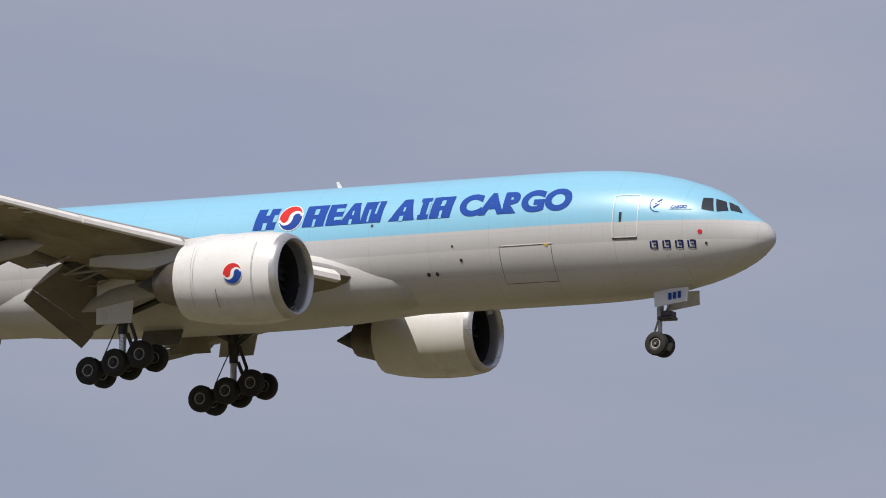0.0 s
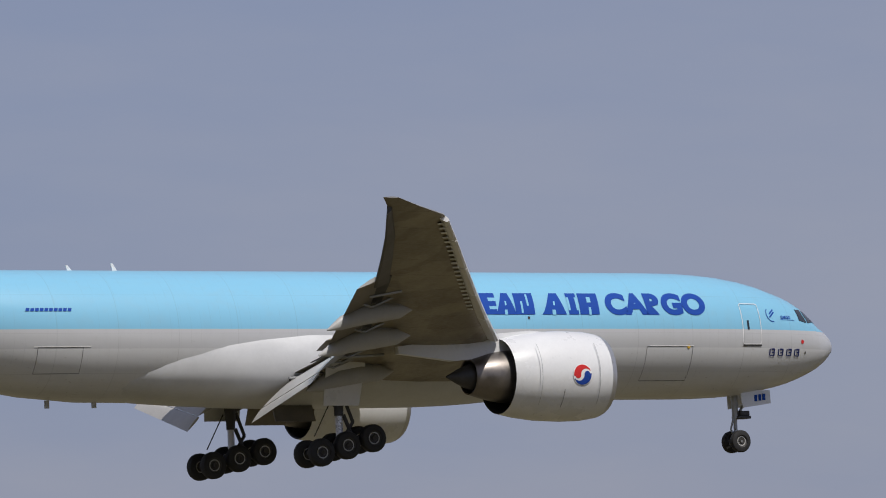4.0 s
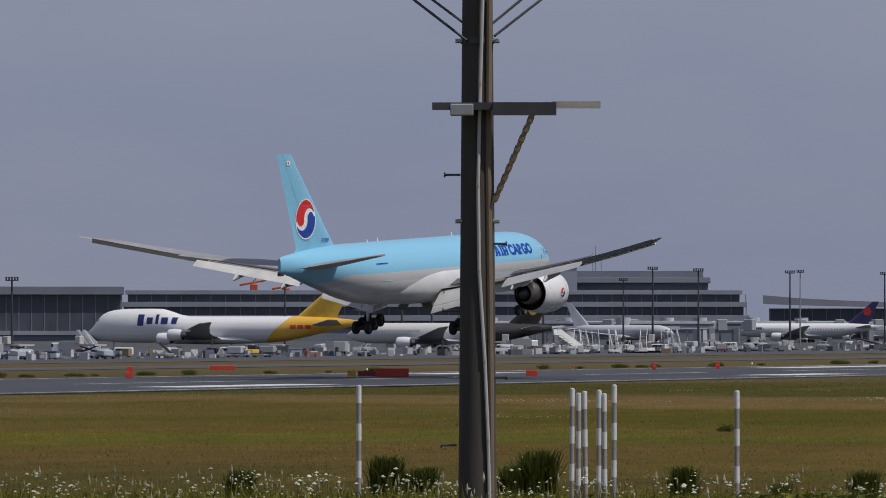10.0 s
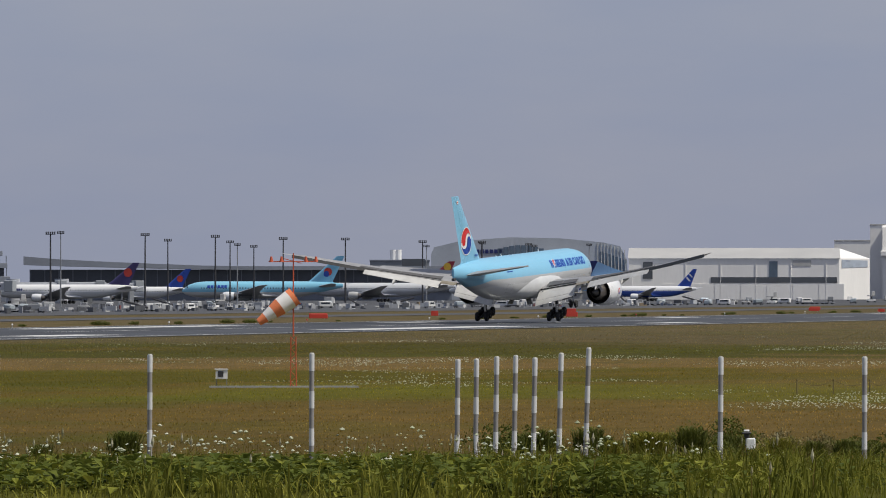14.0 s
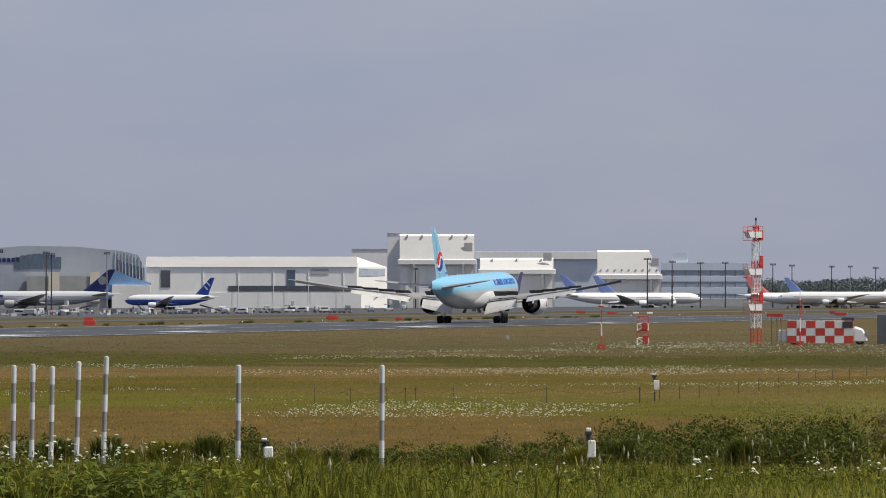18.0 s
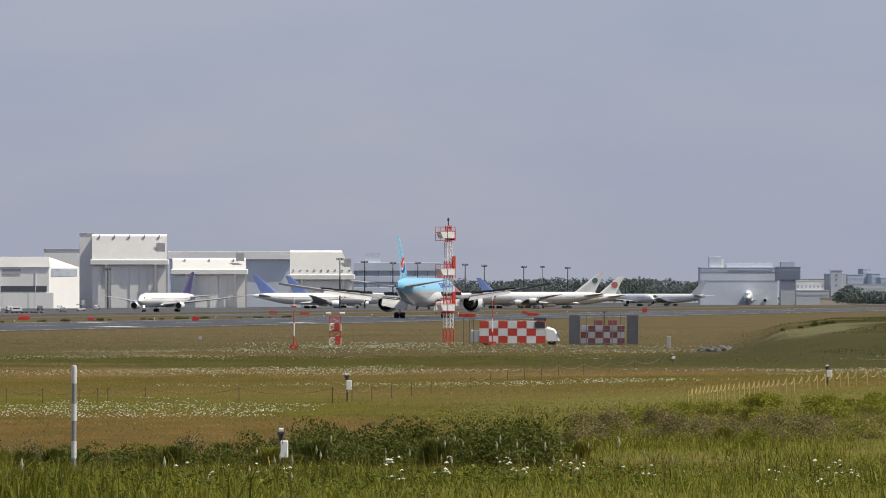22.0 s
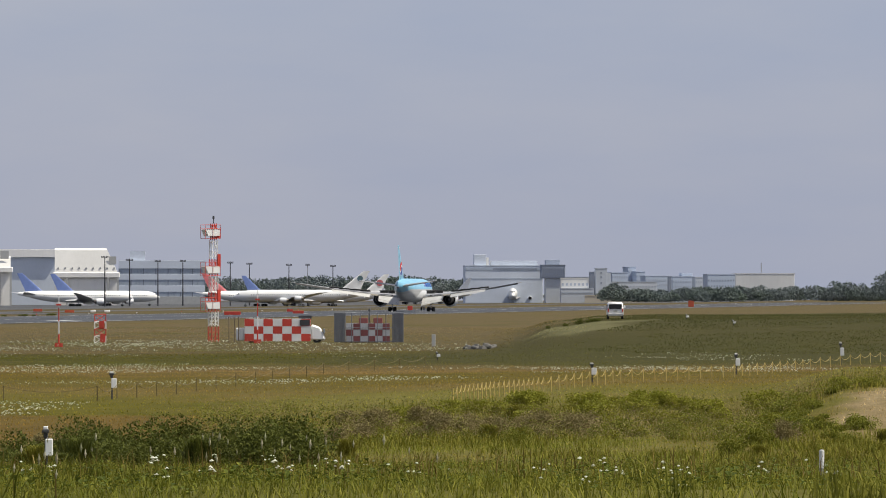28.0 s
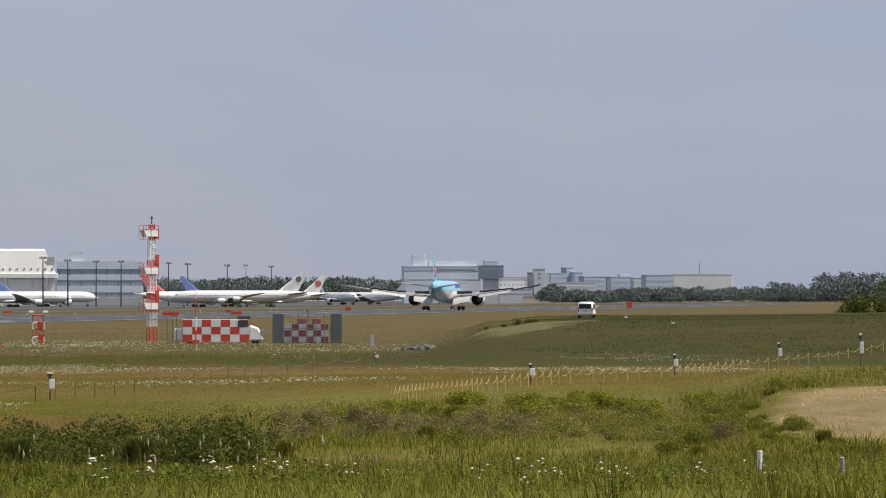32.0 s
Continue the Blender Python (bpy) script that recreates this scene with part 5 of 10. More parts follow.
    if tail_engine:
        vs, fs = lathe([(0, 1.35), (-0.3, 1.5), (-2, 1.55), (-6, 1.35), (-9.5, 0.9), (-9.4, 0.8)], 18, "X", (g - 52.5 * long, 0, zc + 5.3 * wide))
        raw("tail_engine", vs, fs, tail_engine, ac, smooth=True)
        vs, fs = lathe([(-9.3, 0.7), (-10.5, 0.1)], 14, "X", (g - 52.5 * long, 0, zc + 5.3 * wide))
        raw("exhaust_plug", vs, fs, DARKSTEEL, ac)
    nose = part("nose_gear_leg", rods(((g - 5.9 * long, 0, zc - 2.4 * wide), (g - 5.9 * long, 0, 0.5), 0.14, 0.12)), STEEL, ac)
    for wy in (-0.4, 0.4):
        vs, fs = lathe([(wy - 0.15, 0.25), (wy - 0.15, 0.45), (wy, 0.5), (wy + 0.15, 0.45), (wy + 0.15, 0.25)], 12, "Y", (g - 5.9 * long, 0, 0.5))
        raw("tyre", vs, fs, TYRE, nose, smooth=True)
    # plain blocks of the painted name, read from the port side
    for blocks in title or ():
        s0, s1, z0, z1, n, mt = blocks
        for i in range(n):
            a, b = s0 + (s1 - s0) * i / n, s0 + (s1 - s0) * (i + 0.78) / n
            for side in (1,):
                part("name_block", hull.patch([(a, z0 * wide), (a, z1 * wide), (b, z1 * wide), (b, z0 * wide)], side, 0.03, 0.3), mt, body)
    for s0, s1, z0, z1, mt in band or ():
        for side in (1, -1):
            q = [(s0, z0 * wide), (s1, z0 * wide), (s1, z1 * wide), (s0, z1 * wide)]
            bm = bmesh.new()
            k = max(1, int((s1 - s0) / 2))
            for i in range(k):
                a, b = s0 + (s1 - s0) * i / k, s0 + (s1 - s0) * (i + 1) / k
                bm.faces.new([bm.verts.new(hull.skin(s, z_, side, 0.025)) for s, z_ in ((a, z0 * wide), (b, z0 * wide), (b, z1 * wide), (a, z1 * wide))])
            part("cheat_line", bm, mt, body)
    for mt, zf, rr in finmark or ():
        zz = zc + (3.0 + 9.6 * zf) * wide
        xm = g - (49.6 + 11 * zf + (9.3 - 6.4 * zf) * 0.5) * long
        for side in (1, -1):
            bm = bmesh.new()
            shape = [(-1.25, -0.9), (-0.35, -0.9), (1.15, 0.9), (0.25, 0.9)] if mt is WHITE else [(math.cos(a), math.sin(a)) for a in [i * math.pi / 8 for i in range(16)]]
            bm.faces.new([bm.verts.new((xm + rr * u, side * (0.40 - 0.2 * zf + 0.05), zz + rr * v)) for u, v in shape])
            part("fin_badge", bm, mt, fn)
    return ac


REDBLUE = surface("dark_blue_and_red_fin_paint", (0.05, 0.04, 0.13), 0.35, 0, 0.5, 0.1, 0.05)


def park_all():
    blue_t = ((10, 22, 0.0, 1.3, 7, NAVY), (36, 42, -0.4, 1.4, 3, BLUEP))
    for b, r in ((49.888, 1052), (51.915, 1062), (53.889, 1072)):
        airliner("white twin-jet freighter with dark blue fin at its stand", b, r, 90, PAINT_WHITE, NAVY, 0.87, 0.82, 0.74, title=blue_t, windows=False, finmark=((WHITE, 0.26, 0.75), (WHITE, 0.42, 0.7), (WHITE, 0.57, 0.65)))
    airliner("white jet freighter with dark purple fin", 49.295, 1120, 90, PAINT_PTAIL, PURPLE, 0.87, 0.82, 0.76, windows=False, finmark=((WHITE, 0.3, 0.5),))
    airliner("white jet freighter with dark purple fin", 52.279, 1130, 90, PAINT_PTAIL, PURPLE, 0.87, 0.82, 0.76, windows=False, finmark=((WHITE, 0.3, 0.5),))
    for b, r in ((54.400, 1590), (57.930, 1640)):
        airliner("white three-engined freighter with purple tail engine", b, r, 90, PAINT_PTAIL, PURPLE, 0.95, 0.9, 0.8, 3, tail_engine=PURPLE, windows=False, title=((9, 15, -0.4, 1.2, 3, PURPLE), (15, 18, -0.4, 1.2, 2, ORANGE)), finmark=((WHITE, 0.22, 0.5),))
    airliner("white twin-jet with dark blue and red fin", 57.395, 1790, -75, PAINT_WHITE, REDBLUE, 0.87, 0.82, 0.74, finmark=((RED, 0.62, 1.7), (RED, 0.42, 1.2)))
    airliner("off-white twin-jet freighter with yellow tail", 59.813, 1260, 90, PAINT_YREAR, YELLOW, 0.84, 0.84, 0.7, windows=False, title=((8, 22, -0.1, 1.2, 9, MAROON), (45, 50, -0.3, 0.5, 3, RED)))
    airliner("white four-engined airliner with red and blue fin badge", 61.043, 2050, 90, PAINT_WHITE, WHITE, 0.95, 0.8, 0.9, 4, band=((4, 50, -0.3, 0.1, RED),), finmark=((BLUEP, 0.45, 1.5), (RED, 0.45, 0.9)))
    airliner("large white airliner with dark blue and red fin", 61.711, 2350, 90, PAINT_WHITE, REDBLUE, 1.05, 0.98, 0.95, 4, hump=1.6, finmark=((RED, 0.5, 2.1),))
    airliner("white jumbo freighter with yellow tail and winglets", 65.048, 1460, 90, PAINT_YTAIL, YELLOW, 1.08, 1.0, 0.98, 4, hump=1.75, windows=False, title=((13.0, 14.9, 0.9, 3.5, 1, NAVY), (15.2, 17.0, 1.3, 2.8, 1, NAVY), (17.3, 18.2, 1.3, 3.5, 1, NAVY), (18.6, 20.6, 1.3, 2.8, 1, NAVY), (21.0, 22.6, 1.3, 2.8, 1, NAVY), (49, 54, 0.2, 1.1, 3, RED)))
    airliner("off-white twin-jet freighter with dark brown tail", 66.827, 1550, 90, PAINT_BTAIL, BROWN, 0.87, 0.82, 0.74, windows=False, title=((9, 24, 0.6, 1.1, 12, GREYP),), finmark=((YELLOW, 0.4, 1.2),))
    airliner("white airliner parked nose-on beside boarding stairs", 67.457, 2050, 245, PAINT_GREY, WHITE, 0.8, 0.75, 0.75, at_gear=True)
    airliner("white twin-jet with dark blue and red fin", 69.750, 2300, 90, PAINT_WHITE, REDBLUE, 0.87, 0.82, 0.74, title=((8, 13, 0.3, 1.3, 5, NAVY),), finmark=((RED, 0.55, 1.6),))
    airliner("white twin-jet with blue fin and red badge", 70.216, 2450, 90, PAINT_WHITE, BLUEP, 0.75, 0.72, 0.7, finmark=((RED, 0.45, 1.3),))
    airliner("sky blue airliner at its stand by the pier", 71.582, 2280, 90, PAINT_SKY, FINBLUE, 0.97, 0.95, 0.88, title=((11, 19, 0.6, 1.6, 6, BLUEP),), finmark=((RED, 0.38, 1.5), (BLUEP, 0.3, 1.1)))
    airliner("pale grey airliner with maroon, blue and yellow tail", 72.579, 2550, 90, PAINT_GREY, MAROON, 0.95, 0.9, 0.88, finmark=((YELLOW, 0.75, 1.6),))
    airliner("white airliner with dark blue belly stripe and globe fin", 73.855, 2600, 90, PAINT_GREY, NAVY, 1.0, 0.92, 0.9, title=((7, 17, 0.2, 1.4, 6, NAVY),), finmark=((STEEL, 0.5, 1.8),))
    airliner("white and blue airliner with blue fin", 74.756, 2700, 90, PAINT_BLUEB, BLUEP, 0.62, 0.75, 0.6, finmark=((WHITE, 0.4, 0.9), (WHITE, 0.62, 0.8)))
    # beyond the hangars
    airliner("white airliner with blue fin before the hangars", 77.891, 2950, -58, PAINT_WHITE, HAZEBLUE, 0.9, 0.85, 0.8)
    airliner("white airliner with blue fin before the hangars", 78.184, 3050, -55, PAINT_WHITE, HAZEBLUE, 0.9, 0.85, 0.8)
    airliner("white airliner with red fin and badge", 79.539, 2950, -55, PAINT_WHITE, HAZERED, 0.95, 0.85, 0.8)
    airliner("white airliner with blue fin", 79.893, 3050, -55, PAINT_WHITE, HAZEBLUE, 0.8, 0.8, 0.75)
    # the badge's dark green is lifted too, with haze in its colour
    airliner("white airliner with a dark green badge on its fin", 80.996, 2900, 100, PAINT_WHITE, WHITE, 0.98, 0.9, 0.9, 4, finmark=((surface("hazed_green_fin_paint", (0.10, 0.17, 0.19), 0.35, 0, 0.5, 0.1, 0.05), 0.6, 1.3),))
    airliner("white airliner with red crane badge on its fin", 81.173, 2950, 105, PAINT_WHITE, WHITE, 0.82, 0.82, 0.75, finmark=((HAZERED, 0.5, 1.5),))
    airliner("white airliner seen nose-on far down the apron", 81.273, 3500, 215, PAINT_WHITE, WHITE, 0.8, 0.8, 0.8, at_gear=True)
    airliner("white airliner seen tail-on far down the apron", 81.617, 3600, 60, PAINT_WHITE, WHITE, 0.8, 0.8, 0.8, at_gear=True)
    airliner("four-engined white airliner seen nose-on far away", 82.310, 3900, 187, PAINT_WHITE, WHITE, 0.95, 0.9, 0.92, 4, hump=1.6, at_gear=True)


park_all()
taxiing = airliner("white twin-jet taxiing towards the hill, landing light on", 77.166, 2500, 172, PAINT_WHITE, REDBLUE, 0.92, 0.84, 0.92, at_gear=True)
taxiing.name, taxiing["group"] = "taxiing_airliner", "taxiing airliner"
GLOW = Mat("landing_light", 0.3)
GLOW.color((0.9, 0.9, 0.85))
GLOW.b.inputs["Emission Color"].default_value, GLOW.b.inputs["Emission Strength"].default_value = (1, 0.95, 0.85, 1), 9.0
vs, fs = lathe([(0.12, 0.02), (0.1, 0.3), (-0.15, 0.34), (-0.3, 0.1)], 14, "X", (31.77 * 0.92 - 5.2, 0, 1.9))
raw("landing_light", vs, fs, GLOW.m, taxiing, "glowing landing light on the nose gear")


# ---- airport buildings, by where they stand round the field ----
def bands(name, b0, b1, r, levels, label, depth=40.0, turn=0.0, mull=0.0, category="building", r0=0.0, base=-1.2):
    """A long building facing the field: a stack of wall bands (bottom, top, how far it stands out, material, name)."""
    bm_ = (b0 + b1) / 2
    w = r * math.radians(b1 - b0) / 2 / max(0.2, math.cos(radians(turn)))
    ob = thing(name, label, category, facing(bm_, r, 0, turn))
    for z0, z1, out, mt, pn in levels:
        if r0:
            z0, z1 = (EYE[2] + (v - EYE[2]) * r / r0 if v > -1 else v for v in (z0, z1))
        band = part(pn, boxes((-w - out * 0.5, w + out * 0.5, -out, depth, max(z0, base), z1), bevel=0.06), mt, ob)
        if pn == "window_band" and mull:
            n = int(min(90, 2 * w / mull))
            me = bpy.data.meshes.new("mullion")
            tmp = boxes((-0.18, 0.18, -out - 0.18, -out + 0.05, max(z0, base), z1))
            tmp.to_mesh(me)
            tmp.free()
            me.materials.append(TWALL)
            for i in range(n + 1):
                mo = new("mullion", me)
                mo.parent = band
                mo.location = (-w + 2 * w * i / n, 0, 0)
    return ob, w


def build_terminals():
    # cargo sheds with blue roof sheets
    ob, w = bands("cargo_terminal", 44.738, 56.451, 1760, ((-1.2, 3.4, 0.0, CARGOW, "lower_wall"), (3.4, 4.0, 0.5, BLUECLAD, "eave"), (4.0, 9.3, -0.3, CARGOW, "upper_wall"), (9.3, 10.7, -0.2, TGLASS, "window_band"), (10.7, 11.6, 0.2, CARGOW, "cornice")), "long white cargo terminal with a low blue sheet roof", 55, 0, 5.0, r0=1290.0)
    up = lambda v, k: EYE[2] + (v - EYE[2]) * k
    ze, zr = up(11.6, 1.364), up(13.4, 1.364)
    bm = bmesh.new()
    vs = [bm.verts.new(p) for p in ((-w, -0.4, ze), (w, -0.4, ze), (w, 26, zr), (-w, 26, zr), (w, 55, ze), (-w, 55, ze))]
    for f in ((0, 1, 2, 3), (3, 2, 4, 5), (0, 3, 5), (1, 4, 2)):
        bm.faces.new([vs[i] for i in f])
    roof = part("roof", bm, BLUECLAD, ob, "pale blue sheet roof")
    for i in range(26):
        x = -w + 2 * w * (i + 0.5) / 26
        part("roof_vent", boxes((x - 1.6, x + 1.6, 24, 28, zr - 0.6, zr + 1.3), bevel=0.2), BLUECLAD, roof)
    for i in range(22):
        x = -w + 2 * w * (i + 0.5) / 22
        part("shutter", boxes((x - 3.4, x + 3.4, -0.08, 0.2, -1.2, 2.2)), GREYP, ob, "grey roller shutter")
    for i in range(16):
        x = -w + 2 * w * (i + 0.5) / 16
        part("roof_light", boxes((x - 2.6, x + 2.6, 2.2, 7.5, ze + 0.1, ze + 1.1), bevel=0.2), CARGOW, roof)
    for i in range(58):
        x = -w + 2 * w * (i + 0.5) / 58
        part("wall_rib", boxes((x - 0.25, x + 0.25, -0.75, 0.1, 3.6, ze - 2.4)), CARGOW, ob)
    for i in range(12):
        x = -w + 2 * w * (i + 0.35) / 12
        part("stand_board", boxes((x - 1.5, x + 1.5, -1.0, -0.8, up(4.4, 1.364), up(5.9, 1.364))), DARKCLAD, ob, "dark stand number board")
    # white gabled hangar with a round red badge
    b0, b1, r = 56.451, 57.007, 1800
    hg = thing("gabled_hangar", "white gabled hangar with a round red badge", "hangar", facing((b0 + b1) / 2, r))
    w = r * radians(b1 - b0) / 2
    bm = bmesh.new()
    f0 = [bm.verts.new(p) for p in ((-w, 0, -1.2), (w, 0, -1.2), (w, 0, 14.6), (0, 0, 16.2), (-w, 0, 14.6))]
    bm.faces.new(f0)
    ex = bmesh.ops.extrude_face_region(bm, geom=bm.faces[:])
    bmesh.ops.translate(bm, vec=(0, 40, 0), verts=[e for e in ex["geom"] if isinstance(e, bmesh.types.BMVert)])
    bmesh.ops.recalc_face_normals(bm, faces=bm.faces)
    part("shell", bm, HANGW, hg)
    bm = bmesh.new()
    bm.faces.new([bm.verts.new((0.9 * math.cos(a), -0.06, 12.0 + 1.3 * math.sin(a))) for a in [i * math.pi / 9 for i in range(18)]])
    part("badge", bm, RED, hg)
    part("name_block", boxes((-2.6, 2.6, -0.1, 0, 9.6, 10.1)), DARKSTEEL, hg)
    part("side_door", boxes((-4.2, -2.8, -0.1, 0, 4.6, 6.4)), GREYCLAD, hg)
    # low cream annexes on the apron side
    for a, b, zt, rr in ((54.520, 55.610, 5.4, 1690), (55.640, 56.160, 6.3, 1680)):
        bands("apron_annex", a, b, rr, ((-1.2, zt, 0, CREAM, "wall"), (zt, zt + 0.5, 0.4, BLUECLAD, "roof")), "low cream building with a blue roof edge", 12)
    # control towers
    def tower(b0, b1, r, ztop, mt, label, cab):
        w = r * radians(b1 - b0) / 2
        ob = thing("control_tower", label, "tower", facing((b0 + b1) / 2, r))
        part("shaft", boxes((-w, w, -w, w, -1.2, ztop - cab * 1.6), bevel=w * 0.18), mt, ob)
        for k in (-0.55, 0, 0.55):
            part("rib", boxes((w * k - w * 0.07, w * k + w * 0.07, -w - 0.35, -w + 0.1, 2, ztop - cab * 1.8)), DARKCLAD, ob)
        part("gallery", boxes((-w * 1.02, w * 1.02, -w * 1.02, w * 1.02, ztop - cab * 1.6, ztop - cab * 1.35), bevel=w * 0.2), DARKCLAD, ob)
        bm = bmesh.new()
        bmesh.ops.create_cone(bm, cap_ends=True, segments=8, radius1=w * 0.8, radius2=w * 0.98, depth=cab, matrix=Matrix.Translation((0, 0, ztop - cab * 0.85)) @ Matrix.Rotation(radians(22.5), 4, "Z"))
        part("glass_cab", bm, GLASSD, ob, "dark glazed cab")
        bm = bmesh.new()
        bmesh.ops.create_cone(bm, cap_ends=True, segments=8, radius1=w * 1.0, radius2=w * 0.82, depth=cab * 0.3, matrix=Matrix.Translation((0, 0, ztop - cab * 0.2)) @ Matrix.Rotation(radians(22.5), 4, "Z"))
        part("cab_roof", bm, GREYCLAD, ob)
        part("roof_dome", rods(((0, 0, ztop - cab * 0.05), (0, 0, ztop + cab * 0.35), w * 0.35, w * 0.2), n=12), GREYCLAD, ob)
        for k in range(4):
            for j in (-0.4, 0.35):
                part("window", boxes((w * j - w * 0.12, w * j + w * 0.12, -w - 0.12, -w + 0.1, ztop - cab * (2.1 + 0.75 * k), ztop - cab * (1.85 + 0.75 * k))), GLASSB, ob)
    tower(48.304, 48.840, 2300, 87.26, TOWERD, "tall dark grey control tower with glazed cab", 6.5)
    tower(50.207, 50.586, 2350, 65.56, TOWERD, "shorter dark control tower with glazed cab", 6.0)
    tz = 42.20
    ob, w = bands("radar_building", 48.825, 49.108, 2280, ((-1.2, tz, 0, DARKCLAD, "wall"), (tz, tz + 0.8, 0.3, CONC, "parapet")), "dark tower block with white radar domes on top", 12)
    for x, z0, rr in ((0.5, tz + 3.5, 1.1), (0.6, tz + 8.5, 1.2)):
        bm = bmesh.new()
        bmesh.ops.create_uvsphere(bm, u_segments=14, v_segments=9, radius=rr, matrix=Matrix.Translation((x, 5, z0)))
        part("radar_dome", bm, WHITE, ob, smooth=True)
    part("lattice_mast", rods(((0.5, 5, tz), (0.5, 5, tz + 8), 0.35, 0.2), ((-2, 5, tz), (-1.8, 5, tz + 5), 0.1, 0.1)), RED, ob)
    z1 = 32.36
    ob, w = bands("operations_building", 49.118, 50.536, 2320, ((-1.2, z1 - 16, 2, DARKCLAD, "base"), (z1 - 16, z1 - 11, 0, GLASSD, "window_band"), (z1 - 11, z1 - 7, 1, GREYCLAD, "spandrel"), (z1 - 7, z1 - 4, 0, GLASSD, "window_band"), (z1 - 4, z1, 1.2, GREYCLAD, "parapet")), "low dark office block below the towers with roof masts", 40, 0, 4)
    for px, h in ((-0.55, 15), (0.2, 17), (-0.48, 9), (0.28, 7)):
        part("roof_mast", rods(((w * px, 5, z1), (w * px, 5, z1 + h), 0.45, 0.12)), RED, ob, "red and white roof mast")
    for i in range(9):
        part("roof_plant", boxes((w * (-0.8 + 0.18 * i), w * (-0.8 + 0.18 * i) + 4, 6, 12, z1, z1 + 1.2 + (i % 3) * 0.8), bevel=0.1), GREYP, ob)
    for a, b, yt in ((50.343, 51.144, 20.02), (47.149, 47.683, 23.55), (51.726, 52.096, 19.63)):
        bands("service_block", a, b, 2000, ((-1.2, yt - 2, 0, GREYCLAD, "wall"), (yt - 2, yt, 0.6, WHITE_OLD, "parapet")), "grey service block with a pale parapet", 20)
    # hotel
    zt = 26.29
    ob, w = bands("hotel", 53.144, 54.700, 2500, ((-1.2, zt, 0, CREAM, "wall"), (zt, zt + 0.9, 0.4, CREAM, "parapet")), "cream hotel with rows of windows and a round tower", 25)
    for j in range(3):
        for i in range(16):
            x = -w + 2 * w * (i + 0.5) / 16
            part("window", boxes((x - 0.9, x + 0.9, -0.1, 0.2, zt - 3.2 - 3.3 * j, zt - 1.5 - 3.3 * j)), GLASSB, ob)
    for i in range(9):
        part("name_block", boxes((-w + 4 + i * 1.7, -w + 5.2 + i * 1.7, 2.0, 2.3, zt + 1.0, zt + 2.6)), DARKSTEEL, ob)
    xc = -w + 2 * w * (1312 - 1165) / 308
    part("round_tower", rods(((xc, 10, zt), (xc, 10, zt + 9.6), 5.3, 5.3), n=24), CREAM, ob, smooth=True)
    part("penthouse", boxes((xc + 4, xc + 27, 6, 20, zt, zt + 6.0), (xc + 14, xc + 27, 6, 20, zt + 6, zt + 8.2), bevel=0.1), CREAM, ob)
    for i in range(8):
        part("roof_plant", boxes((-w + 1 + i * 1.9, -w + 2.2 + i * 1.9, -0.2, 4, zt + 0.9, zt + 2.9)), GREYP, ob)
    # beige office with white window bands
    zt = 16.30
    ob, w = bands("office_block", 56.846, 58.385, 1900, ((-1.2, 4, 0, CONC, "base"), (4, 6, -0.2, GLASSB, "window_band"), (6, 8, 0, CONC, "spandrel"), (8, 10, -0.2, GLASSB, "window_band"), (10, 12, 0, CONC, "spandrel"), (12, 14, -0.2, GLASSB, "window_band"), (14, zt, 0.2, CONC, "parapet")), "grey office block with banded windows", 30, 0, 3.5, r0=1650.0)
    # first pier: dark glazing under white roof slabs
    ob, w = bands("passenger_pier", 57.954, 60.056, 2450, ((-1.2, 3, 0.5, TWALL, "base"), (3, 6.4, 0, TGLASS, "window_band"), (6.4, 7.6, 2.0, TSLAB, "roof_slab"), (7.6, 10.0, -3, TGLASS, "window_band"), (10.0, 11.0, -1, TSLAB, "roof_slab")), "white-roofed pier with dark glazing", 30, 0, 6, r0=1720.0)
    zt = 15.76
    ob, w = bands("glass_terminal", 59.919, 62.993, 2520, ((-1.2, 2.5, 1.5, TWALL, "base"), (2.5, 3.6, 3.0, TSLAB, "roof_slab"), (3.6, zt - 2.2, 0, TGLASS, "window_band"), (zt - 2.2, zt, 2.5, TWALL, "roof_slab")), "long terminal with a dark glass front and grey flat roof", 40, 0, 5, r0=1750.0)
    # main terminal, storeys stepping back
    zt = 22.47
    ob, w = bands("main_terminal", 62.993, 68.597, 2600, ((-1.2, 4, 1.0, TWALL, "base"), (4, 6.5, 0, TGLASS, "window_band"), (6.5, 8.3, 2.5, TSLAB, "roof_slab"), (8.3, 11, -2, TGLASS, "window_band"), (11, 12.6, 0.5, TSLAB, "roof_slab"), (12.6, 15, -5, TGLASS, "window_band"), (15, 16.4, -3, TSLAB, "roof_slab")), "stepped main terminal with white roof slabs and dark glazing", 60, 0, 6, r0=2050.0)
    bx_ = lambda n, a, b, r, z0, z1, mt, lab: bands(n, a, b, r, ((z0, z1 - 0.8, 0, mt, "wall"), (z1 - 0.8, z1, 0.4, TWALL, "parapet")), lab, 25)
    for a, b, z1 in ((64.805, 65.777, 28.36), (65.777, 67.079, 29.53), (64.790, 65.675, 28.32)):
        bx_("terminal_block", a, b, 2640, 10, z1, TSLAB, "pale upper storey block on the terminal")
    ob, w = bands("terminal_roof", 66.896, 68.253, 2680, ((12, 19.2, 0, TWALL, "wall"), (19.2, 21.0, 2, TSLAB, "roof_slab"), (21.0, 23.2, -4, TWALL, "upper_roof")), "grey sloping upper roof of the terminal", 40, r0=2120.0)
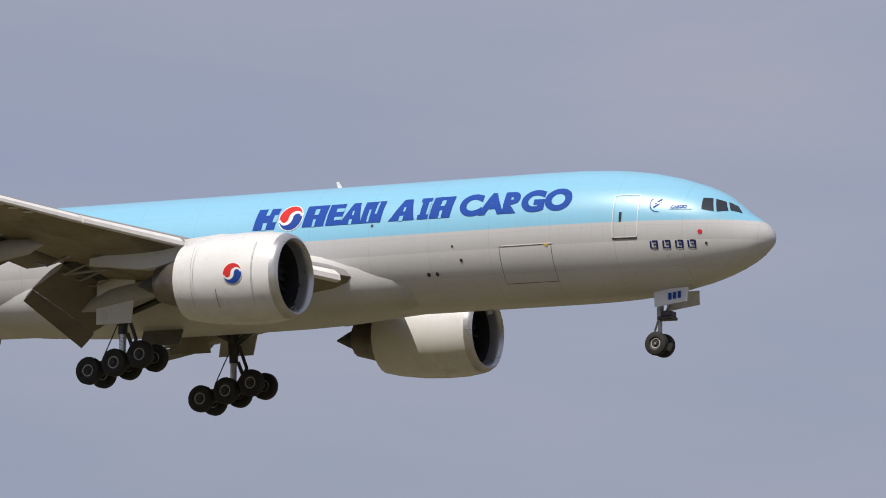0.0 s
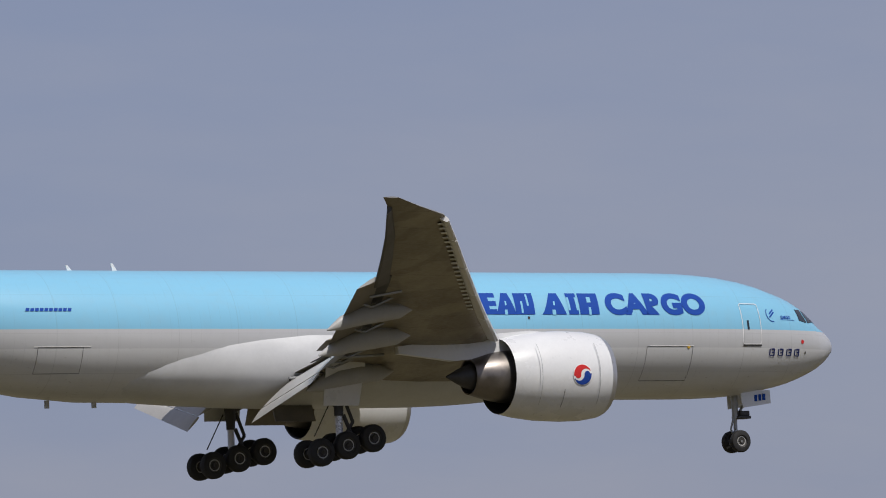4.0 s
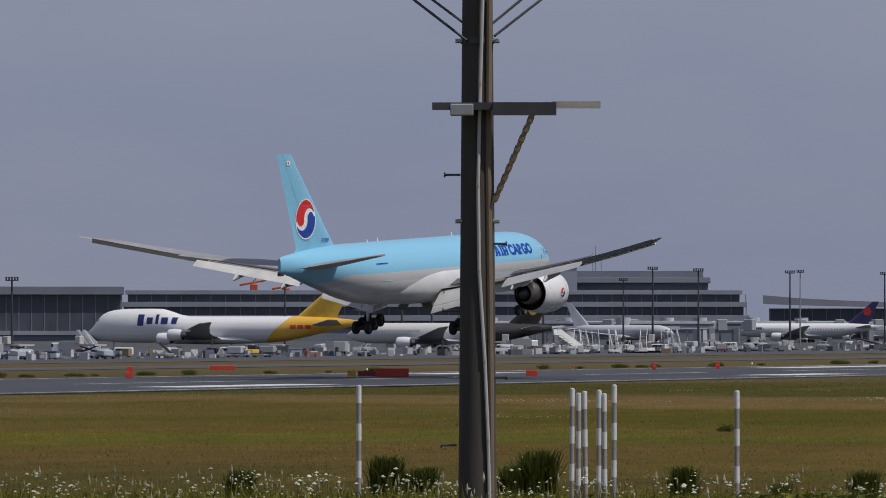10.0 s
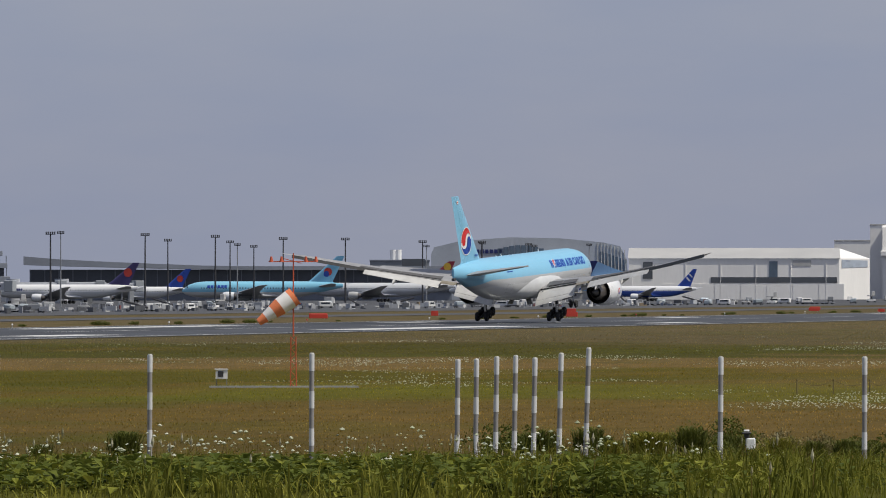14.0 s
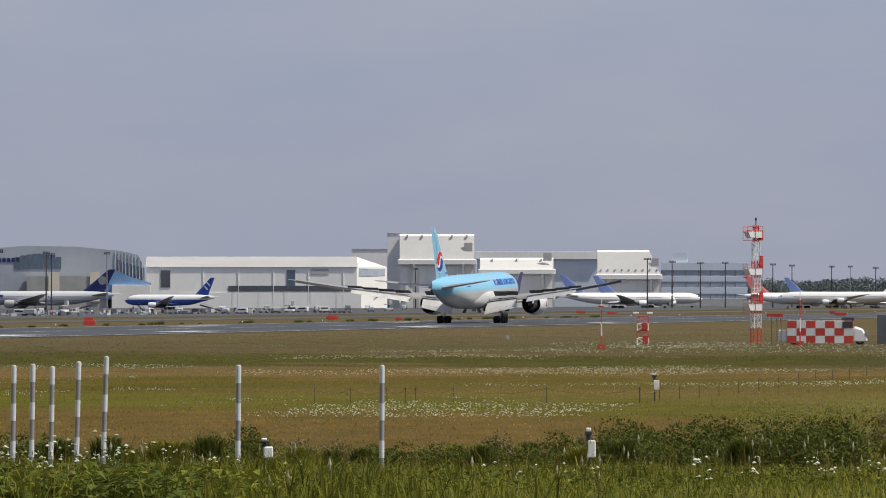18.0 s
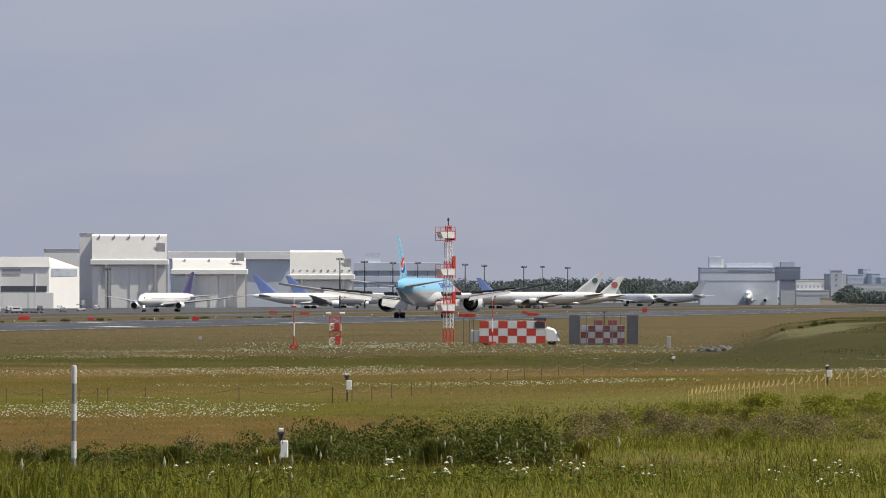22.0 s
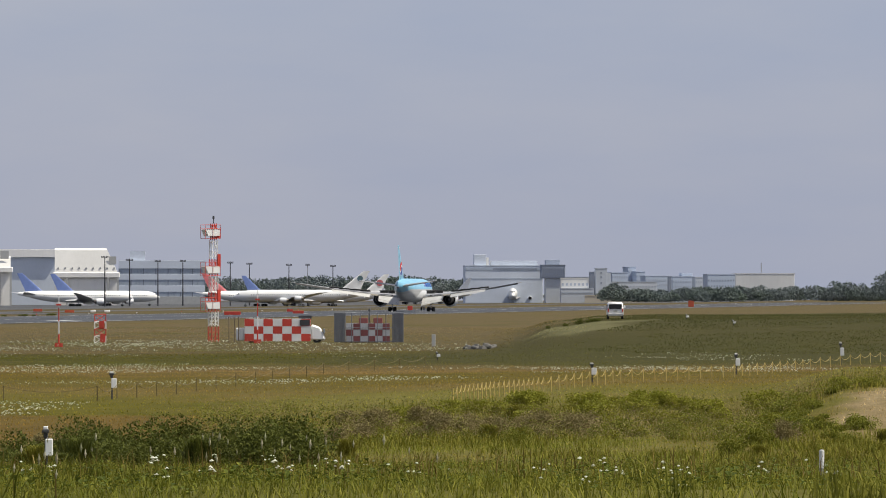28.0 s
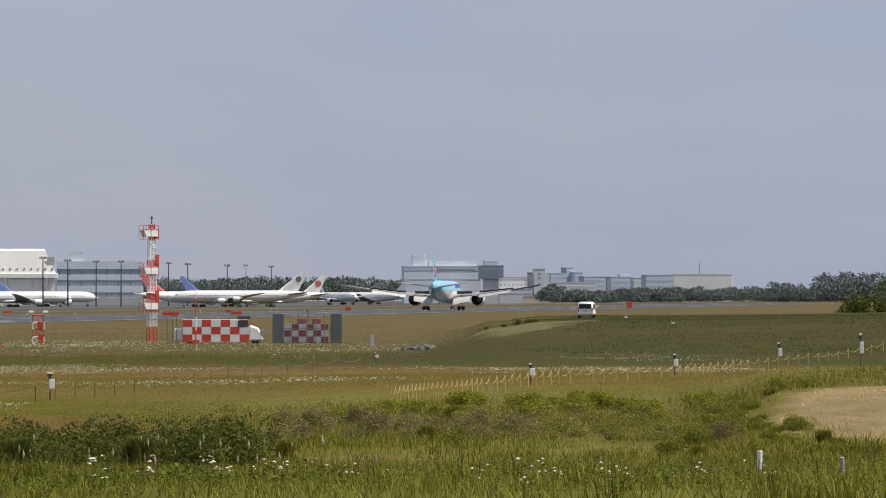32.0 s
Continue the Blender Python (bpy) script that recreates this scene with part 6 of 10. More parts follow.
    for b, r, h in ((64.183, 2700, 26.97), (64.471, 2700, 25.30)):
        cr = thing("roof_crane", "orange and grey crane on the terminal roof", "crane", facing(b, r, h - 9))
        part("mast", rods(((0, 0, -8), (0, 0, 6), 0.7, 0.5), n=6), STEEL, cr)
        part("jib", rods(((-6, 0, 4), (5, 0, 6), 0.5, 0.35), n=6), ORANGE, cr)
        part("jib_stay", rods(((0, 0, 5), (4, 0, 14), 0.3, 0.2), n=6), STEEL, cr)
        part("cab", boxes((-1.6, 1.6, -1.4, 1.4, 1.8, 4.4), bevel=0.2), ORANGE, cr)
    for px, z0, z1 in ((1133, 470, 440), (1305, 478, 455), (1310, 478, 442), (1320, 478, 460)):
        am = thing("roof_aerial", "thin aerial mast on the terminal roof", "aerial", facing(66.350 + (px - 1133) / 11311 * 57.3, 2700, 0))
        part("mast", rods(((0, 0, 14), (0, 0, EYE[2] + (580.7 - z1) / 11311 * 2700), 0.35, 0.15), n=5), STEEL, am)
    # boarding bridges before the terminal's piers
    for b, rr, ln, a in ((66.62, 2330, 26, 20), (66.95, 2300, 30, -15), (67.28, 2310, 24, 25), (67.92, 2290, 34, 10), (68.22, 2300, 30, -20), (68.62, 2320, 36, 15), (69.02, 2330, 30, 0), (69.42, 2350, 28, 20)):
        br = thing("boarding_bridge", "pale grey boarding bridge on steel legs before the terminal", "boarding bridge", facing(b, rr, -1.17, a), "boarding bridges")
        part("tunnel", boxes((-ln / 2, ln * 0.1, 0, 3.2, 4.6, 7.8), (ln * 0.1, ln / 2, 0.2, 3.0, 4.8, 7.5), bevel=0.1), CARGOW, br)
        part("window_strip", boxes((-ln * 0.46, ln * 0.46, -0.08, 0.02, 6.1, 6.8)), TGLASS, br)
        part("rotunda", rods(((-ln / 2, 1.6, 0), (-ln / 2, 1.6, 9.0), 2.6, 2.6), n=14), CARGOW, br, smooth=True)
        part("cab", boxes((ln / 2, ln / 2 + 3.4, -0.5, 3.8, 4.3, 8.4), bevel=0.2), GREYCLAD, br)
        for x in (0.18, 0.34):
            part("leg", rods(((ln * x, 1.6, 0), (ln * x, 1.6, 4.9), 0.35, 0.35), n=8), STEEL, br)
        part("stair", boxes((ln * 0.40, ln * 0.46, -2.0, 0, 0, 5.2)), STEEL, br)
    # swept-roof concourse
    r = 2780
    b0, b1 = 68.809, 72.579
    ob, w = bands("concourse", b0, b1, r, ((-1.2, 3.2, 0, TWALL, "base"), (3.2, 11.0, 1, TGLASS, "window_band")), "long concourse with dark glass and a pale swept roof", 40, 0, 6, r0=2260.0)
    bm = bmesh.new()
    top = []
    for k in range(13):
        u = k / 12
        x = -w - 3 + (2 * w + 3) * u
        top.append((x, 18.0 - 4.2 * min(1, u * 2.2) ** 0.7, 14.3 - 2.2 * min(1, u * 2) ** 0.8))
    rows = [[bm.verts.new((x, y, z)) for x, z, _ in top] for y in (-6, 40)] + [[bm.verts.new((x, y, zb)) for x, _, zb in top] for y in (40, -6)]
    for j in range(4):
        for k in range(12):
            bm.faces.new((rows[j][k], rows[j][k + 1], rows[(j + 1) % 4][k + 1], rows[(j + 1) % 4][k]))
    part("roof", bm, TSLAB, ob, "pale swept metal roof")
    # cargo company block with sign panel, then the glazed dome hall
    bx_("sign_block", 71.845, 72.377, 2850, -1.2, 16.88, GREYCLAD, "grey block with a dark sign panel")
    part("sign_panel", boxes((-5.2, 5.2, 0, 0.4, 13, 17.2)), DARKCLAD, thing("roof_sign", "dark sign panel with pale blocks on a roof", "sign", facing(72.235, 2840, 0)))
    for px in (436, 445):
        part("flue", rods(((0, 0, 5), (0, 0, 21.4), 1.5, 1.5), n=12), WHITE, thing("chimney", "white round chimney on the roof", "chimney", facing(72.078 + (px - 441) * 0.005, 2860)))
    r = 2950
    b0, b1 = 72.392, 74.149
    w = r * radians(b1 - b0) / 2
    hall = thing("barrel_hall", "grey-blue barrel-roofed hall with curved glazing", "hangar", facing((b0 + b1) / 2, r))
    prof = [(-w, -1.2), (-w, 19.7), (-w * 0.97, 23.0), (-w * 0.7, 25.9), (-w * 0.2, 27.6), (w * 0.3, 27.2), (w * 0.75, 25.3), (w * 0.93, 23.5), (w, 17), (w * 1.02, -1.2)]
    bm = bmesh.new()
    bm.faces.new([bm.verts.new((x, 0, z)) for x, z in prof])
    ex = bmesh.ops.extrude_face_region(bm, geom=bm.faces[:])
    bmesh.ops.translate(bm, vec=(0, 60, 0), verts=[e for e in ex["geom"] if isinstance(e, bmesh.types.BMVert)])
    bmesh.ops.recalc_face_normals(bm, faces=bm.faces)
    part("shell", bm, HALLW, hall, "grey-blue metal shell")
    for i in range(8):
        part("glazing", boxes((-w * 0.32 + i * w * 0.06, -w * 0.27 + i * w * 0.06, -0.3, 0.2, 17, 22.5 + 1.5 * math.sin(i * 0.45))), GLASSB, hall)
    for i in range(9):
        part("name_block", boxes((-w * 0.68 + i * 2.1, -w * 0.68 + i * 2.1 + 1.5, -0.3, 0.1, 20.2, 22)), NAVY, hall)
    for i in range(7):
        part("glazing", boxes((w * (0.72 + i * 0.04), w * (0.75 + i * 0.04), -0.3, 0.2, 4, 21 - i * 0.6)), GLASSB, hall)
    part("front_wing", boxes((-w * 0.2, w * 0.62, -14, -0.5, -1.2, 13.5), (w * 0.62, w * 1.0, -10, -0.5, -1.2, 10)), CONC, hall, "lower pale concrete wing")
    part("blue_panel", boxes((w * 0.52, w * 0.66, -14.4, -14.05, 3, 13)), BLUECLAD, hall)
    for x0, x1, z0 in ((0.02, 0.13, 6), (0.44, 0.54, 2)):
        part("cream_core", boxes((w * x0, w * x1, -14.6, -14.05, z0, 15.5)), CREAM, hall)
    # glazed curved end and its ribs
    for i in range(9):
        part("glazing_rib", rods(((w * (0.70 + 0.036 * i), -0.5, 3), (w * (0.70 + 0.034 * i), -0.3, 25.0 - 0.05 * i * i), 0.22, 0.18), n=5), GREYP, hall)
    bm = bmesh.new()
    f0 = [(w * 0.58, -15, 9.5), (w * 0.66, -15, 17.0), (w * 0.86, -13, 13.2), (w * 1.06, -11, 10.4), (w * 1.06, -11, 9.5)]
    bm.faces.new([bm.verts.new(v) for v in f0])
    ex = bmesh.ops.extrude_face_region(bm, geom=bm.faces[:])
    bmesh.ops.translate(bm, vec=(0, 9, 0), verts=[e for e in ex["geom"] if isinstance(e, bmesh.types.BMVert)])
    bmesh.ops.recalc_face_normals(bm, faces=bm.faces)
    part("swept_roof", bm, BLUECLAD, hall, "pale blue swept roof")
    part("low_hall", boxes((w * 0.66, w * 1.05, -16, -11.2, -1.2, 9.6), bevel=0.1), WHITE_OLD, hall, "low white hall")


# white of the sloping fronts, dimmed in colour against the sun on them
HANGU = surface("white_slope_sun_dimmed", (0.70, 0.69, 0.665), 0.7, 0, 0.08, 0.06, 0.04)
# same white, lightened to make up for the little sun on walls
HANGF = surface("white_cladding_light_lifted", (0.80, 0.785, 0.76), 0.6, 0, 0.08, 0.06, 0.04, stretch=(1, 1, 0.25))
# roof darker than the walls to offset the sun it gets
ROOFP = surface("roof_sheet_sun_dimmed", (0.40, 0.395, 0.385), 0.6, 0, 0.06, 0.1, 0.05)


def build_hangars():
    # low white maintenance hangar
    r = 2980
    b0, b1 = 74.164, 76.341
    w = r * radians(b1 - b0) / 2
    k = 2 * w / 430
    hg = thing("maintenance_hangar", "long white maintenance hangar with a pale roof", "hangar", facing((b0 + b1) / 2, r))
    zt, ze = 22.97, 17.96
    bm = bmesh.new()
    xr = -w + 372 * k
    q = [bm.verts.new(p) for p in ((-w, 0, -1.2), (xr, 0, -1.2), (xr, 0, ze), (-w, 0, ze), (-w, 30, zt), (xr, 30, zt), (xr + 55 * k, 20, zt - 5), (xr + 55 * k, 20, -1.2), (-w, 30, -1.2))]
    for f in ((0, 1, 2, 3), (1, 7, 6, 2), (2, 6, 5), (0, 3, 4, 8)):
        bm.faces.new([q[i] for i in f])
    part("shell", bm, HANGF, hg, "white metal shell")
    bm = bmesh.new()
    bm.faces.new([bm.verts.new(p) for p in ((-w - 0.5, -0.6, ze + 0.05), (xr + 0.5, -0.6, ze + 0.05), (xr + 0.5, 30, zt + 0.05), (-w - 0.5, 30, zt + 0.05))])
    part("roof", bm, ROOFP, hg, "pale grey sheet roof")
    part("door_band", boxes((-w + 145 * k, xr - 4 * k, -0.25, 0.1, 6.63, 9.27)), DARKCLAD, hg, "dark window strip over the doors")
    part("door_band", boxes((-w + 25 * k, -w + 42 * k, -0.25, 0.1, 8.48, 16.38)), DARKCLAD, hg)
    part("door_band", boxes((-w + 248 * k, -w + 263 * k, -0.25, 0.1, 9.27, 16.64)), GLASSB, hg)
    for i in range(7):
        x = -w + (60 + i * 46) * k
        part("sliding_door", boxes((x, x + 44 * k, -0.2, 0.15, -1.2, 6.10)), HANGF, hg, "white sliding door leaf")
    for i in range(5):
        x = -w + (100 + i * 62) * k
        part("downpipe", boxes((x, x + 0.25, -0.3, 0, -1.2, ze)), HANGF, hg)
    part("name_block", boxes((-w + 290 * k, -w + 322 * k, -0.2, 0.1, 14.53, 17.17)), GREYP, hg)
    bm = bmesh.new()
    gt = lambda u: ze + (zt - 5 - ze) * u
    bm.faces.new([bm.verts.new((xr + 55 * k * u, 20 * u - 0.3, gt(u) - d)) for u, d in ((0.08, 0.6), (0.93, 0.9), (0.93, 4.0), (0.08, 4.4))])
    part("gable_glazing", bm, FARGLASS, hg, "slanting strip of gable glazing")

    def big_hangar(b0, b1, r, ztop, zmid, label, posts, slant=0.0):
        w = r * radians(b1 - b0) / 2
        hg = thing("tall_hangar", label, "hangar", facing((b0 + b1) / 2, r))
        bm = bmesh.new()
        prof = [(0, zmid), (3.0, ztop - 1), (5, ztop), (40, ztop - 3), (40, zmid)]
        a = [bm.verts.new((-w, y, z)) for y, z in prof]
        b = [bm.verts.new((w * (1 - slant * (z - zmid) / (ztop - zmid)), y, z)) for y, z in prof]
        bm.faces.new(a), bm.faces.new(b[::-1])
        for i in range(5):
            bm.faces.new((a[i], b[i], b[(i + 1) % 5], a[(i + 1) % 5]))
        bmesh.ops.recalc_face_normals(bm, faces=bm.faces)
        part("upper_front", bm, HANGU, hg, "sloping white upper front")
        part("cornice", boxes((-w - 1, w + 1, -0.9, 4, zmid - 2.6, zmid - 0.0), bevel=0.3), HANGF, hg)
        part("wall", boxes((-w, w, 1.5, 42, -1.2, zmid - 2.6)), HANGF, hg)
        n = 8
        for i in range(n):
            x0 = -w + 2 * w * i / n
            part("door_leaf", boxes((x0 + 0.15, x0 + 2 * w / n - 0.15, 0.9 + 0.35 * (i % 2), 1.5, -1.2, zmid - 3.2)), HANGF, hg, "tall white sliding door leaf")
        for i in range(posts):
            x = -w + 2 * w * (i + 0.5) / posts
            if slant:
                part("roof_lamp", boxes((x - 0.35, x + 0.35, 0.1, 1.0, zmid + 1.8, zmid + 2.5)), GREYCLAD, hg)
            else:
                part("roof_lamp", boxes((x - 0.35, x + 0.35, 2.2, 2.8, ztop - 1.6, ztop - 0.5)), GREYP, hg)
        for x in (-w * 0.62, w * 0.7, w):
            part("column", boxes((x - 0.5, x + 0.5, -1.6, -0.4, -1.2, zmid - 2.6)), GREYP, hg)
        part("name_block", boxes((w * 0.72, w * 0.95, 1.0, 1.2, zmid + 4, zmid + 8)), GREYP, hg)
        return hg, w
    big_hangar(76.432, 77.101, 3080, 34.34, 22.08, "tall white hangar with a sloping upper front", 5)
    z1 = 34.53
    bands("hangar_flank", 76.321, 76.458, 3100, ((-1.2, z1, 0, HANGF, "wall"), (z1, z1 + 0.6, 0.3, GREYP, "parapet")), "white flank of the tall hangar", 40)
    bands("hangar_flank", 76.002, 76.341, 3200, ((-1.2, z1 - 7, 0, HANGF, "wall"), (z1 - 7, z1 - 6.4, 0.3, GREYP, "parapet")), "grey wall behind the hangars", 40)
    big_hangar(77.152, 77.810, 3140, 23.24, 17.69, "lower white hangar with an open dark doorway", 3)
    # solid dark panel in place of the shade inside the open doorway
    part("doorway", boxes((-10, 2, 0, 0.6, -1.2, 14)), FARDARK, thing("open_doorway", "dark panel for the shade in an open hangar doorway", "door", facing(77.319, 3136)))
    hz = 27.17
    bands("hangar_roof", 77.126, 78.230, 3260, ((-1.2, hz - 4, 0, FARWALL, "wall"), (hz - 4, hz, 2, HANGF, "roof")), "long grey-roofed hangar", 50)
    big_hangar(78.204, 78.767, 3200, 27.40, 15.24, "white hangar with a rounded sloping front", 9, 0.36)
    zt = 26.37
    ob, w = bands("frame_building", 78.777, 79.547, 3420, ((-1.2, 3, 0, GREYP, "base"), (3, 5.5, -0.2, FARGLASS, "window_band"), (5.5, 9, 0, FARWALL, "spandrel"), (9, 12, -0.2, FARGLASS, "window_band"), (12, 15, 0, FARWALL, "spandrel"), (15, 18, -0.2, FARGLASS, "window_band"), (18, zt - 4, 0.2, FARWALL, "parapet")), "framed airport building, haze put into its colour", 30, 0, 6)
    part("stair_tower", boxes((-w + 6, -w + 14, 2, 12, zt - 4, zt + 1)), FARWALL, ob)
    # far offices and flats beyond the runway's end, haze put into their colours
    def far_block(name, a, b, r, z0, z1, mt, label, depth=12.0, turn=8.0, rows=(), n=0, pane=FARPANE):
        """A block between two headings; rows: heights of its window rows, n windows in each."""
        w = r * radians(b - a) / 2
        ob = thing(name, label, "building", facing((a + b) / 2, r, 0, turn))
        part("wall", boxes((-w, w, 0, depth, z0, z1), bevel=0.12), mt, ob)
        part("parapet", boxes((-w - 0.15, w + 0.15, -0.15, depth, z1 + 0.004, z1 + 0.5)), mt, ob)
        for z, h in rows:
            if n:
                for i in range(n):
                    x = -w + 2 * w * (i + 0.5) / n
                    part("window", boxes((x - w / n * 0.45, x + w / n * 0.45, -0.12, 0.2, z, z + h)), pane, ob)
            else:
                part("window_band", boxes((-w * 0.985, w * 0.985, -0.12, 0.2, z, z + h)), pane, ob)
        return ob, w
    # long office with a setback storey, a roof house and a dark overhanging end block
    ob, w = far_block("office_building", 81.878, 82.575, 3890, -1.2, 21.2, FAROFFICE, "long office building far away, haze put into its colour", 16, 5, ((18.6, 1.6), (13.2, 0.6)))
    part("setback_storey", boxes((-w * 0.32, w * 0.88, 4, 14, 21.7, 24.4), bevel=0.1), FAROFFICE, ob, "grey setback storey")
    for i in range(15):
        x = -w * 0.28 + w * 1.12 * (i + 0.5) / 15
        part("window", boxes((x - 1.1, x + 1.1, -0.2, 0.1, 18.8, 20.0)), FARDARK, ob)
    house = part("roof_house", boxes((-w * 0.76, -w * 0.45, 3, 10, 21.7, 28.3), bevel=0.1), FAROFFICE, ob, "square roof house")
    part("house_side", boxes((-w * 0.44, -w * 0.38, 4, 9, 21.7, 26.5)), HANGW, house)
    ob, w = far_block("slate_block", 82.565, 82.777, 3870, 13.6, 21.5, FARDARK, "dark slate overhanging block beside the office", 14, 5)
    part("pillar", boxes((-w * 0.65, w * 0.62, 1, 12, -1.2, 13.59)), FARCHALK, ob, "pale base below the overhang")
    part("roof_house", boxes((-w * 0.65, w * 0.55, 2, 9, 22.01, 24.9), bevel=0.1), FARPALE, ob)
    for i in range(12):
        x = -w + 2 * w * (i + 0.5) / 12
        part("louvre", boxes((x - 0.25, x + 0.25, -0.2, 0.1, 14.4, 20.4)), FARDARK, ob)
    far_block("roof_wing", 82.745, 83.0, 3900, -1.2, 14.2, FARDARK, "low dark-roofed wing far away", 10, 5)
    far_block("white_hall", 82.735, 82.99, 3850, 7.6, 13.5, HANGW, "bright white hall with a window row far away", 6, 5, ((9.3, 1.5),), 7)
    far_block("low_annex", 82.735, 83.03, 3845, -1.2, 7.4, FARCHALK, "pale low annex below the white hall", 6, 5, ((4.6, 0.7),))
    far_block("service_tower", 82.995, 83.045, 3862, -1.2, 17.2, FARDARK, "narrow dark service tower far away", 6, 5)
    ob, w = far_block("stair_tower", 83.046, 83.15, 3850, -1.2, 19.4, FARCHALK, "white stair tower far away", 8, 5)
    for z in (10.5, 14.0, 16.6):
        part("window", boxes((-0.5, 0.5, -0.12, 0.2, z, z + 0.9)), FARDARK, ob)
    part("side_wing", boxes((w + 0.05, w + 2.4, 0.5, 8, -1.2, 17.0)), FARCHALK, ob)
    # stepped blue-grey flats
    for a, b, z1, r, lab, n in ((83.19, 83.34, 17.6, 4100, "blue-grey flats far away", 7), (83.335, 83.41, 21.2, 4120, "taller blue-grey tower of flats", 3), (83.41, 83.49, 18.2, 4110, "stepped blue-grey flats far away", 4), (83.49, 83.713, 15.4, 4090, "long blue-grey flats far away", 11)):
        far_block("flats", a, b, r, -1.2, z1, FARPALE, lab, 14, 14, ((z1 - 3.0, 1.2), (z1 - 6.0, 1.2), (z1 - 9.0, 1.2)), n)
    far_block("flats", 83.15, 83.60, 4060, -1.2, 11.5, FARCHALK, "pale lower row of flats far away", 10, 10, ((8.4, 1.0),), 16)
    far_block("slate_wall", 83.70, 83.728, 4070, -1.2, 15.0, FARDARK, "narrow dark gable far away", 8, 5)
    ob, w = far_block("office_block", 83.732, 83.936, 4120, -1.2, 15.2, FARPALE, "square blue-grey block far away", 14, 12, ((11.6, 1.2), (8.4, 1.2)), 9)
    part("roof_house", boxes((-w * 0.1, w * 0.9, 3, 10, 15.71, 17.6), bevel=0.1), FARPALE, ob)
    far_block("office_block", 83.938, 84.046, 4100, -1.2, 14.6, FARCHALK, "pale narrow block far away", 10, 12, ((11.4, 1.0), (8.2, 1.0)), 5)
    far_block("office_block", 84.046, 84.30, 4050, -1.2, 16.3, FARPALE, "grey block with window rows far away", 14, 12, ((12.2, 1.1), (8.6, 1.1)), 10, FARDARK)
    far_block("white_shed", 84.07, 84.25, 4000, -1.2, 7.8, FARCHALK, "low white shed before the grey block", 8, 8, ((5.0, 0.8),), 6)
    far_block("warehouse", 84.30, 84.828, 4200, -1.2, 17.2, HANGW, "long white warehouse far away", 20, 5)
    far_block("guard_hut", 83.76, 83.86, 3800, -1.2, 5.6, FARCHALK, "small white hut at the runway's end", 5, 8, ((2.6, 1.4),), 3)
    # concrete wall and orange boards at the runway's far end
    far_block("boundary_wall", 82.95, 83.76, 3835, -1.2, 3.2, CREAM, "pale boundary wall beyond the runway's end", 0.8, 0)
    am = thing("far_aerial", "thin lattice aerial far beyond the runway", "aerial", facing(84.530, 4250))
    part("mast", rods(((0, 0, -1.2), (0, 0, 24.99), 0.5, 0.2), n=4), STEEL, am)


build_terminals()
build_hangars()


# ---- masts, vehicles and small things of the field ----
def light_mast(b, r, ztop, k=1.0, dark=True):
    ob = thing("floodlight_mast", "dark steel floodlight mast with a lamp platform" if dark else "slender grey apron light mast", "light mast", facing(b, r, -1.2), "apron light masts")
    h = ztop + 1.2
    part("pole", rods(((0, 0, 0), (0, 0, h - 1.2), 0.42 * k, 0.22 * k), n=10), DARKSTEEL if dark else STEEL, ob, smooth=True)
    head = part("platform", boxes((-1.6 * k, 1.6 * k, -0.9 * k, 0.9 * k, h - 1.25, h - 1.05)), DARKSTEEL, ob)
    for i in range(5):
        x = (-1.4 + 0.7 * i) * k
        part("floodlight", boxes((x - 0.22 * k, x + 0.22 * k, -1.1 * k, -0.6 * k, h - 1.05, h - 0.35), bevel=0.05), DARKSTEEL, head)
    part("rail", rods(((-1.6 * k, -0.9 * k, h - 0.5), (1.6 * k, -0.9 * k, h - 0.5), 0.04, 0.04), ((-1.6 * k, 0.9 * k, h - 0.5), (1.6 * k, 0.9 * k, h - 0.5), 0.04, 0.04), n=6), DARKSTEEL, head)
    return ob


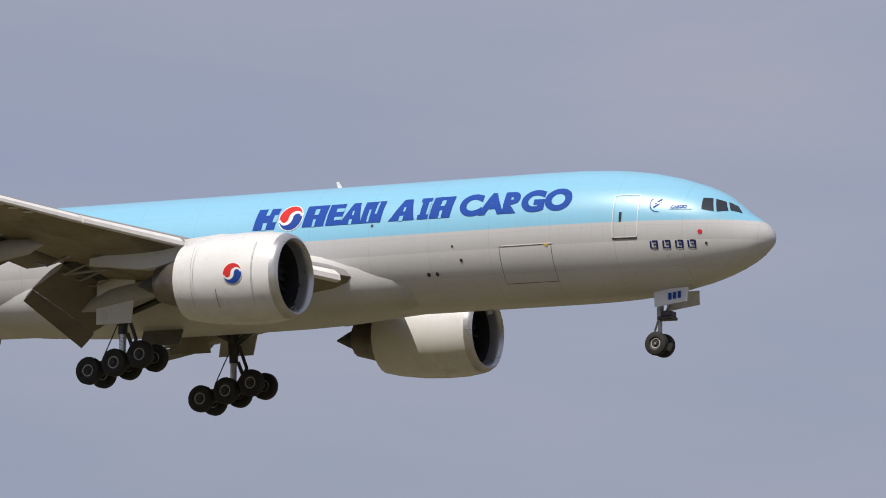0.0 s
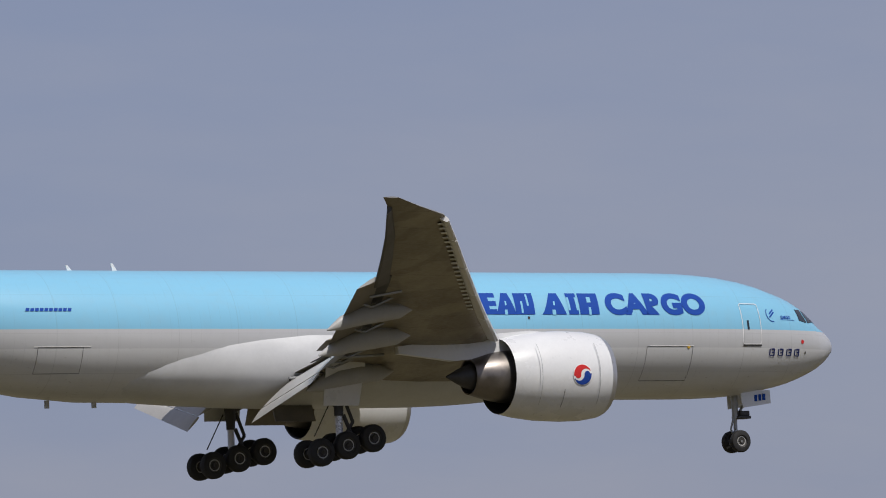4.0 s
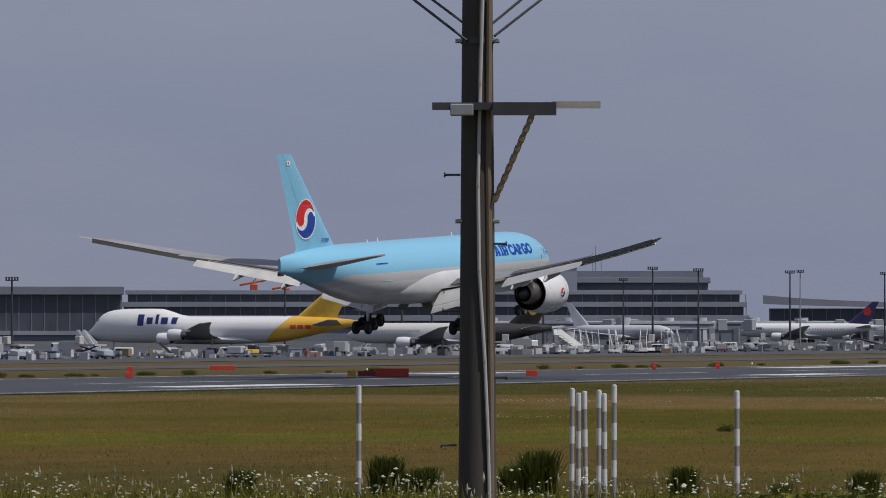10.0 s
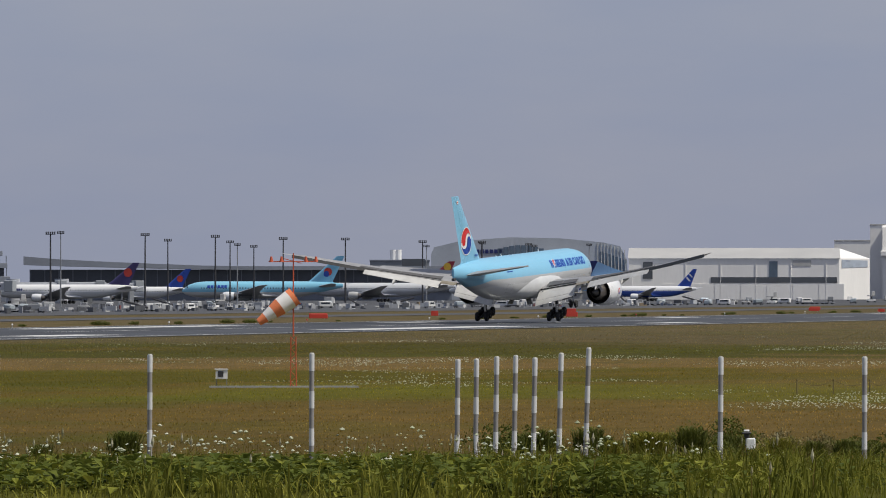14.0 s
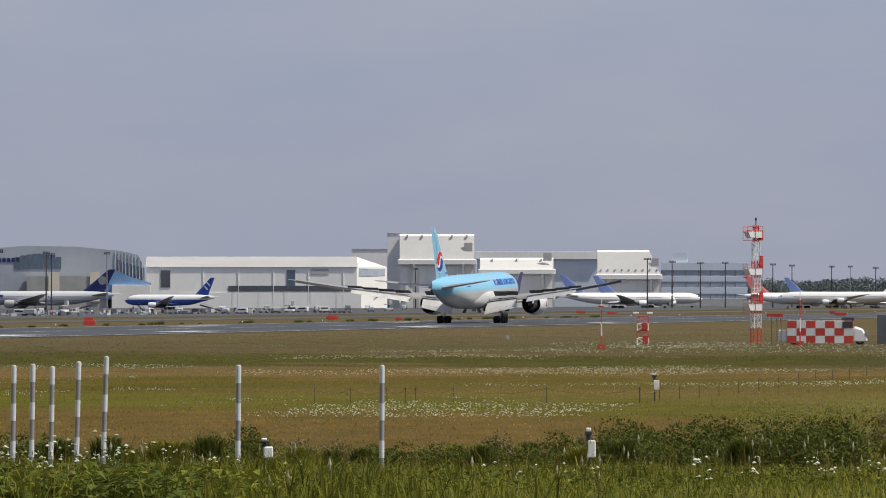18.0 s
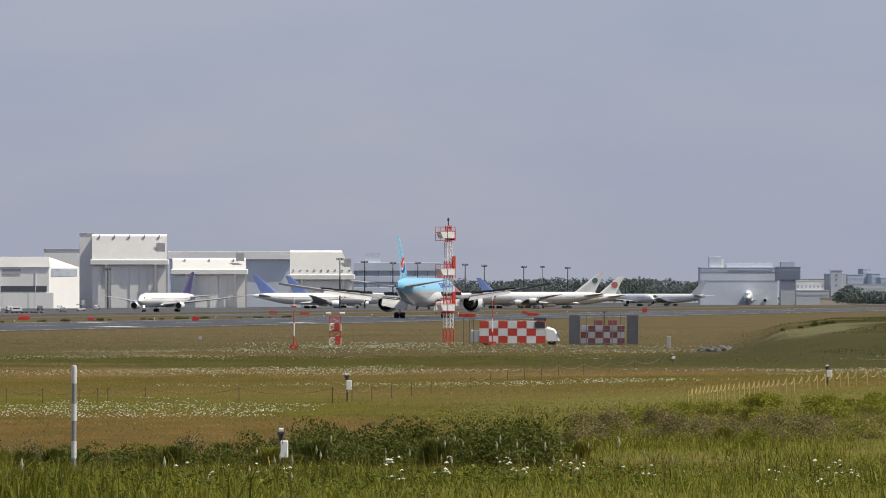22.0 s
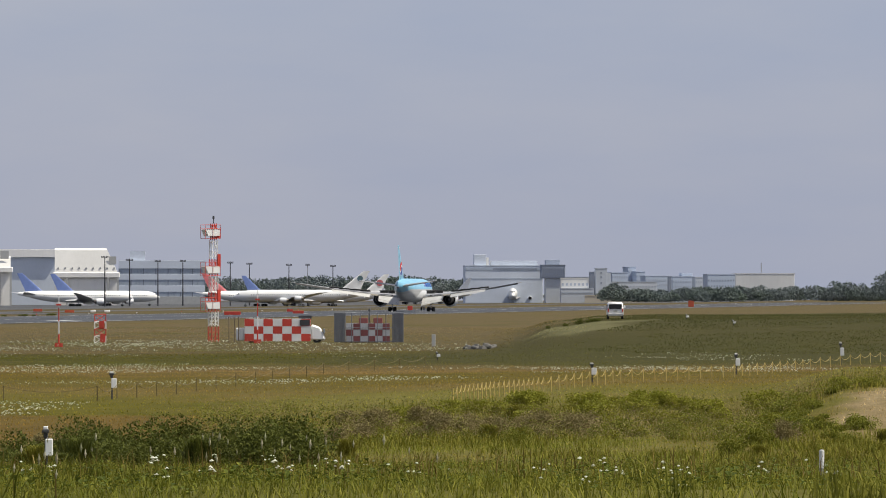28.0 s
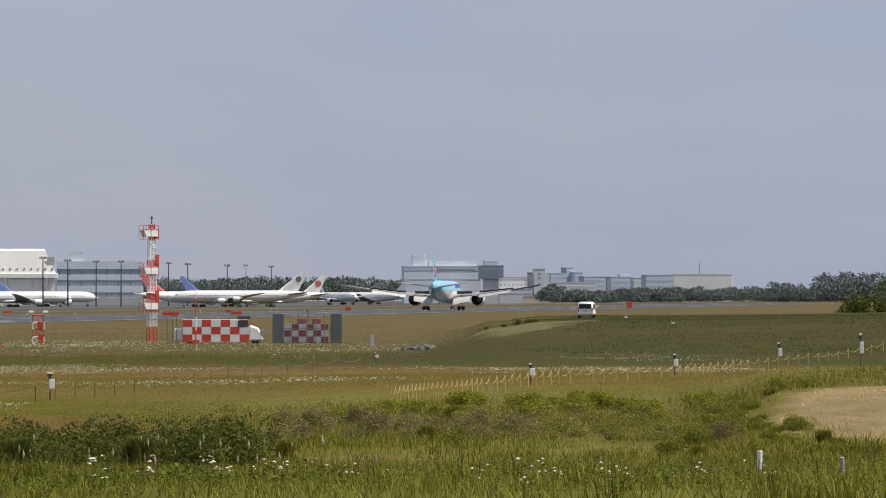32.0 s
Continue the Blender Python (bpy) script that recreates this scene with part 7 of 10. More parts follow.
def build_masts():
    for b, r, z, k in ((48.663, 1000, 22.50, 1.0), (50.703, 1030, 22.37, 1.0), (47.744, 1080, 16.70, 0.9), (49.624, 1300, 17.82, 0.9),
                       (51.199, 1130, 16.21, 0.9), (52.815, 1150, 16.10, 0.9), (52.821, 1150, 16.19, 0.9), (55.459, 1200, 15.91, 0.95), (56.340, 1300, 16.43, 0.9),
                       (57.199, 1330, 16.09, 0.9), (57.462, 1700, 20.09, 0.8), (57.795, 1750, 20.98, 0.8), (58.083, 1330, 16.33, 0.9),
                       (58.739, 1700, 20.27, 0.8), (59.043, 1750, 19.93, 0.8), (60.015, 1700, 19.82, 0.8), (60.319, 1320, 17.21, 1.1),
                       (62.020, 1420, 16.34, 0.9), (64.461, 1900, 18.94, 0.9), (65.509, 1750, 20.67, 0.9), (65.777, 1750, 21.29, 0.9),
                       (66.777, 1800, 22.21, 0.9), (67.494, 1900, 19.59, 0.8), (67.757, 1800, 22.03, 0.9), (68.166, 1820, 21.73, 0.9), (68.985, 1900, 21.77, 0.9),
                       (69.076, 2000, 22.80, 0.7), (69.831, 2050, 22.53, 0.9), (70.034, 2150, 21.46, 0.8), (70.459, 2080, 22.23, 0.9), (70.591, 2200, 21.25, 0.8), (70.657, 2250, 20.61, 0.7),
                       (70.804, 2250, 20.01, 0.8), (71.067, 2150, 22.03, 0.9), (71.624, 2200, 22.22, 0.9), (72.316, 2300, 22.01, 0.9), (72.351, 2400, 21.03, 0.7),
                       (72.847, 2350, 22.16, 0.9), (73.268, 2400, 21.67, 0.8), (72.850, 2400, 22.12, 0.8), (73.315, 2450, 21.38, 0.8), (73.810, 2500, 22.15, 0.7),
                       (78.651, 2900, 22.14, 1.0), (78.873, 2950, 21.13, 1.0), (79.126, 3000, 20.86, 0.9), (79.349, 3050, 21.11, 0.9), (76.574, 2850, 17.32, 0.8),
                       (79.774, 3100, 20.55, 0.9), (79.945, 3150, 20.23, 0.9), (80.299, 3200, 19.90, 0.9), (80.466, 3250, 20.13, 0.7), (80.693, 3250, 19.55, 0.9)):
        light_mast(b, r, z, k, r < 1500 or k > 0.75)


KITGREY = pieces("worn_grey_kit_paint", (0.36, 0.37, 0.38), 0.5, 0.35, 0.8)
KITWHITE = pieces("dusty_white_kit_paint", (0.68, 0.68, 0.67), 0.45, 0.15, 0.8)
BLUEKIT = pieces("dull_blue_kit_paint", (0.10, 0.15, 0.27), 0.5, 0.3, 0.8)
WRAP = pieces("milky_plastic_wrap", (0.38, 0.43, 0.46), 0.3, 0.25, 2.0)


def kit_vehicles():
    """One of each kind of apron vehicle, to be copied."""
    kinds = []

    def wheels(ob, xs, y, r):
        for x in xs:
            for sy in (-1, 1):
                vs, fs = lathe([(sy * y - 0.14, r * 0.5), (sy * y - 0.14, r * 0.9), (sy * y, r), (sy * y + 0.14, r * 0.9), (sy * y + 0.14, r * 0.5)], 12, "Y", (x, 0, r))
                raw("tyre", vs, fs, TYRE, ob, smooth=True)
    here = pose(600, 560, -1.17)
    ob = thing("box_truck", "white box truck on the apron", "truck", here, "apron vehicles")
    part("cargo_box", boxes((-4.2, 0.9, -1.2, 1.2, 0.9, 3.0), bevel=0.06), KITGREY, ob)
    part("cab", boxes((1.0, 2.8, -1.1, 1.1, 0.6, 2.6), bevel=0.2), WHITE, ob)
    part("windscreen", boxes((2.3, 2.83, -1.0, 1.12, 1.6, 2.35), bevel=0.05), GLASSD, ob)
    wheels(ob, (-3.0, 1.9), 0.95, 0.45)
    kinds.append(ob)
    ob = thing("baggage_tractor", "small grey baggage tractor on the apron", "tractor", here, "apron vehicles")
    part("chassis", boxes((-1.5, 1.5, -0.75, 0.75, 0.4, 1.1), bevel=0.1), GREYP, ob)
    part("canopy", boxes((-0.9, 0.7, -0.75, 0.75, 1.85, 1.95), (-0.9, -0.8, -0.7, -0.6, 1.1, 1.85), (-0.9, -0.8, 0.6, 0.7, 1.1, 1.85), (0.6, 0.7, -0.7, -0.6, 1.1, 1.85), (0.6, 0.7, 0.6, 0.7, 1.1, 1.85)), WHITE, ob)
    wheels(ob, (-1.0, 1.0), 0.65, 0.4)
    kinds.append(ob)
    ob = thing("cargo_dolly", "cargo dolly with a silver freight container", "dolly", here, "apron vehicles")
    part("bed", boxes((-1.8, 1.8, -1.2, 1.2, 0.45, 0.6)), DARKSTEEL, ob)
    part("container", boxes((-1.6, 1.6, -1.15, 1.15, 0.62, 2.1), bevel=0.15), KITGREY, ob, "dented silver container")
    wheels(ob, (-1.3, 1.3), 0.9, 0.3)
    kinds.append(ob)
    ob = thing("service_van", "white service van on the apron", "van", here, "apron vehicles")
    bm = boxes((-2.2, 2.2, -0.85, 0.85, 0.4, 1.95), bevel=0.15)
    for v in bm.verts:
        if v.co.x > 1.5 and v.co.z > 1.3:
            v.co.x -= 0.7
    part("body", bm, KITWHITE, ob)
    part("side_glass", boxes((-1.6, 1.1, -0.88, 0.88, 1.2, 1.7)), GLASSD, ob)
    wheels(ob, (-1.4, 1.4), 0.75, 0.33)
    kinds.append(ob)
    ob = thing("boarding_stairs", "white mobile boarding stairs", "stairs", here, "apron vehicles")
    bm = bmesh.new()
    box(bm, -3.5, 3.5, -0.9, 0.9, 0.4, 0.9)
    part("chassis", bm, WHITE, ob)
    for i in range(10):
        part("step", boxes((-3.2 + 0.6 * i, -2.6 + 0.6 * i, -0.7, 0.7, 0.9 + 0.36 * i, 1.0 + 0.36 * i)), GREYP, ob)
    for sy in (-0.75, 0.75):
        bm = bmesh.new()
        bm.faces.new([bm.verts.new(p) for p in ((-3.3, sy, 0.9), (2.8, sy, 4.3), (3.6, sy, 4.3), (3.6, sy, 5.5), (2.6, sy, 5.5), (-3.3, sy, 2.0))])
        ex = bmesh.ops.extrude_face_region(bm, geom=bm.faces[:])
        bmesh.ops.translate(bm, vec=(0, 0.06, 0), verts=[e for e in ex["geom"] if isinstance(e, bmesh.types.BMVert)])
        part("side_rail", bm, WHITE, ob)
    part("prop", rods(((2.8, 0, 0.8), (2.8, 0, 4.2), 0.15, 0.15)), STEEL, ob)
    wheels(ob, (-2.4, 2.4), 0.8, 0.4)
    kinds.append(ob)
    ob = thing("high_loader", "white cargo high loader on the apron", "loader", here, "apron vehicles")
    part("base", boxes((-4, 4, -1.5, 1.5, 0.5, 1.2), bevel=0.05), WHITE, ob)
    part("deck", boxes((-4, 3, -1.6, 1.6, 2.4, 2.75)), GREYP, ob)
    part("scissor", rods(((-3, 0, 1.2), (2, 0, 2.4), 0.15, 0.15), ((2, 0, 1.2), (-3, 0, 2.4), 0.15, 0.15)), DARKSTEEL, ob)
    part("cab", boxes((2.4, 3.9, -1.5, -0.3, 2.75, 4.3), bevel=0.1), GREYP, ob)
    wheels(ob, (-3, 3), 1.3, 0.45)
    kinds.append(ob)
    ob = thing("tow_tug", "low yellow aircraft tug", "tug", here, "apron vehicles")
    part("body", boxes((-2.6, 2.6, -1.2, 1.2, 0.4, 1.3), bevel=0.15), YELLOW, ob)
    part("cab", boxes((0.6, 1.9, -0.9, 0.9, 1.3, 2.2), bevel=0.1), GLASSD, ob)
    wheels(ob, (-1.7, 1.7), 1.05, 0.5)
    kinds.append(ob)
    ob = thing("wrapped_pallet", "plastic-wrapped freight pallet on a low dolly", "pallet", here, "apron vehicles")
    part("bed", boxes((-1.7, 1.7, -1.2, 1.2, 0.35, 0.5)), DARKSTEEL, ob)
    bm = boxes((-1.45, 1.45, -1.1, 1.1, 0.5, 1.9), bevel=0.3)
    for v in bm.verts:
        v.co.z += 0.15 * math.sin(v.co.x * 2.1 + v.co.y)
    part("wrapped_load", bm, WRAP, ob, "crumpled milky plastic wrap", smooth=True)
    wheels(ob, (-1.2, 1.2), 0.9, 0.25)
    kinds.append(ob)
    ob = thing("belt_loader", "grey belt loader with a raised conveyor", "loader", here, "apron vehicles")
    part("chassis", boxes((-2.6, 2.6, -0.9, 0.9, 0.4, 0.95), bevel=0.08), KITGREY, ob)
    part("conveyor", rods(((-3.4, 0, 1.0), (3.6, 0, 2.9), 0.28, 0.28), n=6), DARKSTEEL, ob)
    part("cab", boxes((-1.8, -0.6, -0.9, -0.1, 0.95, 2.0), bevel=0.06), KITWHITE, ob)
    part("hand_rail", rods(((-3.0, 0.4, 1.8), (3.0, 0.4, 3.5), 0.04, 0.04), n=5), STEEL, ob)
    wheels(ob, (-1.8, 1.8), 0.8, 0.35)
    kinds.append(ob)
    ob = thing("ground_power_unit", "blue-grey ground power cart", "cart", here, "apron vehicles")
    part("housing", boxes((-1.4, 1.4, -0.8, 0.8, 0.45, 1.6), bevel=0.08), BLUEKIT, ob)
    part("tow_bar", rods(((1.4, 0, 0.5), (2.7, 0, 0.3), 0.05, 0.05), n=5), STEEL, ob)
    part("grille", boxes((-1.0, 0.4, -0.83, 0.83, 0.8, 1.4)), DARKSTEEL, ob)
    wheels(ob, (-0.9, 0.9), 0.7, 0.3)
    kinds.append(ob)
    ob = thing("dolly_train", "row of empty flat cargo dollies", "dolly", here, "apron vehicles")
    for i in range(4):
        bed = part("bed", boxes((-7 + 3.8 * i, -3.6 + 3.8 * i, -1.2, 1.2, 0.4, 0.58)), STEEL, ob)
        for x in (-6.4 + 3.8 * i, -4.2 + 3.8 * i):
            part("axle", rods(((x, -1, 0.2), (x, 1, 0.2), 0.2, 0.2), n=8), DARKSTEEL, bed)
    kinds.append(ob)
    return kinds


def build_vehicles():
    kinds = kit_vehicles()
    rng = random.Random(5)
    order = (0, 1, 2, 7, 2, 3, 8, 1, 5, 7, 1, 9, 2, 10, 7, 8, 1, 1, 10, 3, 5)
    first = set()
    for i in range(300):
        u = rng.random()
        b = 49.5 + 27 * u
        y = rng.choice((556, 562, 570, 575, 585, 592)) + rng.uniform(-3, 3) + (60 if b > 62 and rng.random() < 0.35 else 0)
        r = y / math.cos(radians(b))
        k = order[rng.randrange(len(order))]
        p = polar(b, r)
        m = pose(p.x, p.y, -1.17, 0, 0, rng.choice((0, 90, 180, 25, -60, 100)) + rng.uniform(-12, 12))
        if k in first:
            copy_thing(kinds[k], m)
        else:
            first.add(k)
            kinds[k].matrix_basis = m
    p = polar(64.157, 590 / math.cos(radians(64.157)))
    kinds[6].matrix_basis = pose(p.x, p.y, -1.17, 0, 0, 10)
    # boarding stairs and loaders beside the parked aircraft
    for b, y, k, a in ((57.676, 600, 4, 40), (62.687, 590, 4, 50), (67.144, 560, 4, 30), (67.397, 560, 4, 25), (67.675, 560, 4, 20), (67.081, 560, 4, 20), (67.409, 560, 4, 30), (67.687, 562, 5, 10), (67.864, 560, 4, 200), (62.689, 575, 5, 70), (61.296, 560, 5, 0), (60.967, 560, 0, 20), (62.709, 620, 4, 60), (57.620, 590, 4, 70), (57.785, 600, 4, 75), (67.002, 556, 4, 150), (67.245, 572, 4, 200), (67.962, 560, 4, 30)):
        p = polar(b, y / math.cos(radians(b)))
        copy_thing(kinds[k], pose(p.x, p.y, -1.17, 0, 0, a))


def build_clutter():
    # carts, boxes and wrapped freight in dense rows along the apron
    rng = np.random.RandomState(61)
    vs, fs = [], []
    quads = ((0, 1, 3, 2), (4, 6, 7, 5), (0, 2, 6, 4), (1, 5, 7, 3), (2, 3, 7, 6), (0, 4, 5, 1))
    for _ in range(1500):
        b = 49.6 + 25.5 * rng.uniform() ** 1.15
        y = rng.choice((553, 560, 566, 574, 583, 596, 612, 640)) + rng.uniform(-3, 3)
        x = y * math.tan(radians(b))
        lx, ly, h = rng.uniform(0.2, 1.3) ** 1.3, rng.uniform(0.2, 0.9), rng.uniform(0.25, 1.5)
        z0 = -1.15 + (0.4 if rng.uniform() < 0.5 else 0.0)
        k = len(vs)
        a = rng.uniform(0, 3.14)
        for dx in (-lx, lx):
            for dy in (-ly, ly):
                for z in (z0, z0 + h):
                    vs.append((x + dx * math.cos(a) - dy * math.sin(a), y + dx * math.sin(a) + dy * math.cos(a), z))
        fs += [tuple(k + q for q in f) for f in quads]
    m = Mat("mixed_apron_kit_paint", 0.5)
    ramp_ = m.n("ShaderNodeValToRGB")
    el = ramp_.color_ramp.elements
    stops = ((0.0, (0.55, 0.55, 0.545)), (0.30, (0.24, 0.25, 0.27)), (0.55, (0.07, 0.075, 0.085)), (0.80, (0.40, 0.42, 0.45)), (0.90, (0.07, 0.10, 0.18)), (0.95, (0.26, 0.19, 0.10)), (0.98, (0.26, 0.07, 0.05)))
    while len(el) < len(stops):
        el.new(0.5)
    for e, (p, c) in zip(el, stops):
        e.position, e.color = p, (*c, 1)
    ramp_.color_ramp.interpolation = "CONSTANT"
    m.link(m.n("ShaderNodeNewGeometry").outputs["Random Per Island"], ramp_.inputs[0])
    m.color(m.mix(m.span(m.noise(0.8, 4), 0.3, 0.7, 0, 0.3), ramp_.outputs[0], (0.2, 0.2, 0.2)))
    tagged(raw("apron_clutter", vs, fs, m.m), "dense rows of carts, boxes and wrapped freight on the apron", "freight", kind="stuff")


def build_freight_rack():
    # orange tarpaulins stretched along a freight rack at the apron's edge, with wrapped pallets below
    b0, b1, r = 49.715, 51.334, 905.0
    w = r * radians(b1 - b0) / 2
    ob = thing("freight_rack", "long steel freight rack covered with orange tarpaulins", "freight rack", facing((b0 + b1) / 2, r, -1.17))
    n = 16
    for i in range(n):
        x0, x1 = -w + 2 * w * i / n, -w + 2 * w * (i + 1) / n
        part("tarpaulin", boxes((x0 + 0.03, x1 - 0.03, -0.1 - 0.04 * (i % 2), 2.4, 1.75, 4.0), bevel=0.06), ORANGET, ob, "orange tarpaulin panel")
        part("post", boxes((x0 - 0.06, x0 + 0.06, -0.25, -0.12, 0, 4.05)), STEEL, ob)
        if i % 2:
            part("stored_pallet", boxes((x0 - 0.8, x1 - 0.3, 0.1, 2.2, 0.1, 1.55), bevel=0.15), WRAP, ob, "wrapped pallet in the rack")
    for i in range(5):
        p = polar(b1 + 0.05 + 0.12 * i, 900)
        q = thing("glazed_crate", "pale wrapped freight crate beside the rack", "crate", facing(b1 + 0.06 + 0.115 * i, 902, -1.17), "freight crates")
        part("crate_body", boxes((-0.82, 0.82, 0, 2.0, 0.1, 3.6 - 0.3 * (i % 3)), bevel=0.08), WRAP, q)
        part("crate_frame", boxes((-0.86, -0.78, -0.06, 0.02, 0, 3.7), (0.78, 0.86, -0.06, 0.02, 0, 3.7), (-0.86, 0.86, -0.06, 0.02, 1.7, 1.8)), STEEL, q)


ORANGET = surface("orange_tarpaulin", (0.46, 0.22, 0.03), 0.6, 0, 0.8, 0.2, 0.1, 0.01)


VERGE = []


def build_signs():
    rng = random.Random(3)
    # orange boards and markers in the far grass
    for b, r, w, h, mt in ((65.423, 655, 3.4, 0.85, RED), (65.058, 660, 0.9, 0.6, YELLOW), (65.195, 660, 1.9, 0.55, MAROON), (66.676, 665, 1.2, 0.6, RED), (63.068, 640, 0.7, 0.6, RED), (63.904, 760, 3.0, 0.5, RED),
                           (57.240, 660, 1.6, 0.7, RED), (58.435, 700, 0.6, 0.6, RED), (58.653, 700, 0.6, 0.6, RED), (63.075, 690, 0.7, 0.8, RED),
                           (67.772, 760, 0.5, 0.5, RED), (68.338, 780, 0.5, 0.5, RED), (71.383, 1050, 3.0, 0.7, RED), (73.649, 1190, 1.7, 1.1, RED), (72.424, 1150, 1.3, 0.9, RED), (68.334, 830, 0.6, 0.5, RED), (67.763, 820, 0.5, 0.5, RED),
                           (75.828, 1400, 2.4, 0.6, RED), (71.380, 1060, 3.0, 0.8, RED), (73.653, 1100, 2.0, 0.8, RED), (75.820, 1350, 2.2, 0.6, RED), (77.361, 1350, 1.2, 0.7, RED),
                           (75.832, 1500, 2.4, 0.6, RED), (78.052, 1900, 2.6, 0.8, ORANGE), (77.359, 1300, 1.4, 0.8, RED), (76.423, 1300, 1.3, 0.6, RED), (79.800, 1500, 3.5, 0.8, RED), (80.382, 1600, 2.8, 0.7, RED), (78.335, 1700, 2.5, 0.7, ORANGE), (79.776, 1500, 3.0, 0.8, RED), (80.307, 1750, 1.6, 0.7, RED), (83.902, 2300, 2.0, 2.2, ORANGE), (81.384, 1900, 1.5, 1.2, RED)):
        p = polar(b, r)
        z = ground_z(p.x, p.y)
        ob = thing("airfield_sign", "small %s marker board in the grass" % ("yellow" if mt is YELLOW else "red"), "sign", facing(b, r, z), "airfield marker boards")
        part("board", boxes((-w / 2, w / 2, -0.12, 0.12, 0.15, 0.15 + h), bevel=0.03), mt, ob)
        for x in (-w * 0.35, w * 0.35):
            part("foot", rods(((x, 0, -0.1), (x, 0, 0.2), 0.05, 0.05), n=6), STEEL, ob)
    ob = thing("taxiway_sign", "black and yellow lettered taxiway sign in the grass", "sign", facing(57.01, 665, 0.0, 0))
    part("board", boxes((-0.98, -0.01, -0.12, 0.12, 0.1, 0.72), bevel=0.03), BLACK, ob, "black board")
    part("arrow_board", boxes((0.01, 0.98, -0.12, 0.12, 0.1, 0.72), bevel=0.03), YELLOW, ob, "yellow board")
    for word, x0, mt in (("A2", -0.86, YELLOW), ("A", 0.12, BLACK)):
        bm = text_mesh(word, 0.62)
        for v in bm.verts:
            v.co = (x0 + v.co.x, -0.135, 0.19 + v.co.y)
        part("letters", bm, mt, ob, "sign letters")
    part("arrow", rods(((0.58, -0.14, 0.25), (0.86, -0.14, 0.58), 0.05, 0.05), ((0.86, -0.14, 0.25), (0.58, -0.14, 0.58), 0.05, 0.05), n=6), BLACK, ob)
    # low dark bushes on the verge beyond the runway
    for x in range(330, 1500, 9):
        if rng.random() < 0.45:
            continue
        VERGE.append((pose(x + rng.uniform(-4, 4), 309 + rng.uniform(0, 4), -0.1, 0, 0, rng.uniform(-25, 25)), rng.uniform(0.5, 1.1)))
    # runway edge lights
    for x in range(60, 1900, 60):
        ob = thing("runway_light", "small runway edge light on a short stem", "light", pose(x, 305.0, 0), "runway edge lights")
        part("stem", rods(((0, 0, -0.1), (0, 0, 0.3), 0.05, 0.05), n=6), STEEL, ob)
        part("lens", rods(((0, 0, 0.3), (0, 0, 0.5), 0.14, 0.1), n=8), WHITE if x % 180 else RED, ob)


def stake(b, r, ztop, lean=0.0):
    p = polar(b, r)
    z = ground_z(p.x, p.y) - 0.1
    ob = thing("marker_stake", "grey and white banded plastic marker stake in the grass", "stake", pose(p.x, p.y, z, 0, lean, -b), "banded marker stakes")
    h = ztop - z - 0.04
    part("pole", rods(((0, 0, 0), (0, 0, h), 0.041, 0.041), n=12), STAKEGREY, ob, smooth=True)
    k = h
    i = 0
    while k > 0.5:
        part("band", rods(((0, 0, k - 0.29), (0, 0, k - 0.0), 0.0445, 0.0445), n=12), STAKEWHITE, ob, "white band", smooth=True)
        k -= 0.63
    part("cap", rods(((0, 0, h), (0, 0, h + 0.02), 0.043, 0.026), n=12), GREYP, ob)


STAKEGREY = surface("weathered_grey_plastic", (0.27, 0.255, 0.25), 0.6, 0, 6.0, 0.15, 0.1)
STAKEWHITE = surface("reflective_white_band", (0.62, 0.62, 0.63), 0.45, 0, 8.0, 0.12, 0.06)


SOCK = []


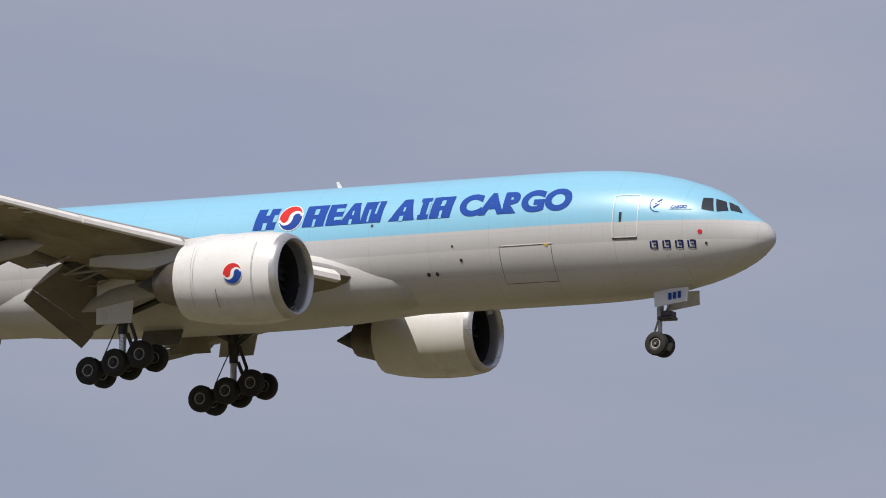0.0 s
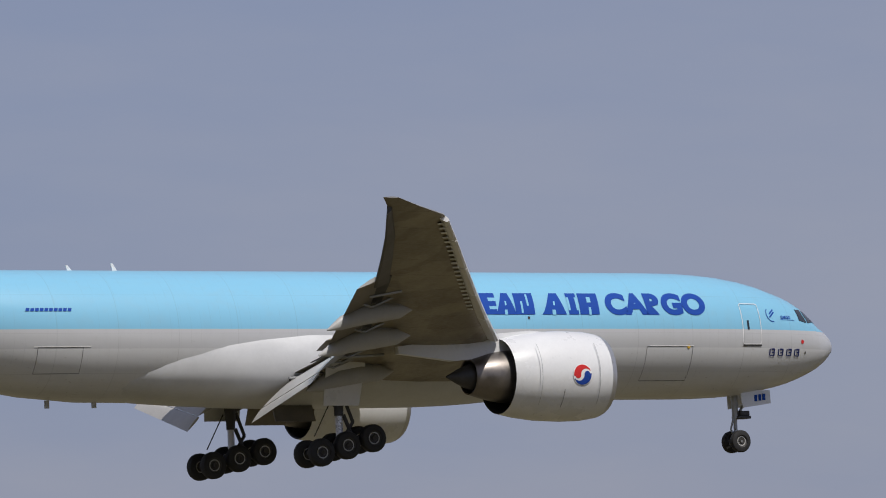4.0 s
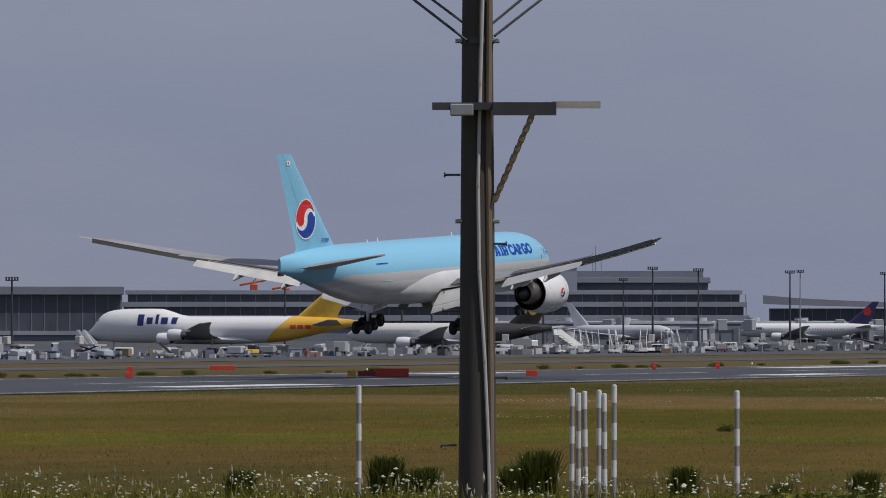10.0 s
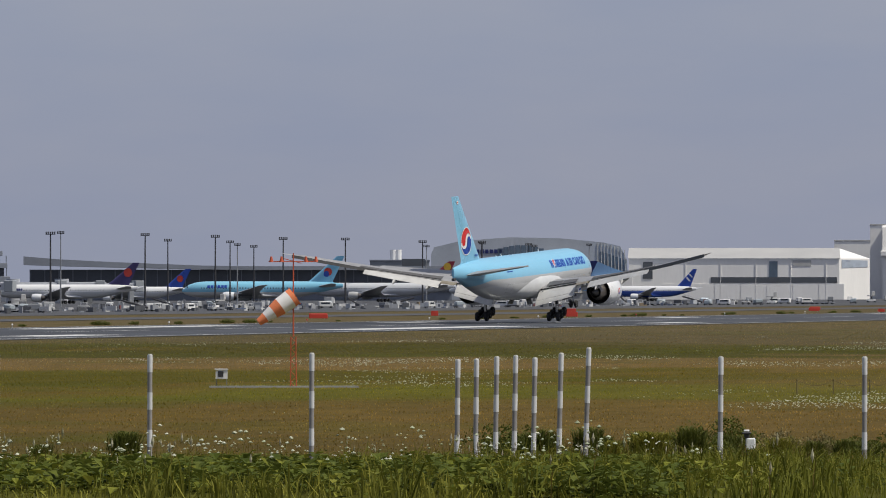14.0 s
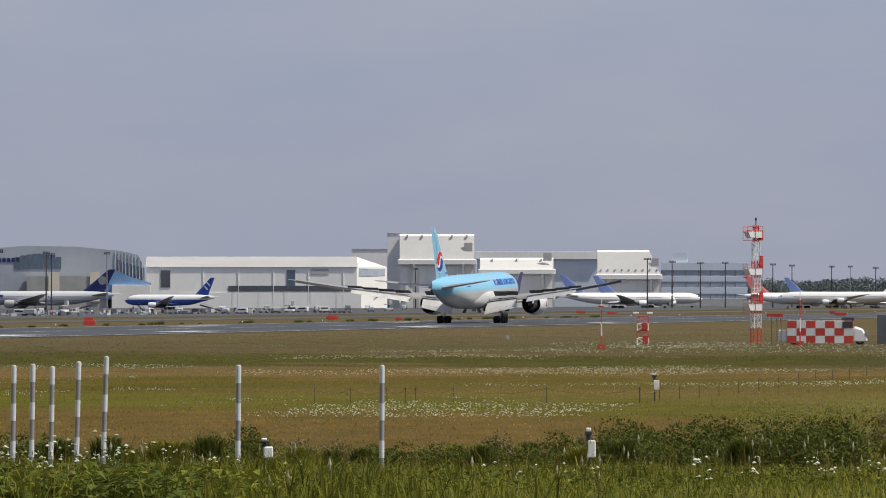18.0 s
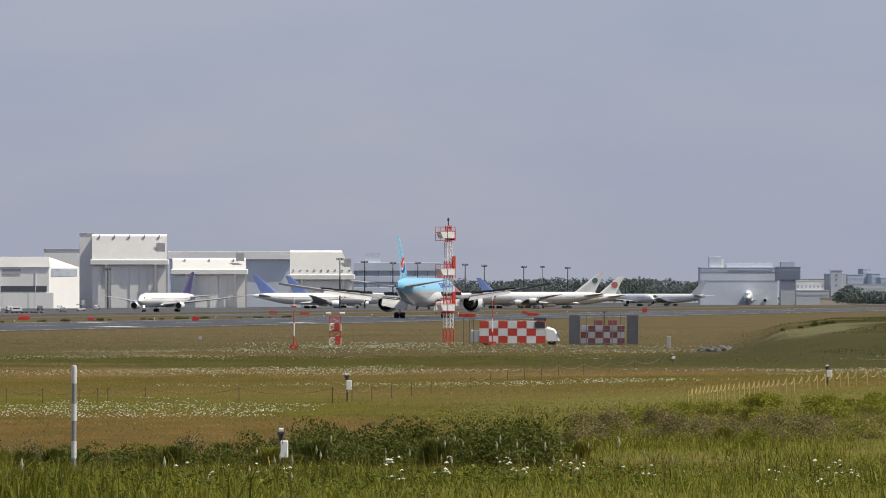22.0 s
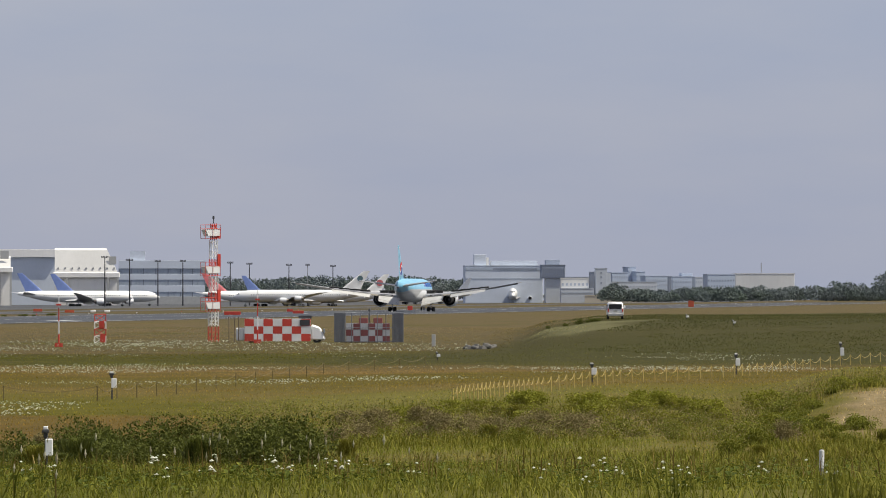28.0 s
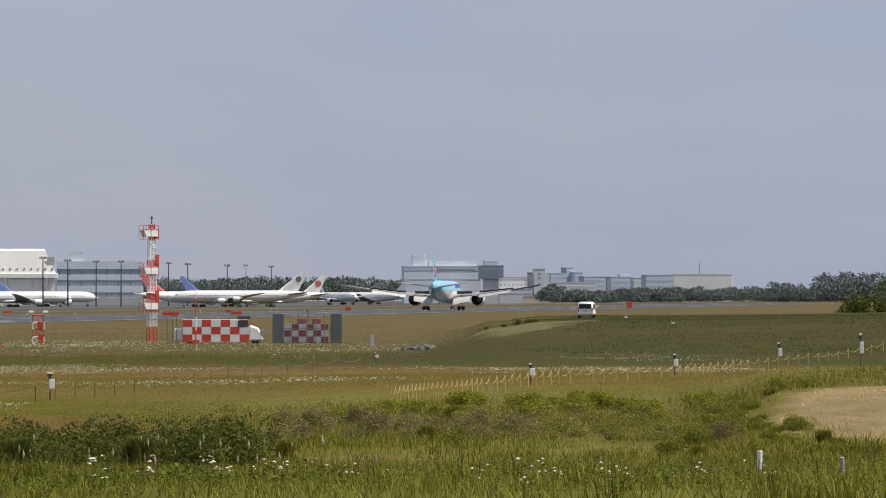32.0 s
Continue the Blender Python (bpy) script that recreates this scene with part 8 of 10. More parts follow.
def build_near():
    R = 108
    for b, z, ln in ((65.124, 4.52, 0), (67.031, 4.47, 0.3), (67.091, 4.39, 0.2), (67.157, 4.42, -0.6), (67.273, 4.44, 0.2), (67.328, 4.38, -0.3), (67.409, 4.53, 0.2),
                     (68.511, 4.43, 0), (69.872, 4.39, 0.1), (71.320, 4.41, 0.2), (72.622, 4.30, 0.6), (72.789, 4.31, 0.6), (72.966, 4.35, 0.8), (73.133, 4.37, 0.9), (73.305, 4.33, 1.0), (73.532, 4.41, 1.4), (73.770, 4.50, 1.8),
                     (74.980, 4.35, 0.5), (76.270, 4.35, 0.2), (85.071, 2.89, -0.5), (85.804, 2.78, 0)):
        stake(b, R if z else R, z, ln)
    # thin old fence pegs further left
    for b, z in ((59.628, 2.80), (60.699, 2.77), (61.742, 2.72)):
        p = polar(b, 130)
        ob = thing("fence_peg", "thin grey wooden fence peg", "peg", pose(p.x, p.y, ground_z(p.x, p.y) - 0.1), "fence pegs")
        part("peg", rods(((0, 0, 0), (0, 0, z - ground_z(p.x, p.y) + 0.1), 0.025, 0.02), n=6), STEEL, ob)
    # concrete utility pole with cross-arm, brace, step bolts, cable duct and stays
    r = 62.0
    b = 66.187
    p = polar(b, r)
    zg = ground_z(p.x, p.y)
    up = thing("utility_pole", "weathered dark concrete utility pole with a steel cross-arm", "utility pole", facing(b, r, zg - 0.1))
    hz = lambda y: EYE[2] - (y - 573.7) / 11311 * r - zg + 0.1
    w0 = 27.5 / 11311 * r
    shaft = part("shaft", rods(((0, 0, 0), (0, 0, hz(-420)), w0 * 1.25, w0 * 0.86), n=28), POLEC, up, "stained grey-brown concrete shaft", smooth=True)
    px = lambda x: (x - 845) / 11311 * r
    for y in (73, 392):
        part("clamp", rods(((0, 0, hz(y) - 0.03), (0, 0, hz(y) + 0.03), w0 * 1.08, w0 * 1.08), n=24), DARKSTEEL, shaft, "dark steel clamp", smooth=True)
        part("clamp_bolt", rods(((px(806), -0.05, hz(y)), (px(884), -0.05, hz(y)), 0.022, 0.022), n=6), STEEL, shaft)
    part("rope_tie", rods(((0, 0, hz(627)), (0, 0, hz(621)), w0 * 1.12, w0 * 1.12), n=24), POSTY, shaft, "thin yellowish tie", smooth=True)
    part("cross_arm", boxes((px(765), px(984), -w0 - 0.1, -w0 + 0.0, hz(196), hz(183)), (px(872), px(984), -w0 - 0.16, -w0 - 0.101, hz(206), hz(183))), DARKSTEEL, up, "dark steel cross-arm")
    part("arm_end", boxes((px(976), px(1062), -w0 - 0.09, -w0 - 0.02, hz(193), hz(181))), ARMPALE, up, "pale faded arm extension")
    part("arm_clamp", boxes((px(797), px(838), -w0 - 0.2, -w0 - 0.102, hz(207), hz(186)), bevel=0.01), STEEL, up)
    part("brace", rods(((px(874), -w0, hz(358)), (px(942), -w0 - 0.13, hz(205)), 0.026, 0.026), n=8), ROPE, up, "rusty rope-wrapped brace")
    for k in range(9):
        u = (k + 0.5) / 9
        part("brace_wrap", rods(((px(874 + 68 * u - 2), -w0 - 0.13 * u, hz(358 - 153 * u + 5)), (px(874 + 68 * u + 2), -w0 - 0.13 * u, hz(358 - 153 * u - 5)), 0.030, 0.030), n=8), DUCT, up)
    for y, x0, x1 in ((310, 787, 815), (432, 868, 896), (550, 784, 812), (668, 868, 896), (788, 781, 808), (192, 868, 878)):
        bolt = part("step_bolt", rods(((px(x0), -0.05, hz(y)), (px(x1), -0.05, hz(y)), 0.011, 0.011), n=6), DARKSTEEL, up, "steel step bolt")
        part("bolt_head", rods(((px(x0 if x0 < 820 else x1) - 0.008, -0.05, hz(y)), (px(x0 if x0 < 820 else x1) + 0.008, -0.05, hz(y)), 0.024, 0.024), n=8), DARKSTEEL, bolt)
    pts = [(856, -60), (850, 150), (846, 330), (848, 480), (858, 640), (864, 780), (868, 960)]
    for (xa, ya), (xb, yb) in zip(pts, pts[1:]):
        part("cable", rods(((px(xa), -w0 * 1.05 - 0.02, hz(ya)), (px(xb), -w0 * 1.12 - 0.02, hz(yb)), 0.018, 0.018), n=8), GREYP, up, "pale grey cable running down the shaft", smooth=True)
    bm = bmesh.new()
    pts = [(866, 0), (864, 300), (868, 640), (870, 960)]
    for (xa, ya), (xb, yb) in zip(pts, pts[1:]):
        rod(bm, (px(xa), -w0 * 0.9, hz(ya)), (px(xb), -w0 * 0.9, hz(yb)), 0.03, n=8)
    part("cable_duct", bm, DUCT, up, "brown cable duct", smooth=True)
    for x0, y0, x1, y1, tk in ((826, 73, 735, 0, 0.014), (818, 40, 768, 0, 0.014), (835, 73, 920, 0, 0.014), (875, 65, 955, 0, 0.014)):
        d = Vector((px(x1) - px(x0), 0.3, hz(y1) - hz(y0)))
        part("stay_wire", rods(((px(x0), -w0 * 0.9, hz(y0)), (px(x0) + d.x * 4, 1.2, hz(y0) + d.z * 4), tk, tk), n=6), DARKSTEEL, up, "twisted stay wire")
    # windsock
    r = 343.3
    b = 71.158
    ws = thing("windsock", "orange and white windsock on a red-orange lattice mast", "windsock", facing(b, r, 0))
    px = lambda x: (x - 836) / 11311 * r
    hz = lambda y: EYE[2] - (y - 508.8) / 11311 * r
    bm = bmesh.new()
    zt = hz(600)
    for sx, sy in ((-1, -1), (1, -1), (1, 1), (-1, 1)):
        rod(bm, (sx * 0.16, sy * 0.16, 0), (sx * 0.13, sy * 0.13, zt), 0.028, n=6)
    for k in range(9):
        z0, z1 = zt * k / 9, zt * (k + 1) / 9
        s = 1 if k % 2 else -1
        for a, c in (((-0.15 * s, -0.15), (0.15 * s, -0.15)), ((-0.15 * s, 0.15), (0.15 * s, 0.15)), ((-0.15, -0.15 * s), (-0.15, 0.15 * s)), ((0.15, -0.15 * s), (0.15, 0.15 * s))):
            rod(bm, (*a, z0), (*c, z1), 0.018, n=5)
    part("lattice_mast", bm, ORANGE, ws, "red-orange lattice mast")
    part("top_pole", rods(((0, 0, zt), (0, 0, hz(452)), 0.045, 0.035)), ORANGE, ws)
    part("lamp_arm", rods(((px(792), 0, hz(467)), (px(880), 0, hz(467)), 0.025, 0.025), ((px(820), 0.3, hz(462)), (px(850), -0.3, hz(470)), 0.02, 0.02), n=6), ORANGE, ws)
    for x in (797, 815, 858, 876):
        part("sock_lamp", rods(((px(x), 0, hz(468)), (px(x), 0, hz(458)), 0.12, 0.05), n=8), ORANGE, ws, "small orange lamp hood")
    sock = part("hoop", rods(((0, 0, -0.55), (0, 0, 0.55), 0.03, 0.03), ((0, -0.5, 0), (0, 0.5, 0), 0.03, 0.03), n=6), ORANGE, ws, "swivel hoop")
    sock.location = (px(838), -0.05, hz(528))
    secs = ((0.0, 0.50), (-0.28, 0.51), (-0.95, 0.48), (-1.45, 0.38), (-1.95, 0.28), (-2.4, 0.19))
    for (xa, ra), (xb, rb), mt in zip(secs, secs[1:], (SOCKO, SOCKW, SOCKO, SOCKW, SOCKO)):
        part("sock_panel", rods(((xa, 0, 0), (xb, 0, 0), ra, rb), n=18), mt, sock, "orange cloth" if mt is SOCKO else "white cloth", smooth=True)
    SOCK.append(sock)
    part("base_slab", boxes((-4.5, 3.5, -0.5, 0.5, -0.02, 0.12)), CONC, ws)
    p = polar(70.515, 352)
    ob = thing("instrument_box", "white louvred instrument box on legs", "instrument box", facing(70.515, 352, ground_z(p.x, p.y)))
    part("housing", boxes((-0.33, 0.33, -0.3, 0.3, 0.35, 0.85), (-0.38, 0.38, -0.35, 0.35, 0.85, 0.9)), WHITE, ob)
    part("louvre", boxes((-0.2, 0.1, -0.32, -0.3, 0.45, 0.78)), DARKSTEEL, ob)
    for x in (-0.28, 0.28):
        part("leg", rods(((x, 0, -0.1), (x, 0, 0.36), 0.03, 0.03), n=6), STEEL, ob)


POLEC = surface("stained_concrete", (0.062, 0.054, 0.048), 0.85, 0, 1.2, 0.25, 0.2, 0.004, stretch=(1, 1, 0.2))
ROPE = surface("rusty_tan_rope", (0.36, 0.25, 0.12), 0.85, 0, 6.0, 0.2, 0.15)
ARMPALE = surface("faded_pale_wrap", (0.38, 0.36, 0.32), 0.7, 0, 4.0, 0.25, 0.15)
DUCT = surface("brown_plastic_duct", (0.17, 0.125, 0.085), 0.6, 0, 2.0, 0.15, 0.1)
SOCKO = surface("orange_cloth", (0.86, 0.25, 0.10), 0.8, 0, 2.0, 0.12, 0.1)
SOCKW = surface("white_cloth", (0.84, 0.82, 0.79), 0.8, 0, 2.0, 0.08, 0.08)
REDC = pieces("red_check_panel", (0.55, 0.055, 0.035), 0.5, 0.12, 0.8)
WHITEC = pieces("white_check_panel", (0.74, 0.74, 0.73), 0.45, 0.06, 0.8)
DRED = pieces("dull_red_check_panel", (0.20, 0.06, 0.06), 0.6, 0.15, 0.8)
DWHITE = pieces("dull_white_check_panel", (0.42, 0.43, 0.46), 0.6, 0.12, 0.8)


CAGE = surface("dark_galvanised_mesh", (0.16, 0.172, 0.195), 0.55, 0.2, 2.0, 0.15, 0.1)


def build_glide_site():
    r = 700.0
    hz = lambda y: EYE[2] - (y - 521.3) / 11311 * r
    pxm = r / 11311
    # truck-mounted shelter, chequered
    b = 80.225
    tr = thing("chequered_truck", "white truck with a red and white chequered shelter body", "truck", facing(b, r, 0))
    x0, x1 = (980 - 1044) * pxm, (1097 - 1044) * pxm
    z0, z1 = 0.12, hz(569)
    part("shelter", boxes((x0, x1, 0, 2.6, z0, z1), bevel=0.04), WHITE, tr, "white shelter body")
    n, m = 7, 3
    for i in range(n):
        for j in range(m):
            a, c = x0 + (x1 - x0) * i / n, z0 + (z1 - z0) * j / m
            part("check_panel", boxes((a + 0.01, a + (x1 - x0) / n - 0.01, -0.05, 0.02, c + 0.01, c + (z1 - z0) / m - 0.01)), REDC if (i + j) % 2 == 0 else WHITEC, tr)
    part("rear_box", boxes((x0 - 0.95, x0 - 0.02, 0.2, 2.4, 0.2, hz(585)), bevel=0.1), WHITE, tr)
    bm = boxes((x1 + 0.02, x1 + 1.65, 0.1, 2.4, 0.2, hz(579)), bevel=0.2)
    for v in bm.verts:
        if v.co.x > x1 + 1 and v.co.z > 1.2:
            v.co.x -= 0.5
            v.co.z -= 0.25
    part("cab", bm, WHITE, tr, "white rounded cab")
    part("windscreen", boxes((x1 + 1.36, x1 + 1.58, 0.05, 1.2, 0.95, 1.5), bevel=0.03), GREYCLAD, tr)
    part("roof_cabinet", boxes((x1 - 1.3, x1 + 0.1, 0.3, 1.2, z1, z1 + 0.35), (x1 - 1.2, x1 - 0.1, -0.08, 0, z1 - 0.75, z1 - 0.1)), DARKSTEEL, tr)
    for x in (x0 + 0.8, x1 + 0.7):
        vs, fs = lathe([(0.05, 0.2), (0.05, 0.45), (0.3, 0.48), (0.4, 0.2)], 16, "Y", (x, 0.15, 0.36))
        raw("tyre", vs, fs, TYRE, tr, smooth=True)
    # chequered hut within a mesh cage
    b = 81.015
    hut = thing("caged_hut", "dull chequered equipment hut inside a steel mesh cage", "hut", facing(b, r, 0))
    a0, a1 = -2.5, 2.3
    zt = hz(577)
    part("wall", boxes((a0, a1, 0.5, 3.2, 0, zt)), DWHITE, hut)
    for i in range(6):
        for j in range(3):
            a, c = a0 + (a1 - a0) * i / 6, zt * j / 3
            part("check_panel", boxes((a + 0.01, a + (a1 - a0) / 6 - 0.01, 0.44, 0.51, c + 0.02, c + zt / 3 - 0.01)), DRED if (i + j) % 2 else DWHITE, hut)
    for x in (-0.6, 1.0):
        part("roof_unit", boxes((x - 0.5, x + 0.5, 0.8, 1.8, zt, zt + 0.6), bevel=0.05), DRED, hut)
    part("roof_lamp", rods(((0.1, 1, zt), (0.1, 1, hz(552)), 0.04, 0.04), ((0.1, 1, hz(555)), (0.1, 1, hz(551)), 0.2, 0.1), n=8), DARKSTEEL, hut)
    cx, ch = 3.76, hz(559)
    for x in np.linspace(-cx, cx, 9):
        part("cage_post", rods(((x, 0, 0), (x, 0, ch), 0.045, 0.045), n=6), CAGE, hut)
        part("cage_post", rods(((x, 4, 0), (x, 4, ch), 0.045, 0.045), n=6), CAGE, hut)
    for z in (0.1, ch / 2, ch):
        part("cage_rail", rods(((-cx, 0, z), (cx, 0, z), 0.03, 0.03), ((-cx, 4, z), (cx, 4, z), 0.03, 0.03), n=6), CAGE, hut)
    for sx in (-1, 1):
        bm = bmesh.new()
        for k in range(16):
            x = sx * (cx - 1.25 * k / 16)
            rod(bm, (x, -0.02, 0), (x, -0.02, ch), 0.028, n=4)
            rod(bm, (x, 4.02, 0), (x, 4.02, ch), 0.028, n=4)
        for k in range(14):
            z = ch * (k + 0.5) / 14
            rod(bm, (sx * cx, -0.02, z), (sx * (cx - 1.25), -0.02, z), 0.02, n=4)
        part("cage_mesh", bm, CAGE, hut, "fine dark grey steel mesh")
    # red and white lattice mast with platforms
    b = 79.623
    tw = thing("lattice_tower", "red and white lattice antenna tower with platforms", "tower", facing(b, r + 8, 0, 25))
    top = hz(399)
    zs = [0, top * 0.13, top * 0.26, top * 0.42, top * 0.56, top * 0.70, top * 0.86, top]
    for j in range(7):
        mt = (RED, WHITE)[j % 2]
        bm = bmesh.new()
        za, zb = zs[j], zs[j + 1]
        w = (0.44, 0.42, 0.40, 0.37, 0.35, 0.33, 0.24)[j]
        for sx, sy in ((-1, -1), (1, -1), (1, 1), (-1, 1)):
            rod(bm, (sx * w, sy * w, za), (sx * w, sy * w, zb), 0.05, n=6)
        for k in range(2):
            z_a, z_b = za + (zb - za) * k / 2, za + (zb - za) * (k + 1) / 2
            for s in (1, -1):
                for sy in (-1, 1):
                    rod(bm, (-w * s, sy * w, z_a), (w * s, sy * w, z_b), 0.022, n=4)
                    rod(bm, (sy * w, -w * s, z_a), (sy * w, w * s, z_b), 0.022, n=4)
        part("lattice_bay", bm, mt, tw, "red lattice bay" if j % 2 == 0 else "white lattice bay")
    for f, big in ((0.285, 1), (0.585, 1), (0.90, 1)):
        z = top * f
        skirt = boxes((-1.25, 0.52, -0.6, 0.6, z - 0.1, z + 0.68), bevel=0.04)
        for v in skirt.verts:
            if v.co.z < z + 0.2 and v.co.x < 0:
                v.co.x += 0.3
        part("platform", skirt, WHITE, tw, "white platform skirt")
        bm = bmesh.new()  # one welded frame
        for x, y in ((-1.28, -0.62), (0.56, -0.62), (0.56, 0.62), (-1.28, 0.62), (-0.35, -0.62)):
            rod(bm, (x, y, z - 0.35), (x, y, z + 1.15), 0.028, n=5)
        for y in (-0.62, 0.62):
            for dz in (-0.35, 0.72, 1.15):
                rod(bm, (-1.28, y, z + dz), (0.56, y, z + dz), 0.028, n=5)
        part("railing", bm, RED, tw, "red railing")
        part("antenna_panel", boxes((0.30, 0.66, -0.5, -0.2, z + (0.66 if f < 0.8 else -0.3), z + (2.05 if f < 0.8 else 0.75))), RED, tw, "red antenna panel")
    part("obstruction_light", rods(((0, 0, top), (0, 0, top + 0.55), 0.06, 0.06), ((0, 0, top + 0.55), (0, 0, top + 0.85), 0.14, 0.1), n=8), DARKSTEEL, tw)
    for x in (1.7, 2.3, 2.75):
        ob = thing("duct_post", "thin brown cable post beside the tower", "post", pose(*(facing(b, r) @ Vector((x, 0, 0)))), "cable posts")
        part("post", rods(((0, 0, 0), (0, 0, 2.6), 0.05, 0.05), n=6), DUCT, ob)
        part("cap", boxes((-0.25, 0.25, -0.05, 0.05, 2.6, 2.75)), DUCT, ob)
    # short red and white trestle, and slender poles
    for b_, r_, ztop in ((78.610, 690, hz(553)),):
        ob = thing("antenna_trestle", "short red and white lattice trestle with lamps", "trestle", facing(b_, r_, 0))
        for j in range(4):
            bm = bmesh.new()
            za, zb = ztop * j / 4.6, ztop * (j + 1) / 4.6
            for sx, sy in ((-1, -1), (1, -1), (1, 1), (-1, 1)):
                rod(bm, (sx * 0.6, sy * 0.5, za), (sx * 0.6, sy * 0.5, zb), 0.06, n=6)
            for s in (1, -1):
                rod(bm, (-0.6 * s, -0.5, za), (0.6 * s, -0.5, zb), 0.04, n=4)
            rod(bm, (-0.6, -0.5, zb), (0.6, -0.5, zb), 0.05, n=4)
            rod(bm, (-0.6, 0.5, zb), (0.6, 0.5, zb), 0.05, n=4)
            for s in (1, -1):
                rod(bm, (0.6 * s, -0.5, zb), (0.6 * s, 0.5, zb), 0.05, n=4)
            part("lattice_bay", bm, (WHITE, RED)[j % 2], ob)
        for x0, z0, z1 in ((0.0, 0.1, 1.0), (-0.1, 1.6, 2.4)):
            part("cabinet", boxes((x0, x0 + 0.55, -0.6, -0.45, z0, z1)), RED, ob)
        for x in (-0.75, 0.75):
            part("lamp", boxes((x - 0.3, x + 0.3, -0.2, 0.2, ztop - 0.25, ztop), bevel=0.05), WHITE, ob)
    for b_, r_, yt, yb in ((78.240, 640, 527, 621), (80.018, 690, 517, 612)):
        zt = EYE[2] - (yt - 521.3) / 11311 * r_
        ob = thing("antenna_pole", "slender red and white antenna pole", "pole", facing(b_, r_, 0), "antenna poles")
        for j in range(4):
            part("pole_section", rods(((0, 0, zt * j / 4 - (0.1 if j == 0 else 0)), (0, 0, zt * (j + 1) / 4), 0.08 - 0.012 * j, 0.075 - 0.012 * j), n=8), (WHITE, RED)[(j + 1) % 2], ob)
        part("guard", boxes((-0.25, 0.25, -0.2, 0.2, zt * 0.80, zt * 0.83)), RED, ob)
        part("base", boxes((-0.4, 0.4, -0.3, 0.3, -0.1, 0.4)), RED, ob)
    # white cabinet posts, lamp stakes
    for b_, r_, zt, k in ((78.716, 330, 1.38, 0), (77.390, 760, 0.54, 2), (81.629, 520, 0.63, 0), (81.584, 640, 1.29, 2),
                          (78.129, 150, 2.34, 1), (75.225, 122, 2.75, 1), (83.017, 353, 1.58, 1), (84.307, 417, 1.49, 1), (85.241, 480, 1.72, 1), (84.282, 610, 1.88, 1), (83.862, 640, 3.28, 0), (85.970, 470, 2.46, 1)):
        p = polar(b_, r_)
        zg = ground_z(p.x, p.y)
        h = max(0.5, zt - zg)
        ob = thing("lamp_stake", "small white lamp housing on a steel stake" if k < 2 else "small white marker post", "marker post", facing(b_, r_, zg), "marker posts")
        w = (0.14 if r_ < 200 else 0.22) if k != 2 else 0.3
        part("stake", rods(((0, 0, -0.15), (0, 0, h * 0.9), 0.04, 0.04), n=8), DARKSTEEL, ob)
        if r_ == 150:
            for x in (-0.2, 0.34):
                part("guard_rail", rods(((x, -0.1, -0.1), (x - 0.12, -0.1, h * 0.45), 0.014, 0.014), n=6), POSTY, ob, "yellow guard rail")
        part("housing", boxes((-w * 0.2, w * 1.1, -0.1, 0.1, h * 0.42 if k < 2 else 0.1, h * 0.78 if k < 2 else h), bevel=0.02), WHITE if k < 2 else GREYP, ob)
        if k < 2:
            part("lamp_hood", boxes((-w * 0.7, w * 0.5, -0.12, 0.12, h * 0.90, h * 0.97), (-w * 0.45, w * 0.25, -0.08, 0.08, h * 0.80, h * 0.90), bevel=0.015), DARKSTEEL, ob)
            part("lamp_lens", boxes((-w * 0.5, w * 0.3, -0.1, 0.1, h * 0.97, h * 1.04), bevel=0.015), WHITE, ob)


POSTDULL = surface("weathered_fence_post", (0.16, 0.125, 0.05), 0.8, 0, 4.0, 0.2, 0.1)


def rope_fence(pts, n, label, mt=None):
    """Yellow posts with a sagging rope; pts: (heading, distance)."""
    fence = thing("rope_fence", label, "fence", pose(0, 0, 0))
    mt = mt or POSTY
    spots = []
    for i in range(n + 1):
        u = i / n * (len(pts) - 1)
        k = min(int(u), len(pts) - 2)
        v = u - k
        bb, rr = pts[k][0] + (pts[k + 1][0] - pts[k][0]) * v, pts[k][1] + (pts[k + 1][1] - pts[k][1]) * v
        p = polar(bb, rr)
        p.z = ground_z(p.x, p.y)
        spots.append(p)
    me = bpy.data.meshes.new("post")
    bm = rods(((0, 0, -0.1), (0, 0, 0.78), 0.03, 0.03), n=6)
    bm.to_mesh(me)
    bm.free()
    me.materials.append(mt)
    for p in spots:
        o = new("post", me)
        o.parent, o.location = fence, p
    for a, b in zip(spots, spots[1:]):
        bm = bmesh.new()
        q = [a.lerp(b, k / 5) + Vector((0, 0, 0.74 - 0.30 * (1 - (2 * k / 5 - 1) ** 2))) for k in range(6)]
        for c, d in zip(q, q[1:]):
            rod(bm, c, d, 0.016, n=4, caps=False)
        part("rope", bm, mt, fence)


def build_fences():
    rope_fence(((81.77, 298), (82.14, 309), (82.58, 318), (83.27, 346), (84.29, 398), (84.97, 450), (85.86, 530), (86.9, 600)), 70, "yellow post and rope fence across the meadow")
    rope_fence(((78.584, 325), (79.293, 345), (80.002, 380), (80.610, 420), (81.520, 470)), 16, "weathered post and rope fence across the meadow", POSTDULL)
    rope_fence(((75.668, 325), (76.427, 325), (76.635, 325), (78.584, 325)), 7, "faint rope fence with widely spaced posts", POSTDULL)


TINTED = surface("tinted_van_glass", (0.012, 0.014, 0.018), 0.45, 0, 0.3, 0.2, 0.1)


